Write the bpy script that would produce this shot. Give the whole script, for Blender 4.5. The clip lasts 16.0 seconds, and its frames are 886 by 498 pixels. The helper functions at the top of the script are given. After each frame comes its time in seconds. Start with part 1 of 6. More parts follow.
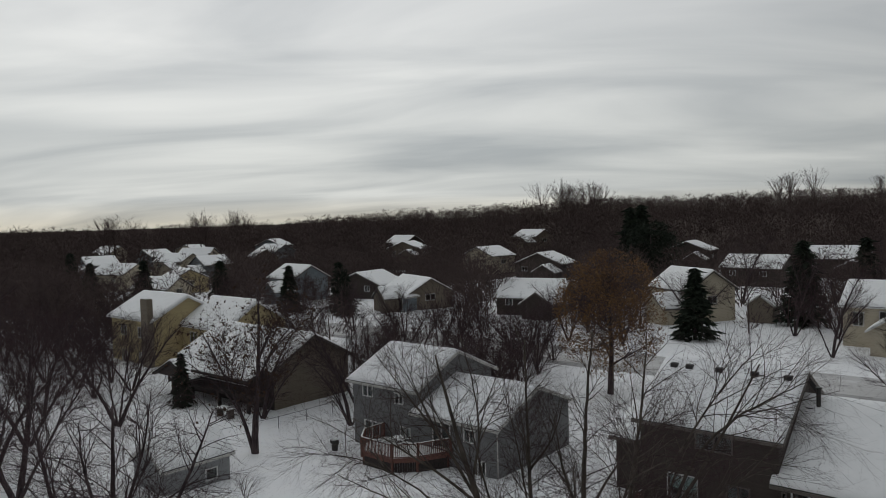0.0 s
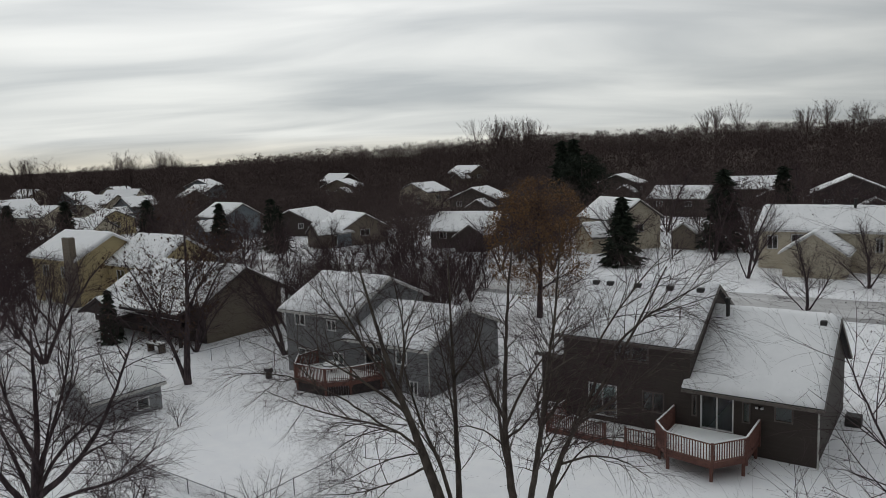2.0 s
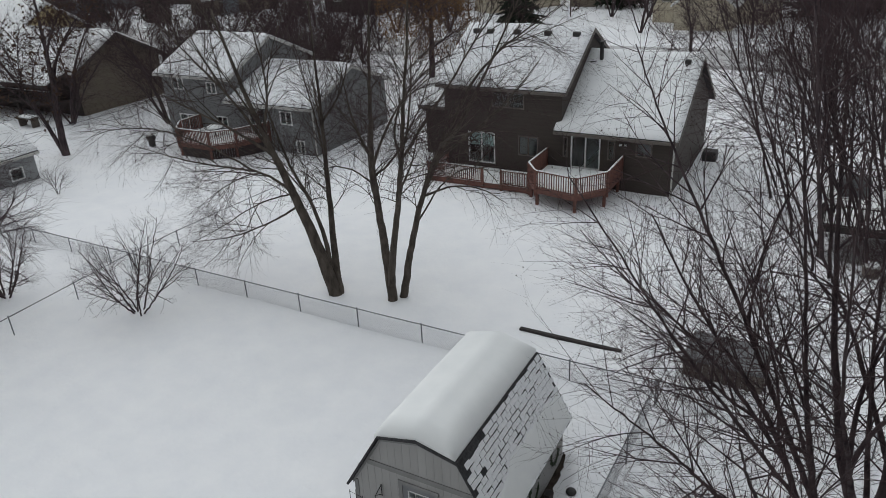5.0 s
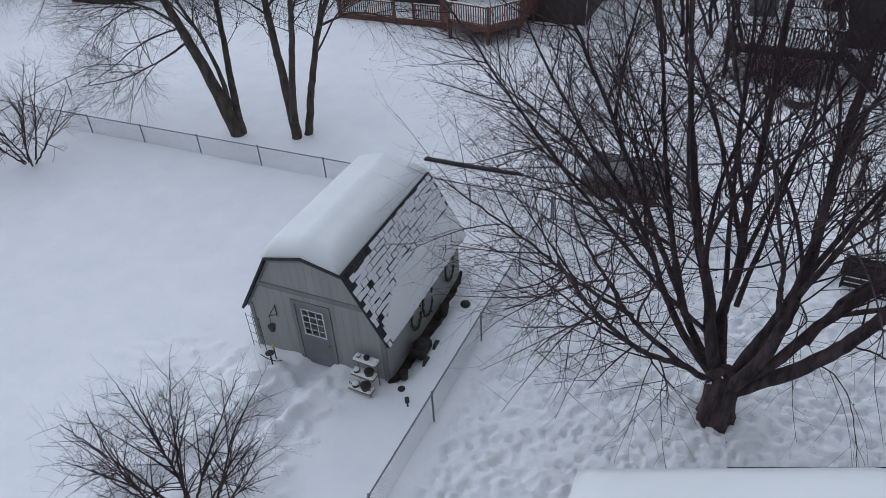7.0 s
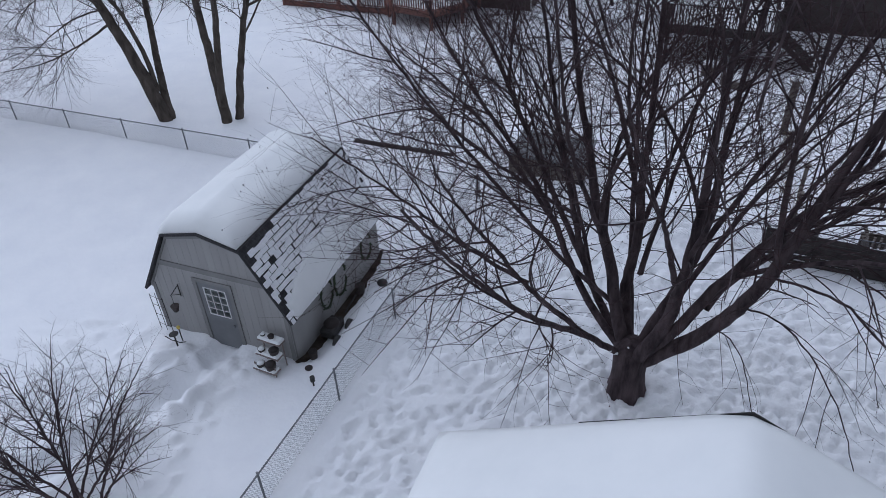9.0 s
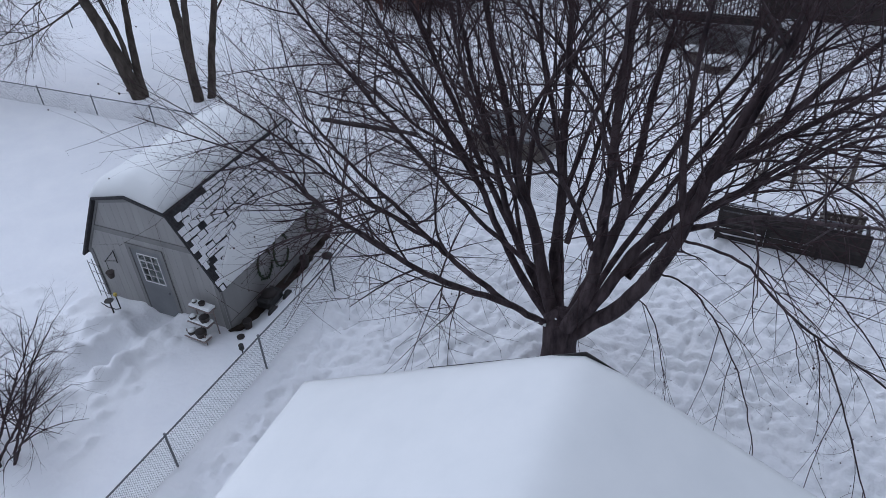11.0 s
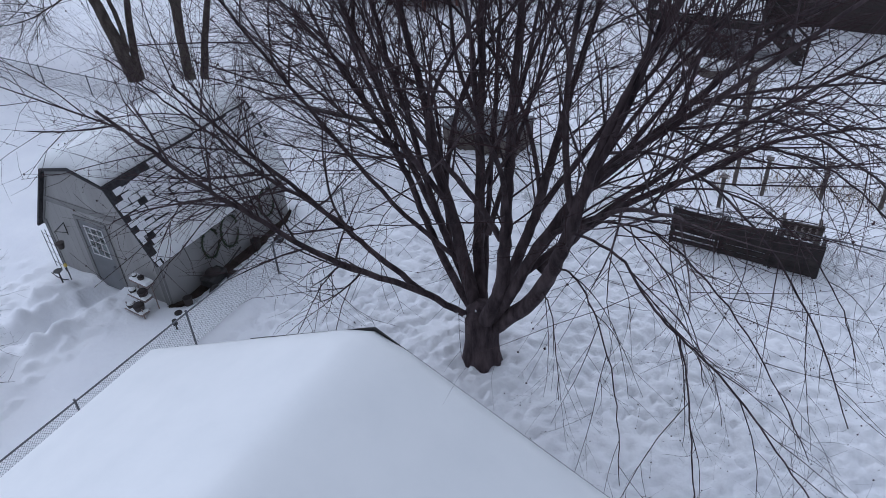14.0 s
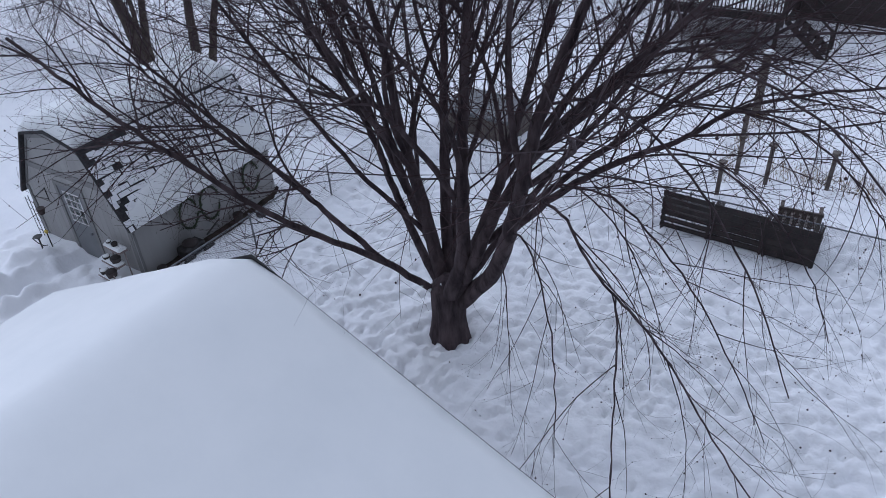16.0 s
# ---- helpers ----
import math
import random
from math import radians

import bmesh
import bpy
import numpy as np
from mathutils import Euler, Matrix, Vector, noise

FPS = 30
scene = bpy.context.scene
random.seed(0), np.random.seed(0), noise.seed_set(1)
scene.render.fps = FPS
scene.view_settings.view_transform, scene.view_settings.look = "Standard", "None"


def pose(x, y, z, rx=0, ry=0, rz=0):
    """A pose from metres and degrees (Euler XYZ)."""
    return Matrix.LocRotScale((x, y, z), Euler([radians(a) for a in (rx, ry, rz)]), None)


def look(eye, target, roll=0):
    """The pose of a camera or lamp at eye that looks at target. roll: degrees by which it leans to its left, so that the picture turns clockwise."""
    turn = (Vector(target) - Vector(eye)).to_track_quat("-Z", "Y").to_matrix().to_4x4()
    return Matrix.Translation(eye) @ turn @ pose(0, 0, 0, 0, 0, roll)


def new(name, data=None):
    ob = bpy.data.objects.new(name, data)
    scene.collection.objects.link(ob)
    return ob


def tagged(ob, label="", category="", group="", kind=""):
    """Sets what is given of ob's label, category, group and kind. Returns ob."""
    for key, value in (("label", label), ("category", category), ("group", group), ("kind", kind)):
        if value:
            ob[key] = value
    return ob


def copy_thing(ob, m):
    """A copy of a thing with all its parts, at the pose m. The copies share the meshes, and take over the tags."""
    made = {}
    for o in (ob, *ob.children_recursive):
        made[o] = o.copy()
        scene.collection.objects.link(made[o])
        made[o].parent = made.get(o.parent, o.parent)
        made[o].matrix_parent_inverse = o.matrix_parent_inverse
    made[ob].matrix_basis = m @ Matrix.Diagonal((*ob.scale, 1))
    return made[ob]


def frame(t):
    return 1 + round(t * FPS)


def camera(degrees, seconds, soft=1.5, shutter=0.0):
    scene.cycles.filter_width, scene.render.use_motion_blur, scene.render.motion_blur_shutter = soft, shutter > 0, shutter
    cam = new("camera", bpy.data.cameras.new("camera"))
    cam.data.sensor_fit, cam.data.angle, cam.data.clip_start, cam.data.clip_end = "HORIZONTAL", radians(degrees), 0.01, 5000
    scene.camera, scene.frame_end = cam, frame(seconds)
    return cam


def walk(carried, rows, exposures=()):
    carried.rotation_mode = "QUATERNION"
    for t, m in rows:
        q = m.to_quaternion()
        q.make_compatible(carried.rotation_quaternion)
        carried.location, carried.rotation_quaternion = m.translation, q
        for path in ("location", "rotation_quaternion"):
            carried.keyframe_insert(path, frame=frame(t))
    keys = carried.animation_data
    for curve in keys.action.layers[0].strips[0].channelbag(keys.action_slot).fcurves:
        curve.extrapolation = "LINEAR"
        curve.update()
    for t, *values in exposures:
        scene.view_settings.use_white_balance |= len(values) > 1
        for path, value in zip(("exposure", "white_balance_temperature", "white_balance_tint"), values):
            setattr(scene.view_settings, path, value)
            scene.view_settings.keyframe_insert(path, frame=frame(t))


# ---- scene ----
cam = camera(62.7, 16.0, 0.8)
PATH = [
    (0, (-4.706, -12.011, 15.622), (-6.005, -10.493, 15.533), -1.5),
    (0.5, (-4.629, -12.027, 15.19), (-5.875, -10.465, 15.102), -1.6),
    (1, (-4.622, -12.066, 15.125), (-5.828, -10.475, 15.008), -1.8),
    (1.5, (-4.409, -12.031, 14.93), (-5.587, -10.423, 14.763), -2.0),
    (2, (-4.029, -12.027, 14.725), (-5.188, -10.418, 14.465), -2.2),
    (2.5, (-3.685, -11.879, 14.511), (-4.811, -10.265, 14.157), -2.4),
    (3, (-3.323, -11.866, 14.241), (-4.399, -10.243, 13.787), -2.6),
    (5.5, (-1.749, -11.761, 13.22), (-2.59, -10.213, 12.272), -3.2),
    (6, (-1.392, -11.719, 12.914), (-2.173, -10.201, 11.871), -3.5),
    (6.5, (-1.071, -11.663, 12.672), (-1.799, -10.185, 11.538), -3.5),
    (7, (-0.673, -11.522, 12.491), (-1.364, -10.07, 11.303), -3.6),
    (7.5, (-0.276, -11.386, 12.296), (-0.944, -9.925, 11.104), -3.6),
    (8, (0.059, -11.238, 12.085), (-0.592, -9.77, 10.893), -3.3),
    (8.5, (0.411, -11.082, 11.904), (-0.229, -9.611, 10.71), -3.2),
    (9, (0.79, -10.923, 11.69), (0.151, -9.449, 10.499), -3.2),
    (11.5, (2.908, -10.332, 10.766), (2.205, -8.881, 9.583), -3.5),
    (12, (3.194, -10.323, 10.728), (2.507, -8.862, 9.547), -2.7),
    (12.5, (3.772, -9.998, 10.705), (3.036, -8.561, 9.525), -2.8),
    (13, (4.104, -9.765, 10.672), (3.339, -8.342, 9.493), -2.8),
    (13.5, (4.435, -9.627, 10.65), (3.654, -8.212, 9.472), -2.9),
    (14, (4.754, -9.476, 10.505), (3.951, -8.071, 9.331), -3.0),
    (14.5, (5.089, -9.425, 10.412), (4.265, -8.034, 9.235), -3.1),
    (15, (5.43, -9.233, 10.145), (4.572, -7.857, 8.974), -3.4),
    (15.5, (5.62, -9.085, 9.92), (4.755, -7.715, 8.748), -3.3),
    (16, (5.932, -8.845, 9.575), (5.03, -7.478, 8.426), -3.3),
]
EXPOSURES = [(0.0, -0.14, 6400, 10), (1.5, -0.02, 6400, 10), (3.0, 0.38, 6350, 11), (5.5, 0.48, 6250, 10), (6.0, 0.40, 6050, 10), (7.0, 0.38, 5600, 14), (9.0, 0.47, 5450, 17), (12.5, 0.51, 5400, 17), (16.0, 0.56, 5350, 18)]
walk(cam, [(t, look(eye, target, roll)) for t, eye, target, roll in PATH], EXPOSURES)
SUN_ELEV = 31.0
SUN_WAY = (-0.80, 0.52, 0.58)
SUN_POWER, SKY_STRENGTH = 0.28, 0.56

# ---------------- world, sun ----------------
def build_world():
    w = bpy.data.worlds.new("overcast_sky")
    scene.world = w
    w.use_nodes = True
    nt = w.node_tree
    nt.nodes.clear()
    N, L = nt.nodes.new, nt.links.new
    out, bg = N("ShaderNodeOutputWorld"), N("ShaderNodeBackground")
    L(bg.outputs[0], out.inputs[0])
    bg.inputs[1].default_value = SKY_STRENGTH
    tc = N("ShaderNodeTexCoord")
    sep = N("ShaderNodeSeparateXYZ")
    L(tc.outputs["Generated"], sep.inputs[0])
    # streaks: flat cloud layer seen in perspective, coordinates x/z, y/z
    zc = N("ShaderNodeMath"); zc.operation = "MAXIMUM"; zc.inputs[1].default_value = 0.0
    L(sep.outputs[2], zc.inputs[0])
    za = N("ShaderNodeMath"); za.operation = "ADD"; za.inputs[1].default_value = 0.17
    L(zc.outputs[0], za.inputs[0])
    comb = N("ShaderNodeCombineXYZ")
    for k in (0, 1):
        dv = N("ShaderNodeMath"); dv.operation = "DIVIDE"
        L(sep.outputs[k], dv.inputs[0]); L(za.outputs[0], dv.inputs[1]); L(dv.outputs[0], comb.inputs[k])
    turn = N("ShaderNodeMapping")
    turn.inputs["Rotation"].default_value = (0, 0, radians(-36))
    L(comb.outputs[0], turn.inputs[0])
    mp = N("ShaderNodeMapping")
    mp.inputs["Scale"].default_value = (0.42, 1.05, 1.0)
    L(turn.outputs[0], mp.inputs[0])
    n1 = N("ShaderNodeTexNoise"); n1.inputs["Scale"].default_value = 1.35; n1.inputs["Detail"].default_value = 7; n1.inputs["Roughness"].default_value = 0.47; n1.inputs["Distortion"].default_value = 0.55
    L(mp.outputs[0], n1.inputs["Vector"])
    r1 = N("ShaderNodeValToRGB")
    r1.color_ramp.elements[0].position, r1.color_ramp.elements[0].color = 0.30, (0.62, 0.65, 0.67, 1)
    r1.color_ramp.elements[1].position, r1.color_ramp.elements[1].color = 0.68, (1.12, 1.12, 1.09, 1)
    L(n1.outputs["Fac"], r1.inputs[0])
    # glow round the hidden sun and falling off behind
    dot = N("ShaderNodeVectorMath"); dot.operation = "DOT_PRODUCT"
    dot.inputs[1].default_value = Vector(SUN_WAY).normalized()
    L(tc.outputs["Generated"], dot.inputs[0])
    half = N("ShaderNodeMath"); half.operation = "MULTIPLY_ADD"; half.inputs[1].default_value = 0.5; half.inputs[2].default_value = 0.5
    L(dot.outputs["Value"], half.inputs[0])
    bend = N("ShaderNodeMath"); bend.operation = "POWER"; bend.inputs[1].default_value = 2.2
    L(half.outputs[0], bend.inputs[0])
    r2 = N("ShaderNodeMath"); r2.operation = "MULTIPLY_ADD"; r2.inputs[1].default_value = 1.15; r2.inputs[2].default_value = 0.32
    L(bend.outputs[0], r2.inputs[0])
    r3 = N("ShaderNodeValToRGB")
    e = r3.color_ramp.elements
    e[0].position, e[0].color = 0.0, (1.0, 0.94, 0.80, 1)
    e[1].position, e[1].color = 0.10, (0.98, 0.99, 0.97, 1)
    a = e.new(0.03); a.color = (0.86, 0.88, 0.87, 1)
    a = e.new(0.3); a.color = (1.02, 1.02, 1.02, 1)
    a = e.new(0.5); a.color = (1.08, 1.09, 1.10, 1)
    a = e.new(0.85); a.color = (1.22, 1.24, 1.26, 1)
    L(sep.outputs[2], r3.inputs[0])
    m1 = N("ShaderNodeMix"); m1.data_type = "RGBA"; m1.blend_type = "MULTIPLY"; m1.inputs[0].default_value = 1
    L(r1.outputs[0], m1.inputs[6]); L(r3.outputs[0], m1.inputs[7])
    m2 = N("ShaderNodeMix"); m2.data_type = "RGBA"; m2.blend_type = "MULTIPLY"; m2.inputs[0].default_value = 1
    L(m1.outputs[2], m2.inputs[6]); L(r2.outputs[0], m2.inputs[7])
    sky = N("ShaderNodeTexSky"); sky.sky_type = "NISHITA"; sky.sun_disc = False
    sky.sun_elevation = radians(SUN_ELEV); sky.sun_rotation = math.atan2(SUN_WAY[0], SUN_WAY[1])
    m3 = N("ShaderNodeMix"); m3.data_type = "RGBA"; m3.blend_type = "ADD"; m3.inputs[0].default_value = 0.004
    L(m2.outputs[2], m3.inputs[6]); L(sky.outputs[0], m3.inputs[7])
    L(m3.outputs[2], bg.inputs[0])


build_world()
sun_data = bpy.data.lights.new("sun", "SUN")
sun_data.energy, sun_data.angle, sun_data.color = SUN_POWER, radians(40), (1.0, 0.96, 0.9)
sun = new("sun", sun_data)
sun.matrix_world = look(Vector(SUN_WAY) * 100, (0, 0, 0))


# ---------------- materials ----------------
def material(name, c1, c2=None, rough=0.8, scale=3.0, detail=6.0, bump=0.2, bump_scale=30.0, metal=0.0, stretch=(1, 1, 1), depth=0.02, rand=0.0, spec=0.5):
    m = bpy.data.materials.new(name)
    m.use_nodes = True
    nt = m.node_tree
    N, L = nt.nodes.new, nt.links.new
    p = nt.nodes["Principled BSDF"]
    p.inputs["Roughness"].default_value, p.inputs["Metallic"].default_value = rough, metal
    p.inputs["Specular IOR Level"].default_value = spec
    tc, mp = N("ShaderNodeTexCoord"), N("ShaderNodeMapping")
    mp.inputs["Scale"].default_value = stretch
    L(tc.outputs["Object"], mp.inputs[0])
    n = N("ShaderNodeTexNoise"); n.inputs["Scale"].default_value = scale; n.inputs["Detail"].default_value = detail; n.inputs["Roughness"].default_value = 0.6
    L(mp.outputs[0], n.inputs["Vector"])
    ramp = N("ShaderNodeValToRGB")
    ramp.color_ramp.elements[0].position, ramp.color_ramp.elements[0].color = 0.3, (*c1, 1)
    ramp.color_ramp.elements[1].position, ramp.color_ramp.elements[1].color = 0.7, (*(c2 or c1), 1)
    L(n.outputs["Fac"], ramp.inputs[0])
    col = ramp.outputs[0]
    if rand:
        oi = N("ShaderNodeObjectInfo")
        mr = N("ShaderNodeMapRange"); mr.inputs["To Min"].default_value, mr.inputs["To Max"].default_value = 1 - rand, 1 + rand
        L(oi.outputs["Random"], mr.inputs["Value"])
        mx = N("ShaderNodeMix"); mx.data_type = "RGBA"; mx.blend_type = "MULTIPLY"; mx.inputs[0].default_value = 1
        L(col, mx.inputs[6]); L(mr.outputs[0], mx.inputs[7])
        col = mx.outputs[2]
    L(col, p.inputs["Base Color"])
    if bump:
        b, n2 = N("ShaderNodeBump"), N("ShaderNodeTexNoise")
        n2.inputs["Scale"].default_value, n2.inputs["Detail"].default_value = bump_scale, 5
        L(mp.outputs[0], n2.inputs["Vector"]); L(n2.outputs["Fac"], b.inputs["Height"])
        b.inputs["Strength"].default_value, b.inputs["Distance"].default_value = bump, depth
        L(b.outputs[0], p.inputs["Normal"])
    return m


def glass_material():
    m = bpy.data.materials.new("window_glass")
    m.use_nodes = True
    p = m.node_tree.nodes["Principled BSDF"]
    p.inputs["Base Color"].default_value = (0.75, 0.85, 0.85, 1)
    p.inputs["Roughness"].default_value, p.inputs["Transmission Weight"].default_value, p.inputs["IOR"].default_value = 0.03, 1.0, 1.45
    return m


SNOW = material("snow", (0.80, 0.81, 0.83), (0.86, 0.865, 0.87), 0.85, 0.9, 6, 0.5, 7, depth=0.05, spec=0.2)
SNOW_HOUSE = material("house_snow", (0.80, 0.81, 0.815), (0.86, 0.865, 0.87), 0.85, 1.5, 5, 0.12, 5, depth=0.02, spec=0.2)
SNOW_ROOF = material("roof_snow", (0.745, 0.76, 0.755), (0.79, 0.80, 0.79), 0.85, 1.5, 5, 0.12, 5, depth=0.02, spec=0.2)
SNOW_THIN = material("thin_snow_over_shingles", (0.70, 0.71, 0.73), (0.86, 0.865, 0.875), 0.85, 3.0, 8, 0.5, 5, depth=0.03, spec=0.2, stretch=(0.35, 2.2, 2.2))
BARK = material("bark", (0.019, 0.014, 0.017), (0.115, 0.087, 0.090), 0.9, 6, 8, 0.8, 14, stretch=(1, 1, 0.25), depth=0.03, spec=0.2)
BARK_PALE = material("pale_bark", (0.04, 0.033, 0.028), (0.125, 0.105, 0.088), 0.9, 5, 8, 0.7, 16, stretch=(1, 1, 0.35), depth=0.02, spec=0.2)
TWIG = material("twigs", (0.032, 0.019, 0.021), (0.070, 0.043, 0.045), 0.85, 4, 3, 0, spec=0.2)
# paler than TWIG: the slight haze of distance is put into the colour
TWIG_FAR = material("far_twigs", (0.080, 0.060, 0.058), (0.118, 0.092, 0.086), 0.95, 0.25, 3, 0, spec=0.0)
DARK_STRIP = material("soil", (0.018, 0.014, 0.012), (0.075, 0.06, 0.05), 0.95, 5, 8, 0.8, 25, spec=0.1)
LEAF_DRY = material("dry_leaves", (0.120, 0.068, 0.034), (0.225, 0.130, 0.060), 0.85, 2.5, 4, 0, spec=0.2)
LEAF_DARK = material("dark_dry_leaves", (0.045, 0.028, 0.02), (0.10, 0.06, 0.04), 0.85, 2.5, 4, 0, spec=0.2)
NEEDLE = material("needles", (0.012, 0.018, 0.013), (0.035, 0.045, 0.03), 0.9, 1.5, 4, 0, spec=0.2)
BROWN_SIDING = material("brown_siding", (0.040, 0.030, 0.025), (0.052, 0.040, 0.033), 0.75, 1.2, 6, 0.5, 5, stretch=(0.2, 0.2, 8), depth=0.02)
GREY_SIDING = material("grey_siding", (0.15, 0.152, 0.155), (0.185, 0.187, 0.188), 0.75, 1.2, 6, 0.5, 5, stretch=(0.2, 0.2, 8), depth=0.02)
SHED_SIDING = material("pale_grey_siding", (0.23, 0.235, 0.24), (0.28, 0.285, 0.29), 0.75, 1.2, 6, 0.5, 5, stretch=(0.2, 0.2, 8), depth=0.02)
TAN_SIDING = material("tan_siding", (0.15, 0.125, 0.095), (0.20, 0.165, 0.125), 0.75, 1.2, 6, 0.5, 5, stretch=(0.2, 0.2, 8), depth=0.02)
CREAM_SIDING = material("cream_siding", (0.45, 0.40, 0.30), (0.52, 0.46, 0.36), 0.75, 1.2, 6, 0.5, 5, stretch=(0.2, 0.2, 8), depth=0.02)
YELLOW_SIDING = material("yellow_siding", (0.42, 0.34, 0.185), (0.49, 0.40, 0.22), 0.75, 1.2, 6, 0.5, 5, stretch=(0.2, 0.2, 8), depth=0.02)
BLUE_SIDING = material("blue_grey_siding", (0.16, 0.19, 0.21), (0.2, 0.23, 0.25), 0.75, 1.2, 6, 0.5, 5, stretch=(0.2, 0.2, 8), depth=0.02)
DARK_SIDING = material("dark_siding", (0.035, 0.028, 0.026), (0.055, 0.042, 0.038), 0.75, 1.2, 6, 0.5, 5, stretch=(0.2, 0.2, 8), depth=0.02)
SHED_PAINT = material("shed_paint", (0.29, 0.285, 0.275), (0.345, 0.34, 0.33), 0.7, 2.0, 7, 0.35, 40, stretch=(1, 1, 0.15), depth=0.006, rand=0.05)
SHED_TRIM = material("shed_trim", (0.185, 0.183, 0.18), (0.225, 0.222, 0.218), 0.7, 2.0, 6, 0.3, 30, depth=0.006)
SHED_DOOR = material("shed_door_paint", (0.145, 0.15, 0.158), (0.185, 0.19, 0.196), 0.55, 2.0, 5, 0.1, 30, depth=0.004)
SHINGLE = material("black_shingle", (0.018, 0.018, 0.021), (0.055, 0.053, 0.055), 0.95, 14, 6, 0.6, 160, depth=0.006, rand=0.3)
WHITE = material("white_frame", (0.62, 0.62, 0.62), (0.74, 0.74, 0.73), 0.5, 3, 4, 0.05, 30)
FASCIA = material("fascia", (0.10, 0.085, 0.075), (0.14, 0.12, 0.105), 0.6, 3, 4, 0.1, 30)
PALE_TRIM = material("pale_trim", (0.42, 0.41, 0.39), (0.52, 0.51, 0.48), 0.6, 3, 4, 0.1, 30)
DECK_WOOD = material("red_brown_deck_wood", (0.105, 0.042, 0.032), (0.175, 0.075, 0.055), 0.7, 4, 6, 0.3, 30, stretch=(1, 1, 1), depth=0.006, rand=0.12)
OLD_WOOD = material("weathered_wood", (0.075, 0.062, 0.055), (0.16, 0.135, 0.115), 0.85, 5, 7, 0.5, 40, depth=0.01, rand=0.18)
DARK_WOOD = material("dark_wet_wood", (0.016, 0.013, 0.013), (0.045, 0.035, 0.032), 0.8, 5, 7, 0.5, 40, depth=0.01, rand=0.2)
GALV = material("galvanised_steel", (0.14, 0.145, 0.155), (0.21, 0.215, 0.23), 0.55, 8, 4, 0.05, 60, metal=0.4)
IRON = material("black_iron", (0.012, 0.012, 0.012), (0.035, 0.032, 0.03), 0.6, 8, 4, 0.1, 60)
TARP = material("grey_tarp", (0.085, 0.088, 0.092), (0.14, 0.142, 0.145), 0.6, 3, 6, 0.5, 8, depth=0.04)
BLIND = material("pale_window_blind", (0.36, 0.44, 0.43), (0.44, 0.52, 0.5), 0.8, 3, 4, 0.1, 30)
TERRACOTTA = material("clay_pot", (0.035, 0.029, 0.027), (0.075, 0.06, 0.054), 0.8, 6, 5, 0.2, 40)
GREEN = material("evergreen_garland", (0.02, 0.035, 0.02), (0.05, 0.07, 0.035), 0.85, 8, 5, 0.4, 60)
PINK_PAINT = material("faded_pink_paint", (0.20, 0.16, 0.15), (0.30, 0.24, 0.22), 0.7, 6, 5, 0.2, 40)
YELLOW_PAINT = material("yellow_paint", (0.55, 0.42, 0.08), (0.65, 0.5, 0.12), 0.6, 6, 4, 0.1, 40)
ROAD_SNOW = material("packed_road_snow", (0.36, 0.35, 0.34), (0.62, 0.62, 0.62), 0.8, 0.35, 8, 0.4, 6, stretch=(0.12, 1, 1), depth=0.03, spec=0.2)
GRASS_DRY = material("dry_grass", (0.16, 0.115, 0.06), (0.28, 0.21, 0.12), 0.9, 3, 4, 0, spec=0.1)
WOOD_FLOOR = material("woodland_floor", (0.055, 0.043, 0.038), (0.13, 0.108, 0.096), 0.95, 0.08, 6, 0, spec=0.0)
GLASS = glass_material()
INTERIOR = material("dark_room", (0.03, 0.03, 0.03), (0.05, 0.045, 0.04), 0.9, 1, 3, 0)


# ---------------- mesh helpers ----------------
def smooth(a):
    a = max(0.0, min(1.0, a))
    return a * a * (3 - 2 * a)


def base_height(x, y):
    """The lie of the land without its small relief."""
    z = -0.9 * smooth((y - 5) / 20)
    d = math.hypot(x + 4, y + 12)
    az = math.degrees(math.atan2(y + 12, x + 4))
    if d > 80:
        z -= 1.5 * smooth((d - 80) / 200)
        z += 13.5 * smooth((d - 170) / 260) * smooth((150 - az) / 34) * smooth((az + 40) / 60)
    return z


def box(bm, x0, x1, y0, y1, z0, z1, bevel=0.0):
    vs = [bm.verts.new(c) for c in ((x0, y0, z0), (x1, y0, z0), (x1, y1, z0), (x0, y1, z0), (x0, y0, z1), (x1, y0, z1), (x1, y1, z1), (x0, y1, z1))]
    fs = [bm.faces.new([vs[i] for i in f]) for f in ((3, 2, 1, 0), (4, 5, 6, 7), (0, 1, 5, 4), (1, 2, 6, 5), (2, 3, 7, 6), (3, 0, 4, 7))]
    if bevel:
        es = list({e for f in fs for e in f.edges})
        bmesh.ops.bevel(bm, geom=es, offset=bevel, segments=1, affect="EDGES")
    return bm


def prism(bm, poly, axis, a, b):
    """poly: (s, z) corners, run along axis 'x' or 'y' from a to b."""
    put = (lambda s, z, l: (l, s, z)) if axis == "x" else (lambda s, z, l: (s, l, z))
    v0 = [bm.verts.new(put(s, z, a)) for s, z in poly]
    v1 = [bm.verts.new(put(s, z, b)) for s, z in poly]
    n = len(poly)
    bm.faces.new(v0[::-1]); bm.faces.new(v1)
    for i in range(n):
        bm.faces.new((v0[i], v0[(i + 1) % n], v1[(i + 1) % n], v1[i]))
    bmesh.ops.recalc_face_normals(bm, faces=bm.faces)
    return bm


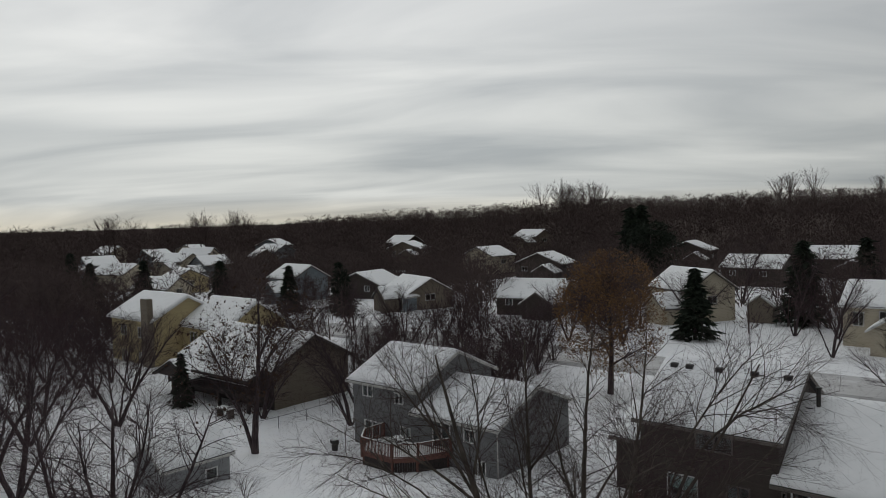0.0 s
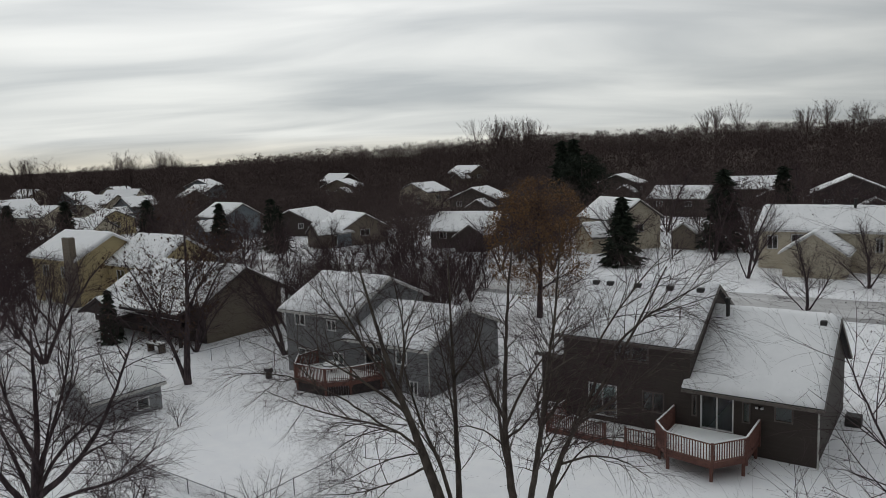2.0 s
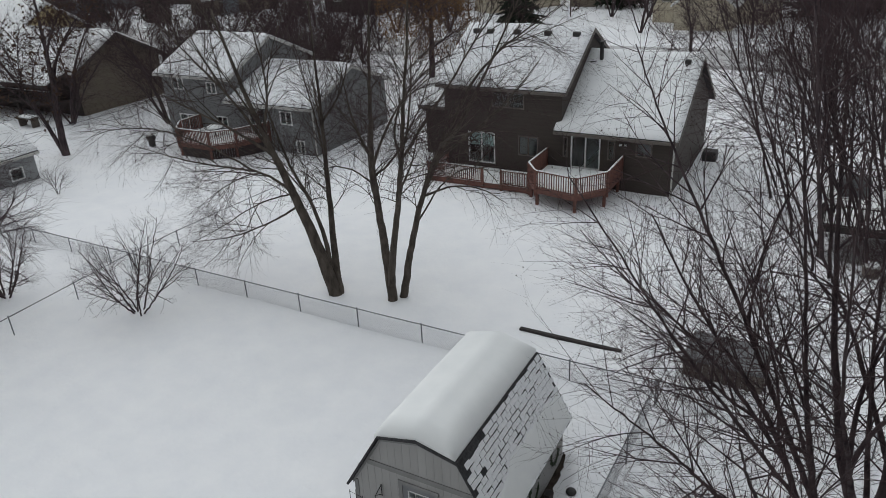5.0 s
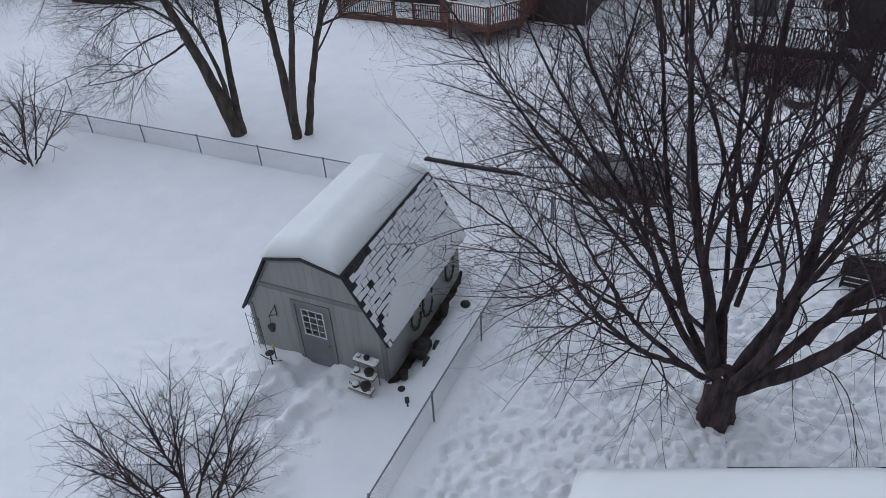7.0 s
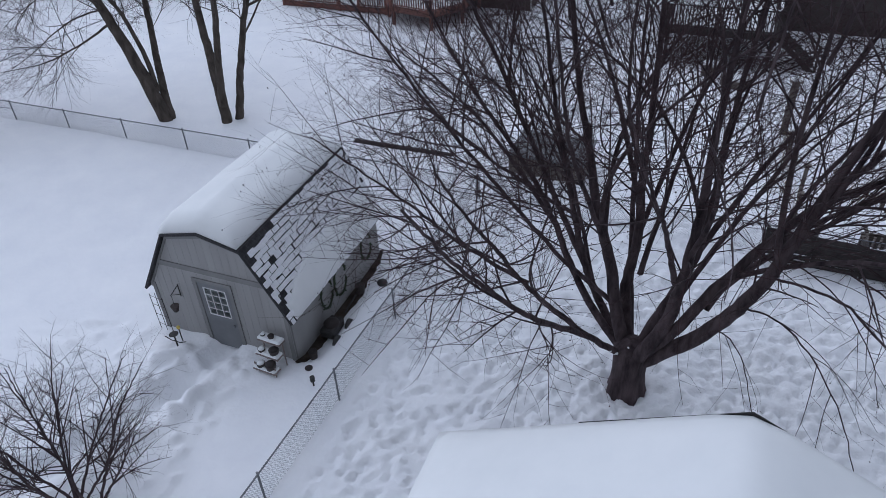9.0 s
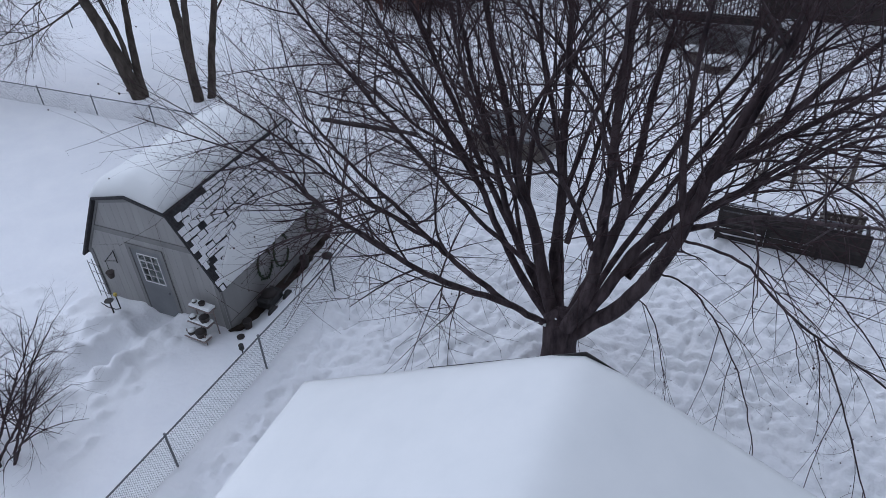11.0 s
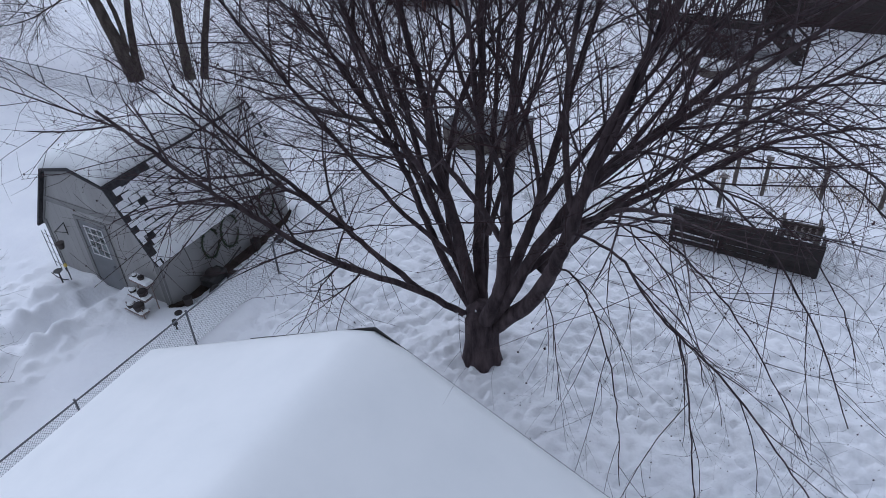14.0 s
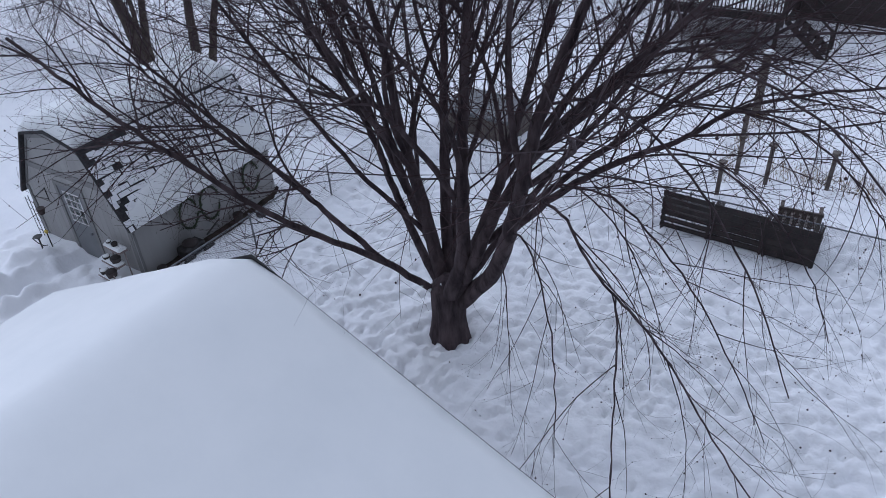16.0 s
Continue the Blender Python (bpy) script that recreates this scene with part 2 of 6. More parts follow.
def rod(bm, p, q, r, sides=6, r2=None):
    p, q = Vector(p), Vector(q)
    d = (q - p).normalized()
    u = d.cross(Vector((0, 0, 1)) if abs(d.z) < 0.9 else Vector((1, 0, 0))).normalized()
    v = d.cross(u)
    ring = lambda c, rr: [bm.verts.new(c + rr * (math.cos(6.2832 * k / sides) * u + math.sin(6.2832 * k / sides) * v)) for k in range(sides)]
    a, b = ring(p, r), ring(q, r if r2 is None else r2)
    for k in range(sides):
        bm.faces.new((a[k], a[(k + 1) % sides], b[(k + 1) % sides], b[k]))
    bm.faces.new(a[::-1]); bm.faces.new(b)
    return bm


def ball(bm, c, r, squash=1.0, sub=2):
    bmesh.ops.create_icosphere(bm, subdivisions=sub, radius=r, matrix=Matrix.Translation(c) @ Matrix.Diagonal((1, 1, squash, 1)))
    return bm


def part(name, bm, mat, parent=None, label="", flat=True, at=None):
    me = bpy.data.meshes.new(name)
    bm.to_mesh(me)
    bm.free()
    me.materials.append(mat)
    if not flat:
        me.polygons.foreach_set("use_smooth", [True] * len(me.polygons))
    ob = new(name, me)
    if parent:
        ob.parent = parent
    if at:
        ob.location = at
    if label:
        ob["label"] = label
    return ob


def shared(name, me, parent, m):
    ob = new(name, me)
    ob.parent = parent
    ob.matrix_basis = m
    return ob


def thing(name, label, category, at=(0, 0, 0), rz=0.0, group="", kind=""):
    ob = new(name)
    ob.empty_display_size = 0.2
    ob.matrix_world = pose(*at, 0, 0, rz)
    return tagged(ob, label, category, group, kind)


def B():
    return bmesh.new()


class Tubes:
    """Gathers many tapering tubes and leaves, and makes one mesh of them."""

    def __init__(self):
        self.v, self.f = [], []

    def tube(self, pts, rad, sides):
        start, n = len(self.v), len(pts)
        u = None
        for i, p in enumerate(pts):
            d = (pts[min(i + 1, n - 1)] - pts[max(i - 1, 0)])
            if u is None:
                u = d.cross(Vector((0.3, 0.9, 0.2)))
                if u.length < 1e-6:
                    u = d.cross(Vector((1, 0, 0)))
            u = u - d * (u.dot(d) / max(d.length_squared, 1e-9))
            u.normalize()
            w = d.normalized().cross(u)
            for k in range(sides):
                a = 6.2832 * k / sides
                self.v.append(p + rad[i] * (math.cos(a) * u + math.sin(a) * w))
        for i in range(n - 1):
            for k in range(sides):
                a, b = start + i * sides + k, start + i * sides + (k + 1) % sides
                self.f.append((a, b, b + sides, a + sides))
        self.f.append(tuple(range(start + (n - 1) * sides, start + n * sides)))

    def leaf(self, p, s, rng):
        a = Vector((rng.uniform(-1, 1), rng.uniform(-1, 1), rng.uniform(-1, 1))) * s
        b = Vector((rng.uniform(-1, 1), rng.uniform(-1, 1), rng.uniform(-1, 1))) * s * 0.6
        i = len(self.v)
        self.v += [p - a, p + b, p + a, p - b]
        self.f.append((i, i + 1, i + 2, i + 3))

    def bud(self, p, s):
        i = len(self.v)
        self.v += [p + Vector(c) * s for c in ((1, 0, 0), (-1, 0, 0), (0, 1, 0), (0, -1, 0), (0, 0, 1.2), (0, 0, -1.2))]
        self.f += [(i + a, i + b, i + c) for a, b, c in ((0, 2, 4), (2, 1, 4), (1, 3, 4), (3, 0, 4), (2, 0, 5), (1, 2, 5), (3, 1, 5), (0, 3, 5))]

    def sliver(self, p, q, w, rng):
        side = (q - p).cross(Vector((rng.uniform(-1, 1), rng.uniform(-1, 1), rng.uniform(-1, 1)))).normalized() * w
        i = len(self.v)
        self.v += [p - side, p + side, q]
        self.f.append((i, i + 1, i + 2))

    def make(self, name, mat, parent=None, label="", smoothed=True):
        me = bpy.data.meshes.new(name)
        me.from_pydata([tuple(c) for c in self.v], [], self.f)
        me.materials.append(mat)
        if smoothed:
            me.polygons.foreach_set("use_smooth", [True] * len(me.polygons))
        ob = new(name, me)
        if parent:
            ob.parent = parent
        if label:
            ob["label"] = label
        return ob


# ---------------- ground ----------------
def snow_relief(x, y):
    """Drifts, footprints and trodden paths of the near yards."""
    z = 0.07 * noise.noise((x * 0.22, y * 0.22, 1.7)) + 0.03 * noise.noise((x * 0.8, y * 0.8, 4.1))
    if x > -5.45 and y < 16:
        k = smooth((x + 5.45) / 0.35) * smooth((16 - y) / 5) * smooth((y + 8.2) / 1.2) * smooth((11.5 - x) / 3)
        wx, wy = x + 0.10 * noise.noise((x * 3, y * 3, 1)), y + 0.10 * noise.noise((x * 3, y * 3, 6))
        pit = smooth(1.5 - 2.6 * noise.voronoi((wx * 5.0, wy * 4.4, 0.0))[0][0])
        small = smooth(1.5 - 2.6 * noise.voronoi((wx * 7.0, wy * 6.2, 4.0))[0][0])
        trod = 0.75 + 0.35 * smooth(0.6 + 1.2 * noise.noise((x * 0.5, y * 0.5, 2.0)))
        z += k * (0.04 * noise.noise((x * 1.3, y * 1.3, 0.3)) - trod * (0.125 * pit + 0.06 * small) + 0.03 * noise.noise((x * 8, y * 8, 3.3)))
    else:
        z += 0.012 * noise.noise((x * 3.1, y * 3.1, 2.2))
    # trench from the shed door, past the drift, to the house
    for x0, y0, x1, y1, w, dep in ((-8.95, -1.5, -9.2, -2.9, 0.5, 0.26), (-9.2, -2.9, -9.75, -4.6, 0.48, 0.30), (-9.75, -4.6, -11.6, -8.5, 0.5, 0.26), (-8.3, -2.6, -6.6, -7.5, 0.7, 0.06)):
        ax, ay = x1 - x0, y1 - y0
        t = max(0.0, min(1.0, ((x - x0) * ax + (y - y0) * ay) / (ax * ax + ay * ay)))
        d = math.hypot(x - x0 - t * ax, y - y0 - t * ay) + 0.12 * noise.noise((x * 2.2, y * 2.2, 5.0))
        z -= dep * smooth(1.0 - d / w)
        z += 0.28 * dep * smooth(1.0 - abs(d - 1.3 * w) / (0.95 * w)) * max(0.0, 0.7 + 1.3 * noise.noise((x * 2.6, y * 2.6, 8.0)))
    # lumps of shovelled snow along the trench
    if -14 < x < -7.6 and -6.5 < y < -1.5:
        z += 0.12 * smooth(1.15 - 2.0 * noise.voronoi((x * 2.9, y * 2.9, 3.0))[0][0]) * smooth((y + 6.5) / 2) * smooth((-1.5 - y) / 0.6)
    # footprint clusters on the lawn beyond
    for cx, cy, r, dep in ((-15.7, -4.2, 1.2, 0.10), (-17.4, -4.9, 1.5, 0.12), (-14.3, -5.3, 1.0, 0.10), (-19.0, -3.0, 1.4, 0.07)):
        d = math.hypot(x - cx, y - cy)
        if d < r:
            z -= dep * smooth(1 - d / r) * (0.5 + noise.noise((x * 2.5, y * 2.5, 9)))
    # drift along the shed front and a melt gap along its side
    d = math.hypot((x + 10.0) / 1.3, (y + 2.4) / 0.8)
    z += 0.24 * smooth(1 - d) * (0.8 + 0.5 * noise.noise((x * 2.4, y * 2.4, 11.0)))
    if -7.2 < x < -6.3 and -1.6 < y < 3.2:
        z -= 0.22 * smooth(1 - abs(x + 6.95) / 0.5) * smooth((y + 1.6) / 0.6) * smooth((3.2 - y) / 0.5)
    # ring of snow at the maple's foot
    d = math.hypot(x, y - 0.26)
    z += 0.06 * smooth(1 - abs(d - 0.9) / 0.5) - 0.16 * smooth(1 - d / 0.8)
    return z


def ground_at(x, y):
    z = base_height(x, y)
    if -60 < x < 40 and -30 < y < 60:
        z += snow_relief(x, y)
    return z


def build_ground():
    def steps(lo, hi, fine, far):
        out = list(np.arange(lo, hi + 1e-6, fine))
        s, a, b = fine, out[0], out[-1]
        while b < far:
            s *= 1.11
            b += s; a -= s
            out = [a] + out + [b]
        return out
    xs, ys = steps(-12, 8, 0.08, 2600), steps(-7.0, 7.5, 0.08, 2600)
    nx, ny = len(xs), len(ys)
    vs = [(x, y, ground_at(x, y)) for y in ys for x in xs]
    fs = [(j * nx + i, j * nx + i + 1, (j + 1) * nx + i + 1, (j + 1) * nx + i) for j in range(ny - 1) for i in range(nx - 1)]
    me = bpy.data.meshes.new("ground")
    me.from_pydata(vs, [], fs)
    me.materials.append(SNOW)
    me.materials.append(WOOD_FLOOR)
    slots = []
    for a, b, c, d in fs:
        x, y = (vs[a][0] + vs[c][0]) / 2, (vs[a][1] + vs[c][1]) / 2
        r = math.hypot(x + 4, y + 12)
        slots.append(1 if r > 215 + 35 * noise.noise((x * 0.02, y * 0.02, 0)) and y > 0.12 * -x else 0)
    me.polygons.foreach_set("material_index", slots)
    me.polygons.foreach_set("use_smooth", [True] * len(me.polygons))
    return tagged(new("ground", me), "snow-covered suburban ground with footprints and drifts", "ground", kind="structure")


build_ground()


def build_road():
    bm = B()
    rows = []
    for i in range(60):
        x = -150 + i * 4.2
        y = 62.0 + 3.0 * math.sin(x * 0.012)
        rows.append([bm.verts.new((x, y + s, base_height(x, y + s) + h)) for s, h in ((-4.4, -0.2), (-3.9, 0.32), (-3.0, 0.10), (0, 0.12), (3.0, 0.10), (3.9, 0.34), (4.4, -0.2))])
    for a, b in zip(rows, rows[1:]):
        for k in range(6):
            bm.faces.new((a[k], b[k], b[k + 1], a[k + 1]))
    tagged(part("road", bm, ROAD_SNOW), "street of packed grey snow with ploughed banks", "road", kind="structure")


build_road()


# ---------------- trees ----------------
def curve_path(ctrl, n, rng, wig):
    """A smooth line through a few control points, slightly crooked."""
    c = [Vector(p) for p in ctrl]
    c = [2 * c[0] - c[1]] + c + [2 * c[-1] - c[-2]]
    out = []
    for s in range(len(c) - 3):
        for i in range(n):
            t = i / n
            a, b, d, e = c[s:s + 4]
            p = 0.5 * (2 * b + (d - a) * t + (2 * a - 5 * b + 4 * d - e) * t * t + (3 * b - a - 3 * d + e) * t ** 3)
            out.append(p + Vector((rng.gauss(0, wig), rng.gauss(0, wig), rng.gauss(0, wig))))
    out.append(c[-2])
    return out


def wander(p, d, length, n, rng, wig, lift):
    """A crooked line that keeps bending one way and lifts or droops."""
    pts, d = [p.copy()], d.normalized()
    step = length / n
    bend = d.cross(Vector((rng.gauss(0, 1), rng.gauss(0, 1), rng.gauss(0, 1)))).normalized() * wig * rng.uniform(0.3, 1.5)
    for i in range(n):
        k = 0.55 * wig
        d = (d + bend + Vector((rng.gauss(0, k), rng.gauss(0, k), rng.gauss(0, k) + lift))).normalized()
        pts.append(pts[-1] + d * step)
    return pts


def offshoots(levels, pts, rad, length, level, cfg, rng):
    """Side shoots along a line of points, level by level, into levels[level]."""
    if level >= len(cfg["count"]):
        return
    n = len(pts) - 1
    count = max(2, int(cfg["count"][level] * length * rng.uniform(0.8, 1.2)))
    for j in range(count):
        t = cfg["from"][level] + (1 - cfg["from"][level]) * (j + rng.random()) / count
        i = min(n - 1, int(t * n))
        p = pts[i].lerp(pts[i + 1], t * n - i)
        d = (pts[i + 1] - pts[i]).normalized()
        side = d.cross(Vector((rng.gauss(0, 1), rng.gauss(0, 1), rng.gauss(0, 1)))).normalized()
        ang = radians(rng.uniform(*cfg["angle"][level]))
        nd = d * math.cos(ang) + side * math.sin(ang)
        nl = cfg["len"][level] * rng.uniform(0.6, 1.25) * (1.15 - 0.6 * t)
        r0 = min(rad[i] * 0.62, cfg["rad"][level])
        k = max(2, int(nl / cfg["seg"][level] + 0.5))
        q = wander(p, nd, nl, k, rng, cfg["wig"][level], cfg["lift"][level])
        if min(c.z for c in q) < cfg["floor"]:
            q = wander(p, Vector((nd.x, nd.y, abs(nd.z) * 0.3 + 0.2)), nl, k, rng, cfg["wig"][level], 0.05)
        rr = [r0 * (1 - 0.7 * m / k) for m in range(k + 1)]
        if cfg["sides"][level] < 3:
            levels[level].sliver(q[0], q[-1], r0, rng)
        else:
            levels[level].tube(q, rr, cfg["sides"][level])
        offshoots(levels, q, rr, nl, level + 1, cfg, rng)
        if level == len(cfg["count"]) - 1 and cfg["bud"] and rng.random() < cfg["bud"]:
            for c in q[1:]:
                if rng.random() < 0.6:
                    levels[level].bud(c, rng.uniform(0.008, 0.014))


MAPLE = dict(count=(1.5, 3.0, 3.6), len=(3.1, 1.8, 0.95), rad=(0.019, 0.0112, 0.0085), seg=(0.4, 0.38, 0.30), wig=(0.07, 0.16, 0.26),
             lift=(0.02, 0.03, 0.06), angle=((24, 54), (30, 64), (32, 68)), sides=(5, 3, 3), bud=0.20, floor=0.5)
MAPLE["from"] = (0.30, 0.2, 0.15)
DROOP = dict(MAPLE, lift=(-0.09, -0.07, 0.0), len=(2.3, 1.2, 0.5), rad=(0.0115, 0.0082, 0.0068), count=(1.7, 2.4, 2.8), bud=0.6, seg=(0.22, 0.2, 0.2), wig=(0.09, 0.15, 0.2), angle=((24, 50), (28, 60), (35, 75)))
REACH = dict(MAPLE, len=(2.3, 1.5, 0.85), count=(2.5, 3.4, 3.8), bud=0.25)
DROOP["from"] = (0.15, 0.12, 0.12)
REACH["from"] = (0.28, 0.15, 0.12)


class Grower:
    """Grows a tree limb by limb; limbs are parts of their own, the fine growth is joined."""

    def __init__(self, tree, seed, cfg, bark, twig):
        self.tree, self.rng, self.cfg, self.bark, self.twig = tree, random.Random(seed), cfg, bark, twig
        self.levels = [Tubes() for _ in cfg["count"]]

    def limb(self, ctrl, r, name="limb", cfg=None, forks=1, tip=0.12, sides=9, spread=0.4, bare=1.0, wig=0.009):
        rng, cfg = self.rng, cfg or self.cfg
        q = curve_path(ctrl, 6, rng, wig)
        length = sum((b - a).length for a, b in zip(q, q[1:]))
        n = len(q) - 1
        rr = [r * (1 - (1 - tip) * (m / n) ** 0.9) + 0.004 for m in range(n + 1)]
        t = Tubes()
        t.tube(q, rr, sides)
        t.make(name, self.bark, self.tree)
        offshoots(self.levels, q, rr, length * bare, 0, cfg, rng)
        for _ in range(forks):
            i = int(n * rng.uniform(0.3, 0.6))
            dd = (q[i + 1] - q[i]).normalized()
            side = dd.cross(Vector((rng.gauss(0, 1), rng.gauss(0, 1), 0.3))).normalized()
            l2 = length * (1 - i / n) * rng.uniform(0.7, 1.0)
            n2 = max(4, int(l2 / 0.3))
            q2 = wander(q[i], dd + spread * side, l2, n2, rng, 0.05, 0.01)
            r2 = [rr[i] * 0.52 * (1 - 0.85 * m / n2) + 0.004 for m in range(n2 + 1)]
            t = Tubes()
            t.tube(q2, r2, max(4, sides - 2))
            t.make("limb", self.bark, self.tree)
            offshoots(self.levels, q2, r2, l2 * bare, 0, cfg, rng)
        return q

    def done(self, leaves=None):
        tagged(self.levels[0].make("branchwork", self.bark, self.tree), kind="stuff")
        tw = Tubes()
        for lv in self.levels[1:]:
            o = len(tw.v)
            tw.v += lv.v
            tw.f += [tuple(i + o for i in f) for f in lv.f]
        tagged(tw.make("crown", self.twig, self.tree, "fine bare twigs"), kind="stuff")
        if leaves:
            mat, share, size = leaves
            lt = Tubes()
            for v in tw.v[::4]:
                if self.rng.random() < share:
                    lt.leaf(Vector(v) + Vector([self.rng.gauss(0, 0.08) for _ in range(3)]), size * self.rng.uniform(0.6, 1.3), self.rng)
            tagged(lt.make("foliage", mat, self.tree, "withered leaves still hanging", smoothed=False), kind="stuff")


def big_maple():
    rng = random.Random(11)
    tree = thing("maple_tree", "large bare many-stemmed maple with dark ridged bark", "tree", (0, 0, 0))
    # trunk: flared foot, short bole, swelling into the crotch
    t = Tubes()
    pts = [Vector(p) for p in ((0.01, 0.26, -0.5), (0.0, 0.26, -0.2), (-0.01, 0.26, 0.1), (-0.01, 0.26, 0.4), (-0.01, 0.26, 0.75), (0.0, 0.27, 1.05), (0.02, 0.3, 1.3))]
    t.tube(pts, [0.49, 0.42, 0.36, 0.33, 0.34, 0.36, 0.16], 28)
    for i, v in enumerate(t.v):
        a = math.atan2(v.y - 0.26, v.x)
        flare = max(0.0, 0.5 - v.z) / 0.7
        s = 1 + (0.03 + 0.07 * flare) * math.sin(5 * a + 1) + 0.03 * math.sin(11 * a) + 0.06 * noise.noise((v.x * 4, v.y * 4, v.z * 1.2))
        t.v[i] = Vector((v.x * s, 0.26 + (v.y - 0.26) * s, v.z))
    t.make("trunk", BARK, tree, "thick flared trunk with dark bark")
    g = Grower(tree, 12, MAPLE, BARK, TWIG)
    # long low limbs that reach forward past the shed
    g.limb(((-0.2, 0.15, 0.95), (-0.85, -0.6, 1.95), (-1.2, -1.6, 2.95), (-1.6, -2.55, 4.0), (-1.95, -3.2, 4.9), (-2.2, -4.0, 6.0), (-2.4, -4.7, 7.1)), 0.070, cfg=REACH, tip=0.2, bare=0.75)
    g.limb(((-0.8, -0.55, 1.9), (-1.5, -0.85, 2.7), (-1.95, -1.3, 3.6), (-2.15, -2.1, 4.8), (-2.35, -2.8, 5.8), (-2.5, -3.5, 6.9)), 0.058, cfg=REACH, tip=0.2, bare=0.8)
    g.limb(((-1.85, -1.1, 3.35), (-2.6, -1.15, 3.75), (-3.0, -1.8, 4.6), (-3.6, -2.05, 5.3), (-4.2, -2.3, 5.9), (-4.9, -2.6, 6.6)), 0.040, cfg=REACH)
    # rising limbs, round the crotch from the shed side
    g.limb(((-0.2, 0.3, 0.9), (-1.0, 0.7, 1.65), (-1.5, 0.85, 2.5), (-1.9, 0.9, 3.4), (-2.25, 0.85, 4.2), (-2.75, 0.7, 5.1), (-3.4, 0.9, 5.8), (-4.2, 1.3, 6.7), (-5.0, 1.7, 7.8)), 0.088, cfg=REACH)
    g.limb(((-0.25, 0.45, 1.0), (-0.85, 0.9, 1.6), (-1.2, 0.9, 2.5), (-1.45, 0.8, 3.6), (-1.7, 0.75, 4.8), (-1.9, 0.5, 6.2), (-2.2, 0.4, 8.2), (-2.6, 0.3, 10.6)), 0.097, forks=1)
    g.limb(((-0.2, 0.4, 1.05), (-0.48, 0.45, 2.1), (-0.68, 0.4, 3.2), (-1.0, 0.5, 4.1), (-1.25, 0.65, 5.2), (-1.5, 0.6, 6.4), (-1.8, 0.5, 8.6), (-2.1, 0.4, 11.4)), 0.145, forks=2)
    g.limb(((-0.12, 0.5, 1.1), (-0.32, 0.8, 2.2), (-0.22, 0.7, 3.5), (-0.3, 0.9, 4.8), (-0.3, 1.0, 6.4), (-0.4, 1.2, 8.8), (-0.5, 1.4, 12.0)), 0.132, forks=2)
    g.limb(((0.2, 0.05, 1.1), (0.58, -0.12, 2.3), (0.72, -0.3, 3.5), (0.8, -0.35, 4.9), (0.8, -0.15, 6.3), (0.85, 0.1, 8.4), (0.9, 0.2, 11.6)), 0.150, forks=2)
    g.limb(((0.6, -0.2, 3.3), (0.45, -0.75, 4.3), (0.35, -1.4, 5.2), (0.2, -1.9, 5.9), (0.0, -2.4, 6.8), (-0.3, -2.8, 8.0)), 0.057, forks=1)
    g.limb(((0.15, 0.35, 1.15), (0.55, 0.55, 2.3), (0.85, 0.7, 3.3), (0.97, 1.1, 4.3), (1.0, 1.7, 5.1), (1.1, 2.6, 6.4), (1.3, 3.2, 8.6), (1.5, 3.6, 11.0)), 0.123, forks=2)
    g.limb(((0.25, 0.3, 0.75), (1.15, -0.1, 2.05), (1.7, -0.55, 3.3), (2.05, -0.85, 4.5), (2.35, -0.9, 5.7), (2.75, -0.75, 6.9), (3.4, -0.6, 8.6), (4.2, -0.4, 10.8)), 0.167, forks=2)
    g.limb(((0.25, 0.2, 1.0), (0.85, -0.12, 2.3), (1.35, -0.22, 3.5), (1.9, -0.25, 4.5), (2.45, -0.2, 5.3), (3.1, -0.5, 6.0), (4.0, -0.9, 7.0), (5.2, -1.2, 8.4)), 0.123, forks=2)
    g.limb(((1.2, 0.1, 2.6), (1.8, 1.0, 3.2), (2.6, 1.5, 3.75), (3.4, 2.0, 4.1), (4.2, 2.0, 4.8), (5.2, 2.1, 5.2), (6.6, 2.3, 5.5)), 0.075)
    # more limbs rising over the benches
    g.limb(((1.0, 0.0, 2.6), (2.0, 0.45, 3.7), (3.2, 0.5, 5.0), (4.5, 0.4, 6.3), (6.0, 0.3, 7.6)), 0.066)
    g.limb(((1.9, -0.25, 4.5), (2.9, 0.3, 5.6), (3.9, 0.7, 6.8), (5.2, 0.9, 8.2), (6.6, 1.0, 9.8)), 0.070, forks=2)
    g.limb(((0.85, 0.7, 3.3), (1.7, 1.7, 4.8), (2.8, 2.5, 6.6), (3.8, 3.2, 9.0)), 0.062)
    g.limb(((-0.1, 0.75, 2.6), (0.2, 1.5, 4.4), (0.45, 2.3, 6.2), (0.6, 3.1, 8.6)), 0.057)
    # long outward limbs low over the yard
    g.limb(((-0.5, 0.42, 2.0), (-1.6, -0.1, 3.4), (-2.8, -0.4, 5.0), (-4.0, -0.6, 6.6), (-4.9, -0.8, 8.0), (-5.8, -1.0, 9.4)), 0.048, cfg=REACH)
    g.limb(((-1.2, 0.85, 2.5), (-2.0, 0.9, 4.2), (-2.9, 1.1, 6.0), (-3.9, 1.4, 7.8), (-4.8, 1.7, 9.4), (-5.6, 2.0, 11.0)), 0.062, cfg=REACH)
    g.limb(((-1.85, 0.9, 3.3), (-2.9, 1.4, 4.3), (-3.9, 1.8, 5.1), (-5.0, 2.1, 5.7), (-6.0, 2.3, 6.2)), 0.048, cfg=REACH)
    g.limb(((-1.5, 0.8, 3.7), (-2.7, 0.5, 4.6), (-3.7, 0.2, 5.5), (-4.7, 0.0, 6.4)), 0.040, cfg=REACH)
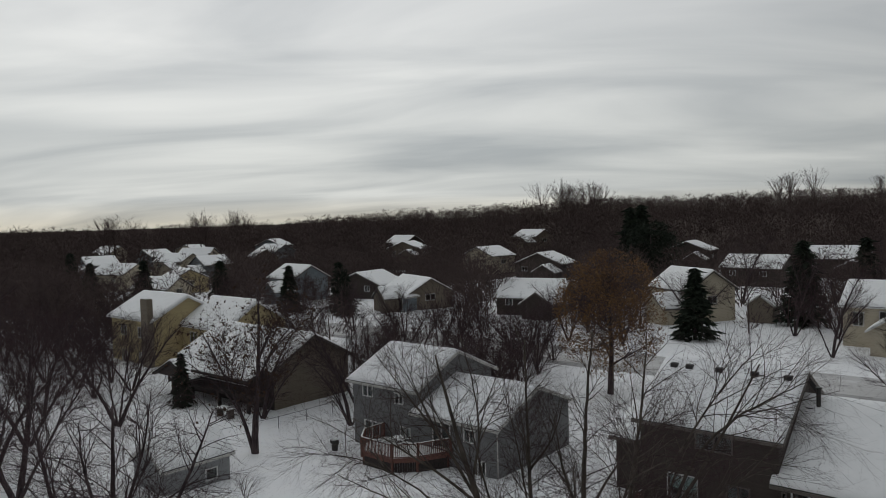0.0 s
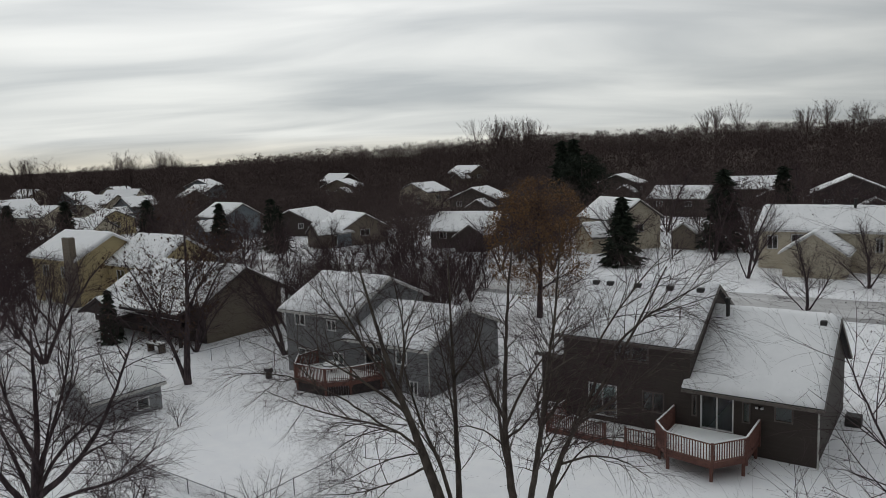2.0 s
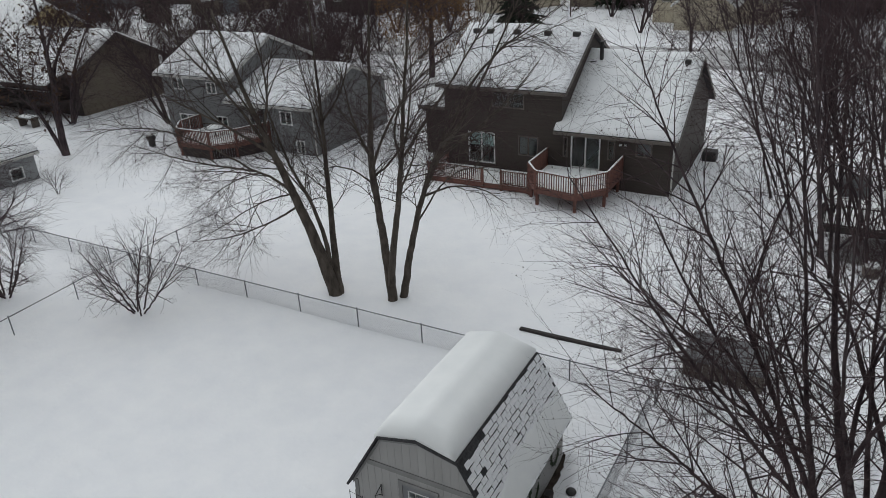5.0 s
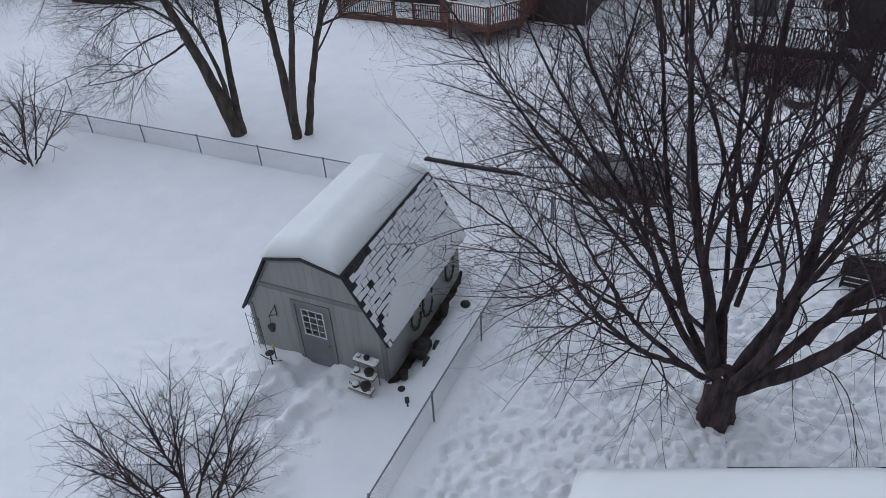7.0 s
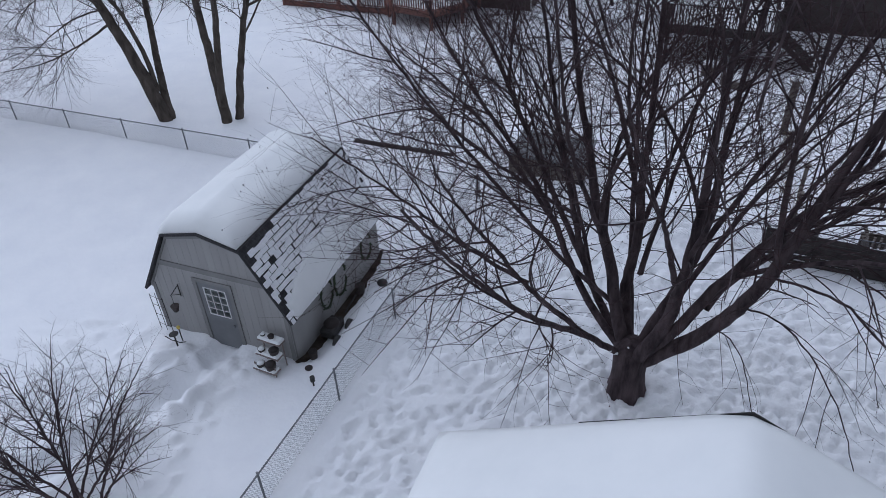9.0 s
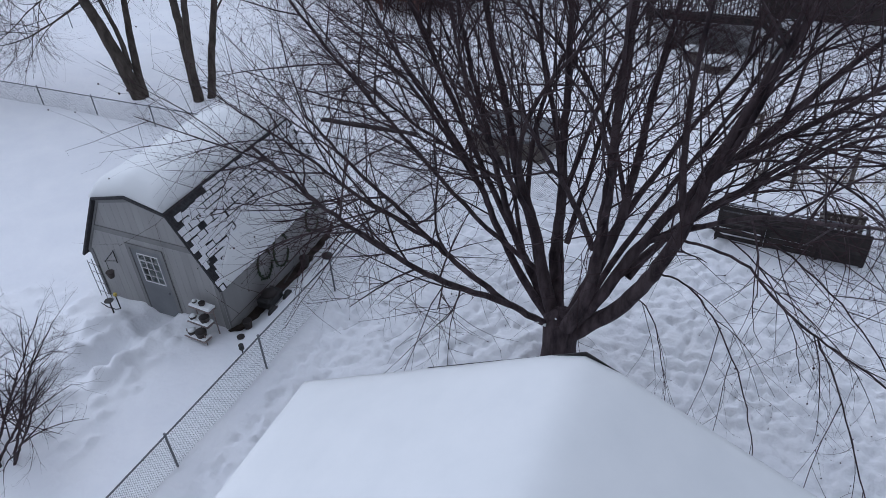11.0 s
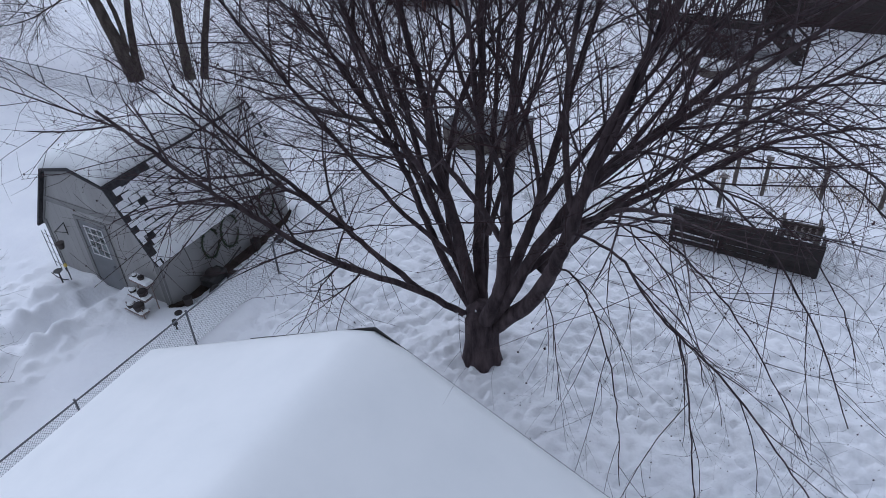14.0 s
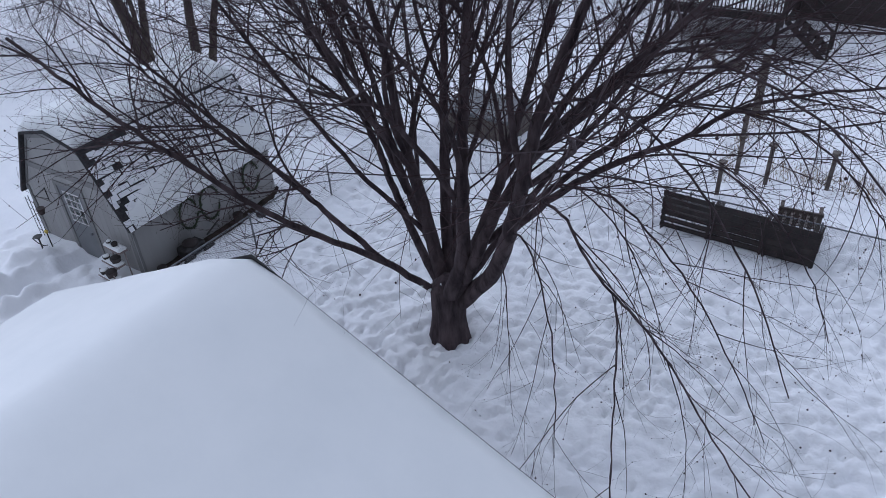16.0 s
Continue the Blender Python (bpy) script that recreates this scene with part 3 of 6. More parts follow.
    g.limb(((-0.25, 0.8, 4.0), (-1.2, 2.4, 5.8), (-2.4, 3.8, 7.4), (-3.4, 4.8, 8.8)), 0.053)
    # behind, in front and between
    g.limb(((-0.1, 0.55, 1.3), (-0.45, 1.6, 3.2), (-0.7, 2.5, 5.2), (-0.9, 3.3, 7.8), (-1.1, 4.0, 10.4)), 0.066)
    g.limb(((0.3, 0.45, 1.2), (1.2, 1.7, 2.9), (2.3, 3.0, 4.6), (3.3, 4.2, 6.6), (4.4, 5.2, 9.0)), 0.070)
    g.limb(((-0.7, 0.4, 3.3), (-1.0, -0.5, 4.9), (-1.3, -1.0, 6.3), (-1.5, -1.3, 8.2), (-1.7, -1.5, 10.4)), 0.053, forks=0)
    g.limb(((-1.0, 0.9, 2.0), (-1.8, 2.1, 3.6), (-2.9, 3.5, 5.2), (-4.0, 4.6, 6.8)), 0.048)
    # hanging boughs on the side towards the benches
    g.limb(((2.0, -0.85, 4.3), (2.9, -1.5, 4.55), (3.6, -2.1, 4.3), (4.2, -2.5, 4.2), (4.9, -3.2, 4.25), (5.5, -3.8, 4.1), (6.2, -4.3, 3.8)), 0.019, cfg=DROOP, forks=0)
    g.limb(((4.0, -2.35, 4.2), (4.3, -3.1, 4.0), (4.55, -3.8, 3.7), (4.8, -4.5, 3.3), (5.0, -5.0, 2.8)), 0.009, cfg=DROOP, forks=0)
    g.limb(((1.7, -0.5, 3.3), (2.3, -1.2, 3.7), (2.9, -1.9, 3.5), (3.4, -2.6, 2.9), (3.7, -3.2, 2.1)), 0.014, cfg=DROOP, forks=0)
    g.limb(((3.1, -0.5, 6.0), (4.4, -0.6, 6.4), (5.6, -0.8, 6.0), (6.6, -1.0, 5.1), (7.2, -1.2, 4.2)), 0.019, cfg=DROOP, forks=0)
    g.limb(((2.0, 0.45, 3.7), (3.2, -0.3, 4.2), (4.4, -0.9, 3.7), (5.3, -1.3, 2.8), (5.9, -1.6, 2.0)), 0.016, cfg=DROOP, forks=0)
    g.limb(((1.8, 1.0, 3.2), (2.4, 0.5, 3.7), (3.2, 0.1, 3.4), (3.9, -0.2, 2.6), (4.3, -0.4, 1.6)), 0.015, cfg=DROOP, forks=0)
    g.limb(((2.6, 1.5, 3.8), (3.8, 1.0, 4.4), (4.9, 0.8, 4.1), (5.8, 0.6, 3.2), (6.3, 0.5, 2.2)), 0.017, cfg=DROOP, forks=0)
    g.limb(((3.4, 2.0, 4.1), (4.4, 2.6, 4.8), (5.4, 3.2, 4.8), (6.6, 3.8, 4.2)), 0.018, cfg=DROOP, forks=0)
    g.limb(((2.35, -0.9, 5.7), (3.4, -1.4, 6.1), (4.5, -1.9, 5.7), (5.4, -2.3, 4.8), (6.0, -2.6, 3.8)), 0.019, cfg=DROOP, forks=0)
    g.limb(((1.2, -0.1, 2.2), (1.6, -0.6, 2.7), (2.0, -1.2, 2.5), (2.3, -1.7, 1.6)), 0.012, cfg=DROOP, forks=0)
    g.limb(((4.2, 2.0, 4.8), (5.3, 1.3, 4.9), (6.3, 0.7, 4.4), (7.0, 0.3, 3.4)), 0.017, cfg=DROOP, forks=0)
    g.limb(((-1.2, -1.6, 2.95), (-1.9, -1.5, 3.0), (-2.6, -1.4, 2.5), (-3.2, -1.3, 1.8)), 0.011, cfg=DROOP, forks=0)
    # the upper crown: steep shoots that fill it out
    for k in range(30):
        a = g.rng.uniform(0, 6.2832) if k % 3 else g.rng.uniform(2.2, 4.2)
        r0, z0 = g.rng.uniform(0.9, 3.2), g.rng.uniform(7.5, 9.2)
        x0, y0, lean = 0.1 + r0 * math.cos(a), 0.5 + r0 * math.sin(a), g.rng.uniform(0.12, 0.5)
        h = g.rng.uniform(3.2, 5.0)
        g.limb([(x0 + lean * h * f * math.cos(a), y0 + lean * h * f * math.sin(a), z0 + h * f) for f in (0.0, 0.3, 0.65, 1.0)], g.rng.uniform(0.016, 0.03), cfg=REACH, forks=1)
    g.done()
    # snow lodged in the crotch and along the low limbs
    for x, y, z, r in ((-0.27, 0.06, 1.06, 0.09), (-0.38, -0.05, 1.2, 0.05), (-0.88, -0.66, 2.04, 0.03), (-0.02, 0.12, 1.22, 0.06)):
        bm = B()
        ball(bm, (x, y, z), r, 0.55, 3)
        for v in bm.verts:
            v.co += v.normal * 0.5 * r * noise.noise(v.co * 14)
        part("snow_patch", bm, SNOW_ROOF, tree, "snow lodged in the crotch", flat=False)


big_maple()


MID = dict(count=(2.2, 3.5, 3.6), len=(2.6, 1.6, 0.95), rad=(0.020, 0.0105, 0.0080), seg=(0.4, 0.4, 0.5), wig=(0.11, 0.15, 0.17), lift=(-0.005, -0.01, -0.02),
           angle=((28, 62), (25, 60), (30, 65)), sides=(4, 3, 3), bud=0.0, floor=0.4)
MID["from"] = (0.34, 0.15, 0.12)


def bare_tree(name, label, at, stems, seed, cfg=MID, bark=BARK_PALE, twig=TWIG, leaves=None, forks=2, sides=9):
    """stems: (foot x, y, azimuth, elevation, length, radius, lift)."""
    tree = thing(name, label, "tree", at)
    g = Grower(tree, seed, cfg, bark, twig)
    for fx, fy, az, el, length, r, lift in stems:
        a, e = radians(az), radians(el)
        d = Vector((math.cos(a) * math.cos(e), math.sin(a) * math.cos(e), math.sin(e)))
        q = wander(Vector((fx, fy, -0.3)), d, length, 5, g.rng, 0.09, lift * 2)
        g.limb(q, r, "trunk", forks=forks, wig=0.01 * min(1.0, length / 4), sides=sides)
    g.done(leaves)
    return tree


def put(x, y, dz=0.0):
    return (x, y, base_height(x, y) + dz)


DENSE = dict(MID, count=(2.5, 3.7, 3.7), rad=(0.022, 0.011, 0.0085))
DENSE["from"] = (0.2, 0.12, 0.1)


def leaning_tree():
    g = Grower(thing("bare_tree", "bare leaning multi-stemmed tree with grey bark beside a fence", "tree", put(-18.1, 7.85)), 3, MID, BARK_PALE, TWIG)
    g.limb(((0, 0, -0.3), (-0.45, 0.05, 1.2), (-0.95, 0.1, 2.5), (-1.5, 0.1, 3.8), (-2.05, 0.1, 5.0), (-2.7, 0.1, 6.4), (-3.4, 0.1, 8.2), (-4.2, 0.1, 10.6)), 0.27, "trunk", forks=0)
    g.limb(((0.1, 0.1, -0.3), (-0.32, 0.55, 1.2), (-0.85, 1.25, 2.6), (-1.4, 2.0, 4.2), (-1.9, 2.7, 6.0), (-2.3, 3.2, 8.0), (-2.6, 3.6, 10.8)), 0.165, "trunk", forks=2)
    g.limb(((-0.3, 0.2, 1.0), (-0.65, 0.45, 2.2), (-1.1, 0.5, 3.5), (-1.9, 0.5, 4.9), (-2.6, 0.6, 6.6), (-3.1, 0.6, 8.4)), 0.10, forks=1)
    g.limb(((-1.55, 0.1, 3.9), (-2.1, 0.05, 4.35), (-3.2, -0.05, 4.7), (-5.6, -0.3, 4.8), (-7.3, -0.5, 5.0), (-9.2, -0.6, 5.3)), 0.06, forks=4)
    g.limb(((-1.4, 0.1, 3.5), (-2.5, -0.3, 2.85), (-4.4, -0.6, 2.0), (-6.6, -0.9, 1.5)), 0.045, forks=2)
    g.limb(((-2.2, 0.1, 5.4), (-3.2, -0.9, 6.6), (-4.4, -1.8, 7.6), (-5.8, -2.6, 8.6)), 0.06, forks=1)
    g.limb(((-1.9, 0.1, 4.7), (-3.0, 0.5, 6.2), (-4.2, 0.6, 7.6), (-5.4, 0.6, 9.2)), 0.06, forks=1)
    g.limb(((-1.9, 2.7, 6.0), (-1.2, 3.2, 7.2), (-0.8, 3.5, 8.8)), 0.05, forks=1)
    g.limb(((-3.2, -0.05, 4.7), (-5.6, 0.1, 5.4), (-8.2, 0.1, 5.8), (-10.8, 0.1, 5.6), (-12.6, 0.0, 5.1)), 0.04, forks=3)
    g.limb(((-2.2, 0.1, 5.4), (-4.2, 0.2, 7.5), (-6.0, 0.2, 9.0), (-7.4, 0.2, 10.2)), 0.06, forks=3)
    g.limb(((-2.6, 0.1, 6.2), (-2.8, 0.8, 7.6), (-3.2, 1.1, 9.2), (-3.9, 1.2, 11.2)), 0.055, forks=2)
    g.limb(((-1.6, 0.1, 4.0), (-3.2, -0.2, 3.4), (-5.2, -0.3, 2.2), (-7.0, -0.4, 1.2)), 0.03, forks=2)
    g.done()


def twin_tree():
    g = Grower(thing("bare_tree", "bare twin-stemmed tree with pale bark beside a fence", "tree", put(-15.85, 8.4)), 5, MID, BARK_PALE, TWIG)
    g.limb(((0, 0, -0.3), (-0.42, 0.42, 1.2), (-0.92, 0.95, 2.5), (-1.4, 1.45, 3.9), (-1.7, 1.85, 5.2), (-1.8, 2.2, 7.0), (-1.85, 2.5, 9.0), (-1.75, 2.8, 11.4)), 0.20, "trunk", forks=2)
    g.limb(((-0.1, 0.1, 0.6), (0.15, 0.0, 2.0), (0.5, 0.0, 3.8), (0.85, -0.1, 5.6), (1.2, -0.3, 7.4), (1.6, -0.5, 9.4), (1.9, -0.6, 11.6)), 0.15, "trunk", forks=2)
    g.limb(((0.12, 0.45, -0.3), (0.25, 0.75, 1.0), (0.4, 1.15, 2.4), (0.65, 1.55, 3.8), (1.15, 2.0, 5.2), (1.9, 2.5, 6.6), (2.9, 2.9, 8.6), (3.9, 3.2, 10.8)), 0.16, "trunk", forks=2)
    g.limb(((-1.65, 1.8, 4.9), (-2.3, 2.0, 5.7), (-2.8, 2.2, 6.8), (-3.2, 2.4, 8.4)), 0.07, forks=1)
    g.limb(((0.65, 1.55, 3.8), (1.7, 1.9, 4.2), (2.7, 2.3, 4.1), (3.6, 2.7, 3.5)), 0.045, forks=0)
    g.limb(((1.15, 2.0, 5.2), (2.4, 2.3, 6.2), (3.6, 2.5, 7.3), (4.8, 2.6, 8.8)), 0.055, forks=1)
    g.limb(((-1.45, 1.5, 4.0), (-2.2, 1.2, 4.6), (-3.0, 0.9, 4.7), (-3.9, 0.6, 4.3)), 0.035, forks=0)
    g.limb(((0.5, 0.0, 3.8), (1.1, -0.6, 4.9), (1.9, -1.0, 6.2), (2.5, -1.3, 7.8)), 0.055, forks=1)
    g.limb(((1.3, 2.2, 5.6), (2.0, 2.9, 7.6), (3.2, 3.1, 9.0), (4.3, 3.1, 9.8), (5.4, 3.1, 10.5)), 0.06, forks=1)
    g.limb(((0.4, 1.15, 2.6), (1.3, 2.2, 4.3), (2.6, 2.6, 4.8), (3.5, 2.6, 4.0)), 0.035, forks=1)
    g.limb(((-1.5, 1.6, 4.3), (-0.8, 2.0, 5.0), (0.4, 2.1, 7.0), (1.2, 2.2, 9.0)), 0.05, forks=1)
    g.limb(((0.9, -0.1, 5.8), (1.9, 1.6, 8.0), (2.9, 2.8, 10.0), (3.9, 3.6, 11.4)), 0.05, forks=1)
    g.done()


leaning_tree()
twin_tree()
bare_tree("bare_tree", "tall tree with a straight trunk and some withered leaves", put(-47.7, 17.4), [(0, 0, 40, 88, 12.0, 0.27, 0.0), (0.0, 0.0, 200, 80, 10.0, 0.16, 0.0)], 8, DENSE,
          leaves=(LEAF_DARK, 0.19, 0.12), bark=BARK, forks=4)


def spreading_tree():
    g = Grower(thing("bare_tree", "bare spreading tree with a stout leaning trunk", "tree", put(-30.0, -0.1)), 9, DENSE, BARK, TWIG)
    g.limb(((0, 0, -0.3), (-0.5, -0.35, 1.6), (-0.75, -0.5, 3.2), (-0.5, -0.3, 5.6), (-0.4, -0.2, 9.2)), 0.28, "trunk", forks=3)
    g.limb(((-0.7, -0.45, 3.0), (0.3, 0.3, 4.0), (1.3, 0.9, 5.4), (2.4, 1.3, 7.4), (3.2, 1.6, 9.2)), 0.13, forks=1)
    g.limb(((-0.6, -0.4, 2.2), (-1.6, -1.0, 3.4), (-2.4, -1.5, 5.2), (-2.8, -1.8, 7.6), (-3.0, -2.0, 9.2)), 0.13, forks=3)
    g.limb(((-0.6, -0.4, 2.6), (0.6, 0.2, 3.2), (2.2, 0.9, 3.8), (3.4, 1.2, 4.6), (4.4, 1.2, 5.4)), 0.08, forks=1)
    g.limb(((-0.65, -0.45, 3.8), (-1.6, 0.8, 5.2), (-2.2, 1.8, 7.0), (-2.6, 2.4, 9.0)), 0.09, forks=2)
    g.limb(((-0.6, -0.4, 4.4), (0.2, -1.2, 6.0), (0.8, -1.8, 7.8), (1.6, -2.2, 9.4)), 0.09, forks=1)
    g.done()


spreading_tree()
SHRUB = dict(count=(3.6, 4.2, 4.2), len=(1.15, 0.6, 0.32), rad=(0.018, 0.0115, 0.0088), seg=(0.25, 0.22, 0.2), wig=(0.17, 0.2, 0.22), lift=(0.03, 0.02, 0.02),
             angle=((32, 70), (35, 75), (35, 75)), sides=(4, 3, 3), bud=0.0, floor=0.15)
SHRUB["from"] = (0.25, 0.15, 0.15)
bare_tree("bare_shrub", "low spreading bare shrub growing by a wire fence", put(-24.3, 3.6),
          [(0.12 * math.cos(a), 0.12 * math.sin(a), a, e, l, 0.032, 0.01) for a, e, l in ((170, 46, 3.9), (90, 58, 3.9), (30, 46, 3.8), (260, 50, 3.4), (320, 52, 3.6), (130, 68, 4.0), (210, 62, 3.6))], 21, SHRUB, BARK, forks=3)
bare_tree("bare_shrub", "tall bare shrub with many fine upright twigs", put(-8.85, -6.2),
          [(0.2 * math.cos(a), 0.2 * math.sin(a), a, e, l, 0.030, 0.02) for a, e, l in ((150, 48, 3.5), (95, 62, 3.3), (190, 52, 3.5), (240, 66, 3.0), (60, 56, 2.8), (125, 58, 3.6), (170, 66, 3.4), (20, 60, 2.7), (210, 44, 3.3), (110, 46, 3.2))], 22, SHRUB, BARK, forks=3)
bare_tree("bare_shrub", "thin bare sapling standing in snow", put(-40.0, 11.4), [(0, 0, a, 80, 1.9, 0.02, 0.0) for a in (20, 140, 260)], 23, SHRUB, BARK)
bare_tree("bare_shrub", "bare bushy shrub with brown stems", put(-30.5, 2.2), [(0, 0, a, 58, 3.4, 0.04, 0.02) for a in (10, 60, 110, 160, 210, 260, 310)], 24, SHRUB, BARK, leaves=(LEAF_DARK, 0.01, 0.05))


# ---------------- roofs, walls, windows ----------------
def snow_cap(profile, length, thick, seed, step=0.35, rough=0.25, edge=0.25, ends=0.0, holes=()):
    """Snow over a roof. profile: (s, z) points across it; it runs along local y from 0 to length. Returns a bmesh."""
    prof = []
    for (s0, z0), (s1, z1) in zip(profile, profile[1:]):
        n = max(2, int(math.hypot(s1 - s0, z1 - z0) / step))
        prof += [(s0 + (s1 - s0) * i / n, z0 + (z1 - z0) * i / n) for i in range(n)]
    prof.append(profile[-1])
    tot = [0.0]
    for a, b in zip(prof, prof[1:]):
        tot.append(tot[-1] + math.hypot(b[0] - a[0], b[1] - a[1]))
    m = max(4, int(length / step))
    bm = B()
    top, low = [], []
    for i in range(m + 1):
        y = length * i / m
        rt, rl = [], []
        for (s, z), d in zip(prof, tot):
            k = min(d, tot[-1] - d, y, length - y)
            f = math.sqrt(max(0.0, min(1.0, (k + 0.03) / edge)))
            h = thick * f * (1 + rough * noise.noise((s * 0.8 + seed, y * 0.8, z * 0.8)) + 0.35 * rough * noise.noise((s * 3 + seed, y * 3, 1.0)))
            out = 0.04 if k == 0 else 0.0
            rt.append(bm.verts.new((s, y, z + 0.01 + max(0.012, h))))
            rl.append(bm.verts.new((s, y, z + 0.004)))
        top.append(rt); low.append(rl)
    n = len(prof)
    for i in range(m):
        for j in range(n - 1):
            bm.faces.new((top[i][j], top[i][j + 1], top[i + 1][j + 1], top[i + 1][j]))
    for i in range(m):
        bm.faces.new((low[i][0], top[i][0], top[i + 1][0], low[i + 1][0]))
        bm.faces.new((top[i][-1], low[i][-1], low[i + 1][-1], top[i + 1][-1]))
    for j in range(n - 1):
        bm.faces.new((low[0][j], low[0][j + 1], top[0][j + 1], top[0][j]))
        bm.faces.new((low[m][j + 1], low[m][j], top[m][j], top[m][j + 1]))
    bmesh.ops.recalc_face_normals(bm, faces=bm.faces)
    return bm


def wall_cells(bm, u0, u1, z0, z1, holes, put_box):
    us = sorted({u0, u1, *(h[0] for h in holes), *(h[1] for h in holes)})
    zs = sorted({z0, z1, *(h[2] for h in holes), *(h[3] for h in holes)})
    for a, b in zip(us, us[1:]):
        for c, d in zip(zs, zs[1:]):
            if not any(h[0] <= a and b <= h[1] and h[2] <= c and d <= h[3] for h in holes):
                put_box(a, b, c, d)


def window(house, side, depth, u0, u1, z0, z1, kind, trim=None):
    """A framed pane in a wall. side: 'y0', 'y1', 'x0', 'x1'; depth: that wall's outer plane. kind: window, slider, plain."""
    sgn = -1 if side[1] == "0" else 1

    def slab(bm, a, b, c, d, out, inn):
        lo, hi = sorted((depth + sgn * out, depth - sgn * inn))
        if side[0] == "y":
            box(bm, a, b, lo, hi, c, d)
        else:
            box(bm, lo, hi, a, b, c, d)
    w = thing("window" if kind != "slider" else "door", "", "")
    for k in list(w.keys()):
        del w[k]
    w.parent = house
    bm, f = B(), 0.07
    slab(bm, u0, u1, z0, z0 + f, 0.03, 0.08); slab(bm, u0, u1, z1 - f, z1, 0.03, 0.08)
    slab(bm, u0, u0 + f, z0 + f, z1 - f, 0.03, 0.08); slab(bm, u1 - f, u1, z0 + f, z1 - f, 0.03, 0.08)
    if kind in ("window", "slider"):
        mid = (u0 + u1) / 2
        slab(bm, mid - 0.035, mid + 0.035, z0 + f, z1 - f, 0.02, 0.07)
    part("frame", bm, trim or WHITE, w)
    bm = B()
    slab(bm, u0 + f, u1 - f, z0 + f, z1 - f, -0.03, 0.045)
    g = part("pane", bm, GLASS, w)
    g.visible_shadow = False
    return w


def house(name, label, x0, x1, y0, y1, zb, ze, rise, axis, siding, over=0.4, windows=(), snow=0.16, at=None, rz=0.0, trim=FASCIA, snow_mat=None, wing_of=None, seed=0):
    """A gabled block: walls, roof and snow. x0..y1 are local to `at`; zb, ze: foot and eaves; axis: the ridge's way."""
    if wing_of is None:
        h = thing(name, label, "house", at or (0, 0, 0), rz)
    else:
        h = wing_of
    th = 0.18
    for side, u0, u1, depth in (("y0", x0, x1, y0), ("y1", x0, x1, y1), ("x0", y0 + th, y1 - th, x0), ("x1", y0 + th, y1 - th, x1)):
        holes = [(w[1], w[2], w[3], w[4]) for w in windows if w[0] == side]
        bm = B()
        if side[0] == "y":
            lo, hi = (depth, depth + th) if side == "y0" else (depth - th, depth)
            wall_cells(bm, u0, u1, zb, ze, holes, lambda a, b, c, d: box(bm, a, b, lo, hi, c, d))
        else:
            lo, hi = (depth, depth + th) if side == "x0" else (depth - th, depth)
            wall_cells(bm, u0, u1, zb, ze, holes, lambda a, b, c, d: box(bm, lo, hi, a, b, c, d))
        gable_side = (axis == "x") == (side[0] == "x")
        if gable_side:
            a, b = (y0, y1) if side[0] == "x" else (x0, x1)
            poly = [(a, ze), (a + th, ze), (b - th, ze), (b, ze), ((a + b) / 2, ze + rise)]
            lo, hi = (depth, depth + th) if side[1] == "0" else (depth - th, depth)
            prism(bm, poly, "x" if side[0] == "x" else "y", lo, hi)
        bmesh.ops.remove_doubles(bm, verts=bm.verts, dist=0.0005)
        part("wall", bm, siding, h)
    for w in windows:
        depth = {"y0": y0, "y1": y1, "x0": x0, "x1": x1}[w[0]]
        window(h, w[0], depth, *w[1:5], w[5] if len(w) > 5 else "window", trim=w[6] if len(w) > 6 else None)
    bm = B()
    box(bm, x0 + th + 0.01, x1 - th - 0.01, y0 + th + 0.01, y1 - th - 0.01, ze - 0.05, ze - 0.02)
    part("attic_floor", bm, INTERIOR, h)
    a, b = (y0, y1) if axis == "x" else (x0, x1)
    c, l0, l1 = (a + b) / 2, (x0 if axis == "x" else y0) - over * 0.8, (x1 if axis == "x" else y1) + over * 0.8
    half = (b - a) / 2
    k = rise / half
    e0, zz, tk = half + over, ze - over * k, 0.17
    bm = B()
    prism(bm, [(c - e0, zz), (c, ze + rise), (c + e0, zz), (c + e0, zz + tk), (c, ze + rise + tk), (c - e0, zz + tk)], axis, l0, l1)
    part("roof", bm, SHINGLE, h)
    for sgn in (-1, 1):
        bm = B()
        s0 = c + sgn * (e0 + 0.012)
        if axis == "x":
            box(bm, l0, l1, min(s0, s0 + sgn * 0.1), max(s0, s0 + sgn * 0.1), zz - 0.02, zz + 0.13)
        else:
            box(bm, min(s0, s0 + sgn * 0.1), max(s0, s0 + sgn * 0.1), l0, l1, zz - 0.02, zz + 0.13)
        part("gutter", bm, trim, h)
        for l in (l0, l1):
            bm = B()
            q = l - 0.03 if l == l0 else l + 0.003
            prism(bm, [(c + sgn * e0, zz - 0.06), (c, ze + rise - 0.06), (c, ze + rise + tk), (c + sgn * e0, zz + tk)], axis, q, q + 0.027)
            part("barge_board", bm, trim, h)
    cap = snow_cap([(c - e0, zz + tk), (c, ze + rise + tk), (c + e0, zz + tk)], l1 - l0, snow, seed + x0)
    if axis == "x":
        bmesh.ops.transform(cap, matrix=Matrix(((0, 1, 0, l0), (1, 0, 0, 0), (0, 0, 1, 0), (0, 0, 0, 1))), verts=cap.verts)
        bmesh.ops.recalc_face_normals(cap, faces=cap.faces)
    else:
        bmesh.ops.translate(cap, vec=(0, l0, 0), verts=cap.verts)
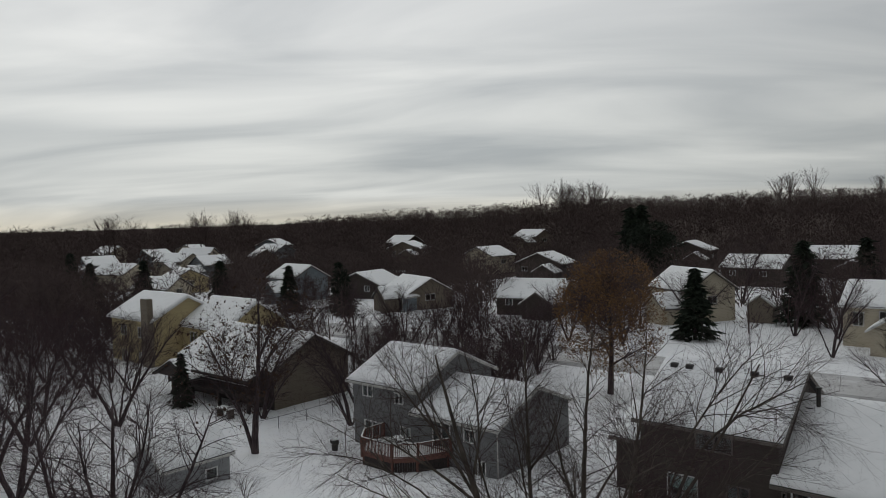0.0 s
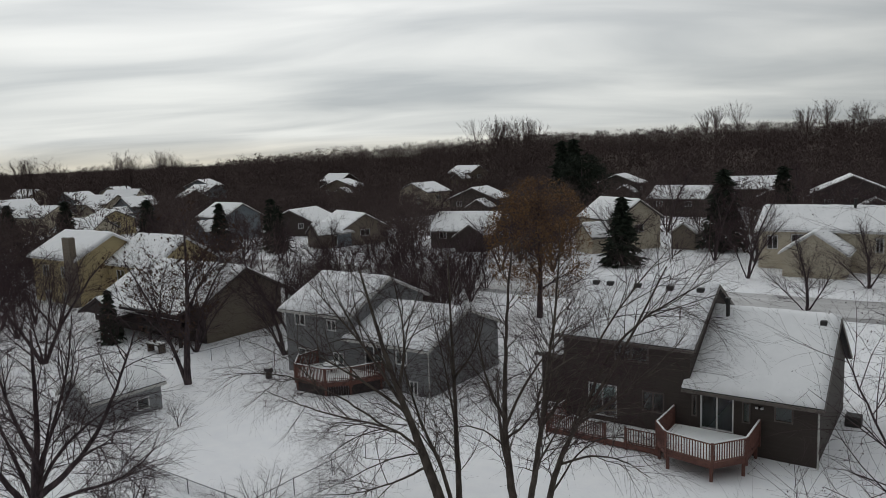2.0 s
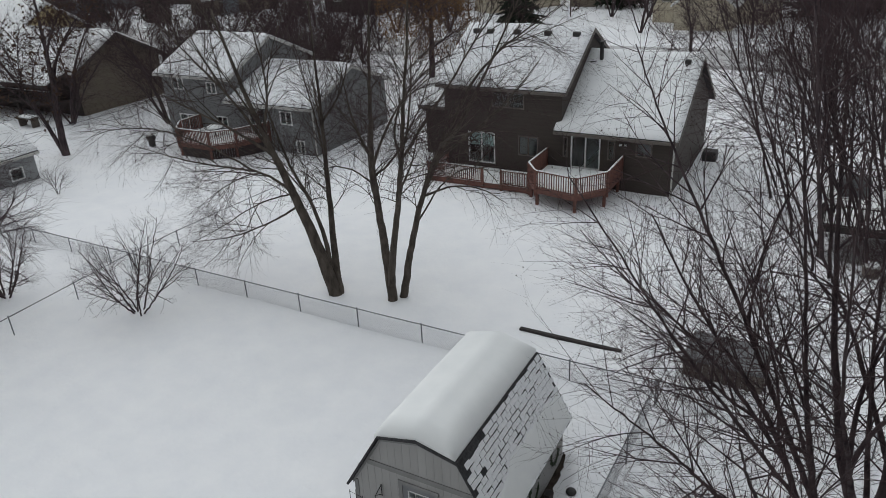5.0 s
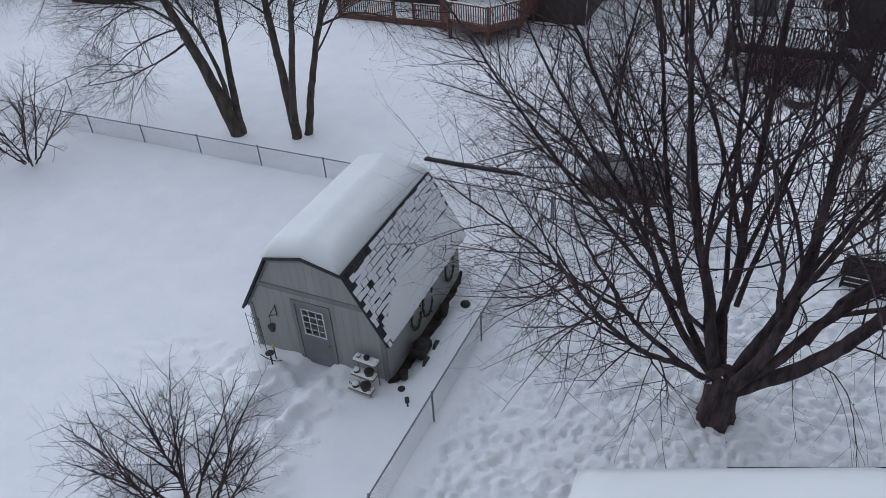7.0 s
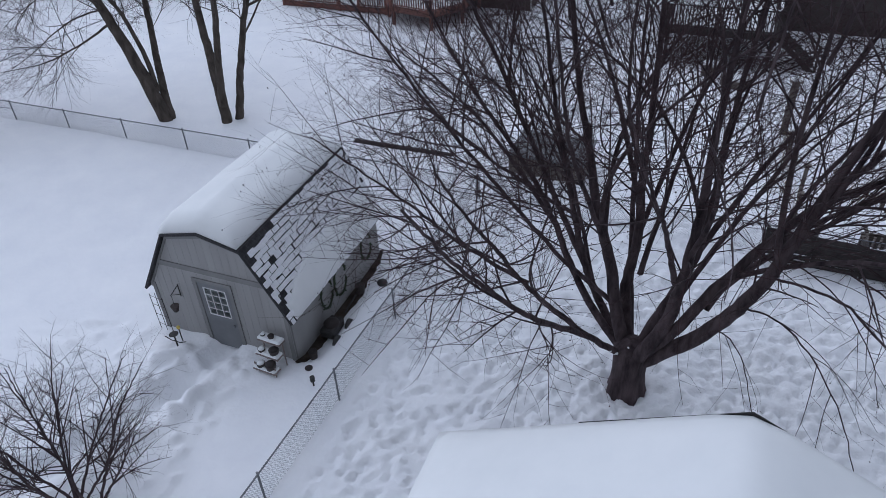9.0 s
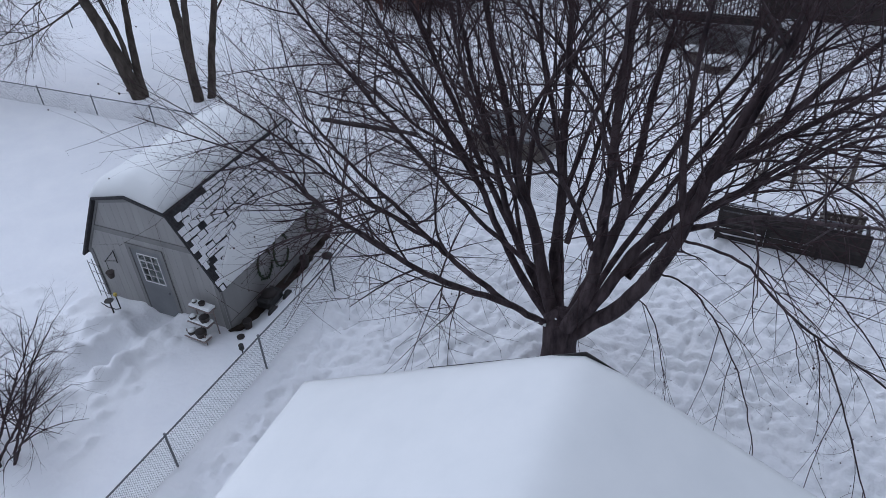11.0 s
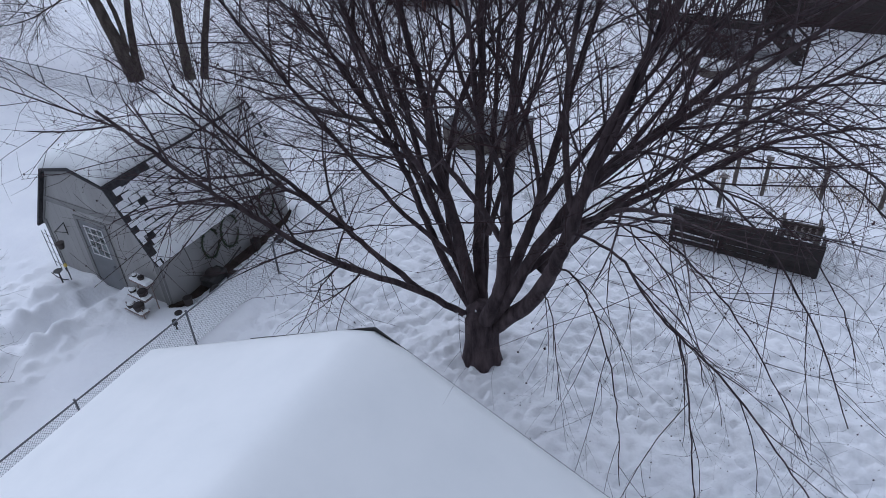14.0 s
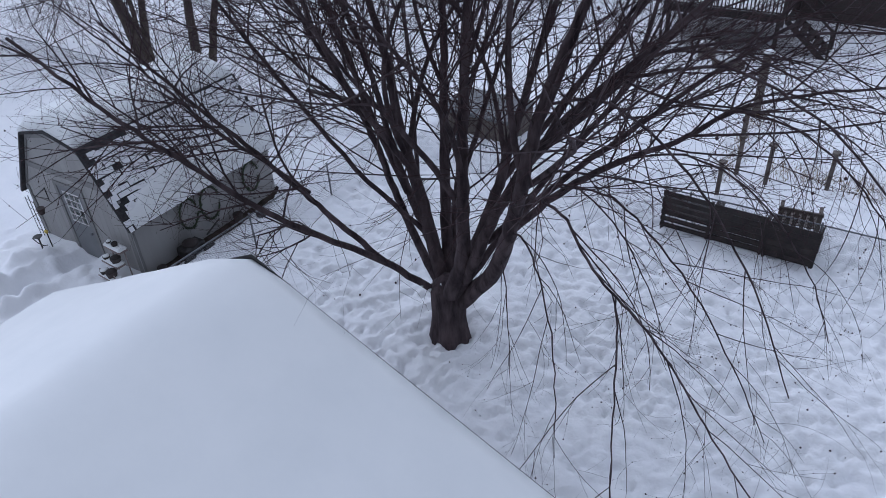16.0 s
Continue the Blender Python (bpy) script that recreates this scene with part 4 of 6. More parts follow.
    part("roof_snow", cap, snow_mat or SNOW_HOUSE, h, "blanket of roof snow", flat=False)
    return h


def vent(h, x, y, z, s=0.28):
    bm = B()
    box(bm, x - s, x + s, y - s * 0.8, y + s * 0.8, z - 0.2, z + 0.16, 0.03)
    part("roof_vent", bm, IRON, h, "dark roof vent with snow melted round it")


def pipe(h, x, y, z0, z1, r=0.09):
    bm = B()
    rod(bm, (x, y, z0), (x, y, z1), r, 10)
    rod(bm, (x, y, z1), (x, y, z1 + 0.05), r * 1.6, 10)
    part("flue", bm, IRON, h, "black metal flue pipe")


def railing(parent, p, q, z0, z1, mat, gap=0.13, posts=(True, True)):
    """Posts at the ends, two rails and balusters between p and q (x, y)."""
    p, q = Vector((*p, 0)), Vector((*q, 0))
    d = q - p
    n = max(2, int(d.length / gap))
    rz = math.atan2(d.y, d.x)
    bar = bpy.data.meshes.get(f"baluster_{mat.name}_{z1 - z0:.2f}")
    if bar is None:
        bm = B()
        box(bm, -0.02, 0.02, -0.02, 0.02, 0.09, z1 - z0 - 0.03)
        bar = bpy.data.meshes.new(f"baluster_{mat.name}_{z1 - z0:.2f}")
        bm.to_mesh(bar); bm.free()
        bar.materials.append(mat)
    for k in range(1, n):
        c = p + d * k / n
        shared("baluster", bar, parent, pose(c.x, c.y, z0, 0, 0, math.degrees(rz)))
    for za, zb, w in ((z0 + 0.06, z0 + 0.10, 0.035), (z1 - 0.045, z1, 0.06)):
        bm = B()
        box(bm, 0, d.length, -w, w, za, zb)
        bmesh.ops.transform(bm, matrix=pose(p.x, p.y, 0, 0, 0, math.degrees(rz)), verts=bm.verts)
        part("rail", bm, mat, parent)
    bm = B()
    box(bm, 0, d.length, -0.05, 0.05, z1 + 0.002, z1 + 0.05, 0.02)
    bmesh.ops.transform(bm, matrix=pose(p.x, p.y, 0, 0, 0, math.degrees(rz)), verts=bm.verts)
    part("rail_snow", bm, SNOW_ROOF, parent, "strip of snow on the rail")
    for c, wanted in ((p, posts[0]), (q, posts[1])):
        if wanted:
            bm = B()
            box(bm, c.x - 0.06, c.x + 0.06, c.y - 0.06, c.y + 0.06, z0 - 0.4, z1 + 0.04)
            part("post", bm, mat, parent)


def deck(name, label, outline, z, foot, open_edges, mat, rail=1.0, snow=0.14, skirt=False):
    """outline: (x, y) corners; open_edges: indices of edges that have no railing."""
    dk = thing(name, label, "deck")
    bm = B()
    lo = [bm.verts.new((x, y, z - 0.28)) for x, y in outline]
    hi = [bm.verts.new((x, y, z)) for x, y in outline]
    bm.faces.new(lo[::-1]); bm.faces.new(hi)
    n = len(outline)
    for i in range(n):
        bm.faces.new((lo[i], lo[(i + 1) % n], hi[(i + 1) % n], hi[i]))
    bmesh.ops.recalc_face_normals(bm, faces=bm.faces)
    part("platform", bm, mat, dk)
    cx, cy = sum(p[0] for p in outline) / n, sum(p[1] for p in outline) / n
    bm = B()
    ring = [bm.verts.new((x + (cx - x) * 0.05, y + (cy - y) * 0.05, z + 0.005)) for x, y in outline]
    rin = [bm.verts.new((x + (cx - x) * 0.18, y + (cy - y) * 0.18, z + snow)) for x, y in outline]
    top = bm.verts.new((cx, cy, z + snow * 1.35))
    for i in range(n):
        bm.faces.new((ring[i], ring[(i + 1) % n], rin[(i + 1) % n], rin[i]))
        bm.faces.new((rin[i], rin[(i + 1) % n], top))
    bmesh.ops.recalc_face_normals(bm, faces=bm.faces)
    part("deck_snow", bm, SNOW_ROOF, dk, "layer of snow on the deck boards", flat=False)
    for i in range(n):
        a, b = outline[i], outline[(i + 1) % n]
        if i not in open_edges:
            railing(dk, a, b, z, z + rail, mat, posts=(True, (i + 1) % n in open_edges))
    for x, y in outline:
        bm = B()
        px, py = x + (cx - x) * 0.06, y + (cy - y) * 0.06
        box(bm, px - 0.07, px + 0.07, py - 0.07, py + 0.07, foot, z - 0.28)
        part("support_post", bm, mat, dk)
    if skirt:
        for i in range(n):
            if i in open_edges:
                continue
            a, b = Vector(outline[i]), Vector(outline[(i + 1) % n])
            m = max(2, int((b - a).length / 0.16))
            for j in range(m):
                p = a.lerp(b, (j + 0.5) / m)
                p += (Vector((cx, cy)) - p) * 0.05
                bm = B(); box(bm, -0.075, 0.075, -0.012, 0.012, foot, z - 0.285)
                bmesh.ops.rotate(bm, cent=(0, 0, 0), matrix=Matrix.Rotation(math.atan2(b.y - a.y, b.x - a.x), 3, "Z"), verts=bm.verts)
                bmesh.ops.translate(bm, vec=(p.x, p.y, 0), verts=bm.verts)
                part("skirt_board", bm, DARK_WOOD, dk)
    return dk


# ---------------- the brown neighbour house ----------------
def brown_house():
    h = house("house", "dark brown split-level house with a snowy gable roof", -22.4, -15.2, 25, 33.6, -1.3, 4.35, 2.4, "x", BROWN_SIDING, 0.4,
              [("y0", -19.35, -17.4, 3.1, 4.05, "window", FASCIA), ("y0", -20.9, -19.2, -0.25, 1.6, "slider"), ("y0", -17.75, -16.55, 0.45, 1.6, "window", FASCIA)], snow=0.10, snow_mat=SNOW_THIN, seed=2)
    house("house", "", -15.19, -9.2, 25, 34.4, -1.3, 2.3, 3.05, "x", BROWN_SIDING, 0.4,
          [("y0", -14.65, -13.0, 0.1, 1.95, "slider"), ("y0", -15.1, -14.82, 0.65, 1.8, "plain", FASCIA), ("y0", -12.6, -12.2, 0.75, 1.85, "plain", FASCIA), ("y0", -11.1, -10.25, 1.1, 1.9, "plain", FASCIA)], snow=0.2, wing_of=h, seed=7)
    house("house", "", -25.0, -22.41, 27.2, 33.0, -1.3, 2.3, 1.2, "x", BROWN_SIDING, 0.35, snow=0.12, wing_of=h, seed=9)
    bm = B()
    box(bm, -20.8, -19.3, 25.14, 25.17, 0.75, 1.55)
    part("window_blind", bm, BLIND, h, "pale green half-drawn window blind")
    for x in (-15.7, -17.4, -19.3, -21.0, -21.9):
        vent(h, x, 28.55, 6.62, 0.2)
    vent(h, -14.75, 28.9, 5.0, 0.2)
    vent(h, -9.6, 29.0, 5.3, 0.16)
    pipe(h, -14.35, 29.0, 4.8, 6.2, 0.11)
    bm = B()
    rod(bm, (-9.12, 24.9, -1.1), (-9.12, 24.9, 2.1), 0.045, 8)
    part("downpipe", bm, PALE_TRIM, h, "pale downpipe on the house corner")
    bm = B()
    for x in (-11.9, -11.65):
        box(bm, x - 0.06, x + 0.06, 24.86, 24.99, 1.62, 1.72)
    part("flood_light", bm, WHITE, h)
    dk = deck("deck", "red-brown wooden deck with railings, snow on top", [(-16.0, 24.9), (-16.0, 22.3), (-15.2, 21.2), (-12.9, 20.8), (-11.75, 22.3), (-11.75, 24.9)], 0.12, -1.2, (5,), DECK_WOOD, 0.95)
    dk = deck("walkway", "low red-brown wooden walkway with railings, snow on top", [(-22.3, 24.9), (-22.3, 22.6), (-16.06, 22.6), (-16.06, 24.9)], -0.55, -1.2, (1, 2, 3), DECK_WOOD, 0.85, skirt=True)
    railing(dk, (-22.3, 22.6), (-18.9, 22.6), -0.55, 0.3, DECK_WOOD, posts=(False, True))
    railing(dk, (-17.75, 22.6), (-16.1, 22.6), -0.55, 0.3, DECK_WOOD)
    bm = B()
    box(bm, -8.8, -8.0, 31.6, 32.4, -1.2, -0.35, 0.05)
    tagged(part("air_conditioner", bm, IRON), "dark outdoor air conditioner unit beside a house", "air conditioner")


brown_house()


# ---------------- the grey neighbour house ----------------
def grey_house():
    h = house("house", "grey split-level house with a snowy gable roof", -44.6, -38.3, 24, 32.6, -1.3, 3.85, 1.9, "x", GREY_SIDING, 0.4,
              [("y0", -43.65, -42.55, 2.7, 3.55), ("y0", -40.4, -39.5, 2.6, 3.4), ("y0", -43.5, -41.9, -0.7, 1.0, "slider"), ("y0", -39.9, -38.9, 0.3, 1.1)], snow=0.1, snow_mat=SNOW_THIN, seed=12, trim=PALE_TRIM)
    house("house", "", -38.29, -31.5, 24, 32.6, -1.3, 2.35, 1.7, "x", GREY_SIDING, 0.4,
          [("y0", -36.9, -35.3, 0.2, 2.0, "slider"), ("y0", -34.2, -33.2, 1.0, 1.9), ("y0", -33.1, -32.4, -0.85, 0.05)], snow=0.12, wing_of=h, seed=15, snow_mat=SNOW_THIN, trim=PALE_TRIM)
    bm = B()
    rod(bm, (-31.4, 23.9, -1.1), (-31.4, 23.9, 2.2), 0.045, 8)
    part("downpipe", bm, PALE_TRIM, h, "pale downpipe on the house corner")
    vent(h, -42.0, 28.0, 5.7, 0.2)
    vent(h, -39.6, 28.0, 5.7, 0.2)
    deck("deck", "red-brown wooden deck with railings, snow on top", [(-41.4, 23.9), (-41.4, 22.0), (-40.2, 20.6), (-37.4, 20.6), (-36.2, 21.8), (-35.2, 23.9)], 0.15, -1.2, (5,), DECK_WOOD, 0.95, skirt=True)
    t = thing("patio_table", "round garden table under a cap of snow", "table", (-38.4, 22.2, 0.15))
    bm = B(); rod(bm, (0, 0, 0.0), (0, 0, 0.7), 0.05); part("pedestal", bm, IRON, t)
    bm = B(); rod(bm, (0, 0, 0.7), (0, 0, 0.74), 0.6, 20); part("tabletop", bm, IRON, t)
    bm = B(); ball(bm, (0, 0, 0.76), 0.58, 0.28, 3); part("table_snow", bm, SNOW_ROOF, t, "cap of snow", flat=False)
    g = thing("kettle_grill", "dark covered grill standing in snow", "grill", (-44.1, 21.6, -0.85))
    bm = B(); box(bm, -0.2, 0.2, -0.16, 0.16, 0.0, 0.5, 0.05); part("cart", bm, IRON, g)
    bm = B(); rod(bm, (-0.3, 0, 0.66), (0.3, 0, 0.66), 0.19, 12); part("hood", bm, IRON, g)
    bm = B(); ball(bm, (0, 0, 0.85), 0.28, 0.4); part("grill_snow", bm, SNOW_ROOF, g, flat=False)


grey_house()


# ---------------- further houses ----------------
def tan_house():
    h = house("house", "tan house with a dark timber porch and snowy roof", -71.5, -57, 26, 34.6, -1.6, 2.75, 2.3, "x", TAN_SIDING, 0.6, snow=0.22, seed=20)
    pr = [(-70.5, 24.0), (-67.0, 24.0), (-62.5, 24.0), (-58.0, 24.0)]
    for x, y in pr:
        bm = B(); box(bm, x - 0.12, x + 0.12, y - 0.12, y + 0.12, -1.6, 2.1); part("porch_post", bm, DARK_WOOD, h)
    bm = B(); box(bm, -71, -57.6, 23.8, 26, 0.35, 0.6); part("porch_floor", bm, DARK_WOOD, h)
    bm = B(); prism(bm, [(23.3, 1.9), (26.2, 2.9), (26.2, 3.05), (23.3, 2.08)], "x", -66.0, -57.2); part("porch_roof", bm, DARK_WOOD, h)
    bm = B(); prism(bm, [(23.4, 2.12), (26.15, 3.04), (26.15, 3.2), (23.4, 2.24)], "x", -65.9, -57.3); part("roof_snow", bm, SNOW_HOUSE, h, "snow on the porch roof")
    bm = B(); prism(bm, [(-71.9, 1.25), (-68.6, 2.75), (-65.3, 1.25), (-65.3, 1.05), (-68.6, 2.52), (-71.9, 1.05)], "y", 22.6, 25.6); part("porch_gable_roof", bm, DARK_WOOD, h)
    bm = B(); prism(bm, [(-71.75, 1.34), (-68.6, 2.77), (-65.45, 1.34), (-68.6, 2.92)], "y", 22.7, 25.55); part("roof_snow", bm, SNOW_HOUSE, h, "snow on the porch gable")
    bm = B(); prism(bm, [(-71.3, 1.2), (-68.6, 2.45), (-65.9, 1.2)], "y", 22.9, 23.0); part("porch_gable", bm, DARK_SIDING, h, "dark stained gable boards")
    # porch recess: its darkness is put into the colour of this sheet
    bm = B(); box(bm, -71.2, -57.1, 25.9, 25.98, -1.5, 2.6); part("porch_wall", bm, DARK_SIDING, h, "dark sheet standing in for the porch recess")
    railing(h, (-71, 23.85), (-57.7, 23.85), 0.6, 1.5, DARK_WOOD, 0.16)
    bn = thing("picnic_table", "small snow-topped table outside a house", "table", (-58.5, 22.0, -0.85))
    bm = B(); box(bm, -0.9, 0.9, -0.4, 0.4, 0.7, 0.76); part("tabletop", bm, OLD_WOOD, bn)
    for x in (-0.8, 0.8):
        bm = B(); box(bm, x - 0.05, x + 0.05, -0.3, 0.3, 0, 0.7); part("leg", bm, OLD_WOOD, bn)
    bm = B(); box(bm, -0.88, 0.88, -0.38, 0.38, 0.763, 0.87, 0.05); part("table_snow", bm, SNOW_ROOF, bn)


tan_house()
yellow = house("house", "two-storey yellow house with a chimney and snowy roof", -95.0, -84.6, 29.6, 38.2, -1.8, 4.5, 2.3, "x", YELLOW_SIDING, 0.4,
               [("y0", -92.6, -91.2, 2.2, 3.5), ("y0", -88.4, -87.2, 2.2, 3.5), ("y0", -92.6, -91.2, -0.9, 0.5), ("y0", -88.4, -87.4, -0.6, 0.5)], snow=0.25, seed=31, trim=WHITE)
house("house", "", -84.59, -75.5, 33.2, 41.5, -1.8, 3.7, 2.6, "x", YELLOW_SIDING, 0.4, [("y0", -83.0, -81.4, 1.6, 2.9), ("y0", -83.0, -81.4, -1.1, 0.3), ("y0", -79.0, -77.6, 1.6, 2.9)], snow=0.25, wing_of=yellow, seed=36, trim=WHITE)
bm = B(); box(bm, -86.1, -84.5, 28.85, 29.55, -2.0, 7.0, 0.04); part("chimney", bm, TAN_SIDING, yellow, "broad tan chimney")
bm = B(); box(bm, -86.0, -84.6, 28.9, 29.5, 7.004, 7.12, 0.04); part("chimney_snow", bm, SNOW_HOUSE, yellow, "cap of snow")
cream = house("house", "long cream house with a gabled garage and snowy roof", -24.6, -10.5, 84, 93, -1.4, 4.0, 2.3, "x", CREAM_SIDING, 0.5,
              [("y0", -23.6, -22.4, 1.5, 3.2), ("y0", -20.9, -19.4, 2.4, 3.4), ("y0", -12.0, -11.2, 1.5, 3.2), ("x1", 86, 87.2, 1.5, 3.0)], snow=0.2, seed=33, trim=WHITE)
house("house", "", -20.8, -14.4, 78.5, 83.99, -1.6, 2.0, 2.2, "y", CREAM_SIDING, 0.4, snow=0.2, wing_of=cream, seed=35, trim=WHITE)
pipe(cream, -14.6, 88.0, 6.0, 7.4, 0.16)


def simple_house(x, y, rz, w, d, ze, rise, siding, label, axis="x", seed=0, wing=True):
    zb = base_height(x, y)
    wins = [("y0", -w * 0.36, -w * 0.24, ze * 0.55, ze * 0.55 + 1.2), ("y0", w * 0.16, w * 0.28, ze * 0.55, ze * 0.55 + 1.2), ("x1", -d * 0.12, d * 0.1, ze * 0.55, ze * 0.55 + 1.2)]
    if ze > 4.4:
        wins += [("y0", -w * 0.36, -w * 0.24, 0.9, 2.2), ("y0", w * 0.16, w * 0.28, 0.9, 2.2)]
    h = house("house", label, -w / 2, w / 2, -d / 2, d / 2, -0.8, ze, rise, axis, siding, 0.5, wins, 0.2, (x, y, zb), rz, trim=FASCIA, seed=seed)
    if wing:
        house("house", "", w * 0.05, w * 0.5, -d / 2 - 4.5, -d / 2 - 0.01, -0.8, 2.6, 1.7, "y", siding, 0.4, [], 0.2, wing_of=h, seed=seed + 3)
    return h


FAR_HOUSES = (
    (-131, 87, -6, 10, 8.5, 4.9, 2.4, BLUE_SIDING, "blue-grey two-storey house with a gabled garage"), (-120, 98, 8, 12, 9, 3.0, 2.4, BROWN_SIDING, "brown house with snowy gable roof"),
    (-98, 89, -22, 12, 9, 3.0, 2.5, TAN_SIDING, "tan house with broad snowy roof"), (-73, 92, 14, 11, 9, 3.0, 2.5, BROWN_SIDING, "dark brown house with snowy roof"),
    (-135, 161, -10, 13, 9, 5.0, 2.4, CREAM_SIDING, "white two-storey house with snowy roof"), (-48.5, 98, -32, 10, 8, 4.9, 2.6, CREAM_SIDING, "cream two-storey house with snowy gable"),
    (-87, 195, 5, 12, 9, 4.8, 2.4, BROWN_SIDING, "brown house under bare trees"), (-57, 158, -5, 13, 9, 4.2, 2.4, BROWN_SIDING, "brown house with snowy roof"),
    (-47, 184, 8, 15, 10, 4.6, 2.6, BROWN_SIDING, "wide brown house with snowy roof"), (-23, 159, 10, 14, 10, 5.4, 3.2, DARK_SIDING, "dark two-storey house with snowy gable"),
    (-4, 172, 4, 13, 9, 5.0, 2.6, DARK_SIDING, "dark brown house with snowy roof"), (-188, 183, 15, 13, 9, 4.6, 2.4, TAN_SIDING, "tan house among bare trees"),
)
FARTHER_HOUSES = (
    (-176, 86, -15, 11, 9, 3.6, 2.2, YELLOW_SIDING, "small yellow house with snowy roof"), (-200, 81, 10, 14, 9, 4.6, 2.4, CREAM_SIDING, "cream house with snowy roof"),
    (-217, 119, -10, 13, 9, 4.4, 2.6, BLUE_SIDING, "grey house with snowy roof"), (-246, 124, 12, 14, 10, 4.6, 2.6, CREAM_SIDING, "pale house with broad snowy roof"),
    (-295, 141, 0, 14, 10, 4.6, 2.6, BLUE_SIDING, "grey house with snowy roof"), (-281, 153, 30, 14, 10, 4.6, 2.8, CREAM_SIDING, "pale house with snowy gable"),
    (-262, 178, 0, 14, 10, 4.6, 2.6, BLUE_SIDING, "grey house beside bare woods"), (-302, 207, 20, 15, 10, 5.0, 3.0, BLUE_SIDING, "blue house with snowy roof"),
    (-162, 226, -15, 13, 9, 4.6, 2.4, TAN_SIDING, "tan house among bare trees"), (-334, 182, 10, 15, 10, 4.6, 2.6, CREAM_SIDING, "pale house by the woods"),
    (-232, 150, -25, 13, 9, 4.6, 2.6, TAN_SIDING, "tan house with snowy roof"), (-362, 154, 8, 15, 10, 4.8, 2.8, CREAM_SIDING, "pale house at the edge of the woods"),
    (-258, 101, -12, 14, 10, 4.6, 2.6, BLUE_SIDING, "grey house behind dark spruces"), (-158, 70, 20, 10, 8, 3.0, 2.2, CREAM_SIDING, "small cream house with snowy roof"),
    (-108, 150, 6, 13, 9, 4.4, 2.6, BROWN_SIDING, "brown house behind bare trees"), (-213, 207, -8, 13, 9, 4.6, 2.6, BROWN_SIDING, "brown house below the wooded ridge"),
)
for n, (x, y, rz, w, d, ze, rise, sid, label) in enumerate(FAR_HOUSES + FARTHER_HOUSES):
    simple_house(x, y, rz, w, d, ze, rise, sid, label, "xyxxy"[n % 5], seed=40 + n, wing=n % 3 != 1)


def garden_shed(name, label, x0, x1, y0, y1, ze, rise, axis, siding, wins, seed):
    zb = base_height((x0 + x1) / 2, (y0 + y1) / 2)
    s = house(name, label, x0, x1, y0, y1, zb - 0.4, ze, rise, axis, siding, 0.25, wins, 0.2, seed=seed, trim=PALE_TRIM)
    s["category"] = "shed"
    return s


garden_shed("garden_shed", "small grey shed with one white window and snowy roof", -47.4, -44.0, 8.6, 13.0, 1.45, 1.2, "y", SHED_SIDING, [("x1", 11.3, 12.15, 0.0, 0.75, "plain")], 61)
garden_shed("garden_shed", "pale green garden pavilion with snowy roof", -97.5, -93.5, 81, 84.5, 1.4, 1.0, "y", BLUE_SIDING, [("y0", -97.0, -95.7, -0.9, 1.1, "plain"), ("y0", -95.3, -94.0, -0.9, 1.1, "plain")], 62)
garden_shed("garden_shed", "small tan shed with snowy roof", -40.0, -36.4, 97.5, 101, 1.6, 1.3, "y", TAN_SIDING, [], 63)


# ---------------- barn shed ----------------
SX0, SX1, SY0, SY1 = -10.70, -7.10, -1.40, 2.94   # walls
SEAVE, SKNEE, SAPEX = 1.42, 2.88, 3.10            # heights
SK0, SK1 = -9.84, -7.90                           # knees across


def gambrel_top(x):
    """Height of the shed's gable outline at x."""
    if x < SK0:
        return SEAVE + (SKNEE - SEAVE) * (x - SX0) / (SK0 - SX0)
    if x > SK1:
        return SEAVE + (SKNEE - SEAVE) * (SX1 - x) / (SX1 - SK1)
    c = (SK0 + SK1) / 2
    return SAPEX - (SAPEX - SKNEE) * abs(x - c) / (SK1 - c)


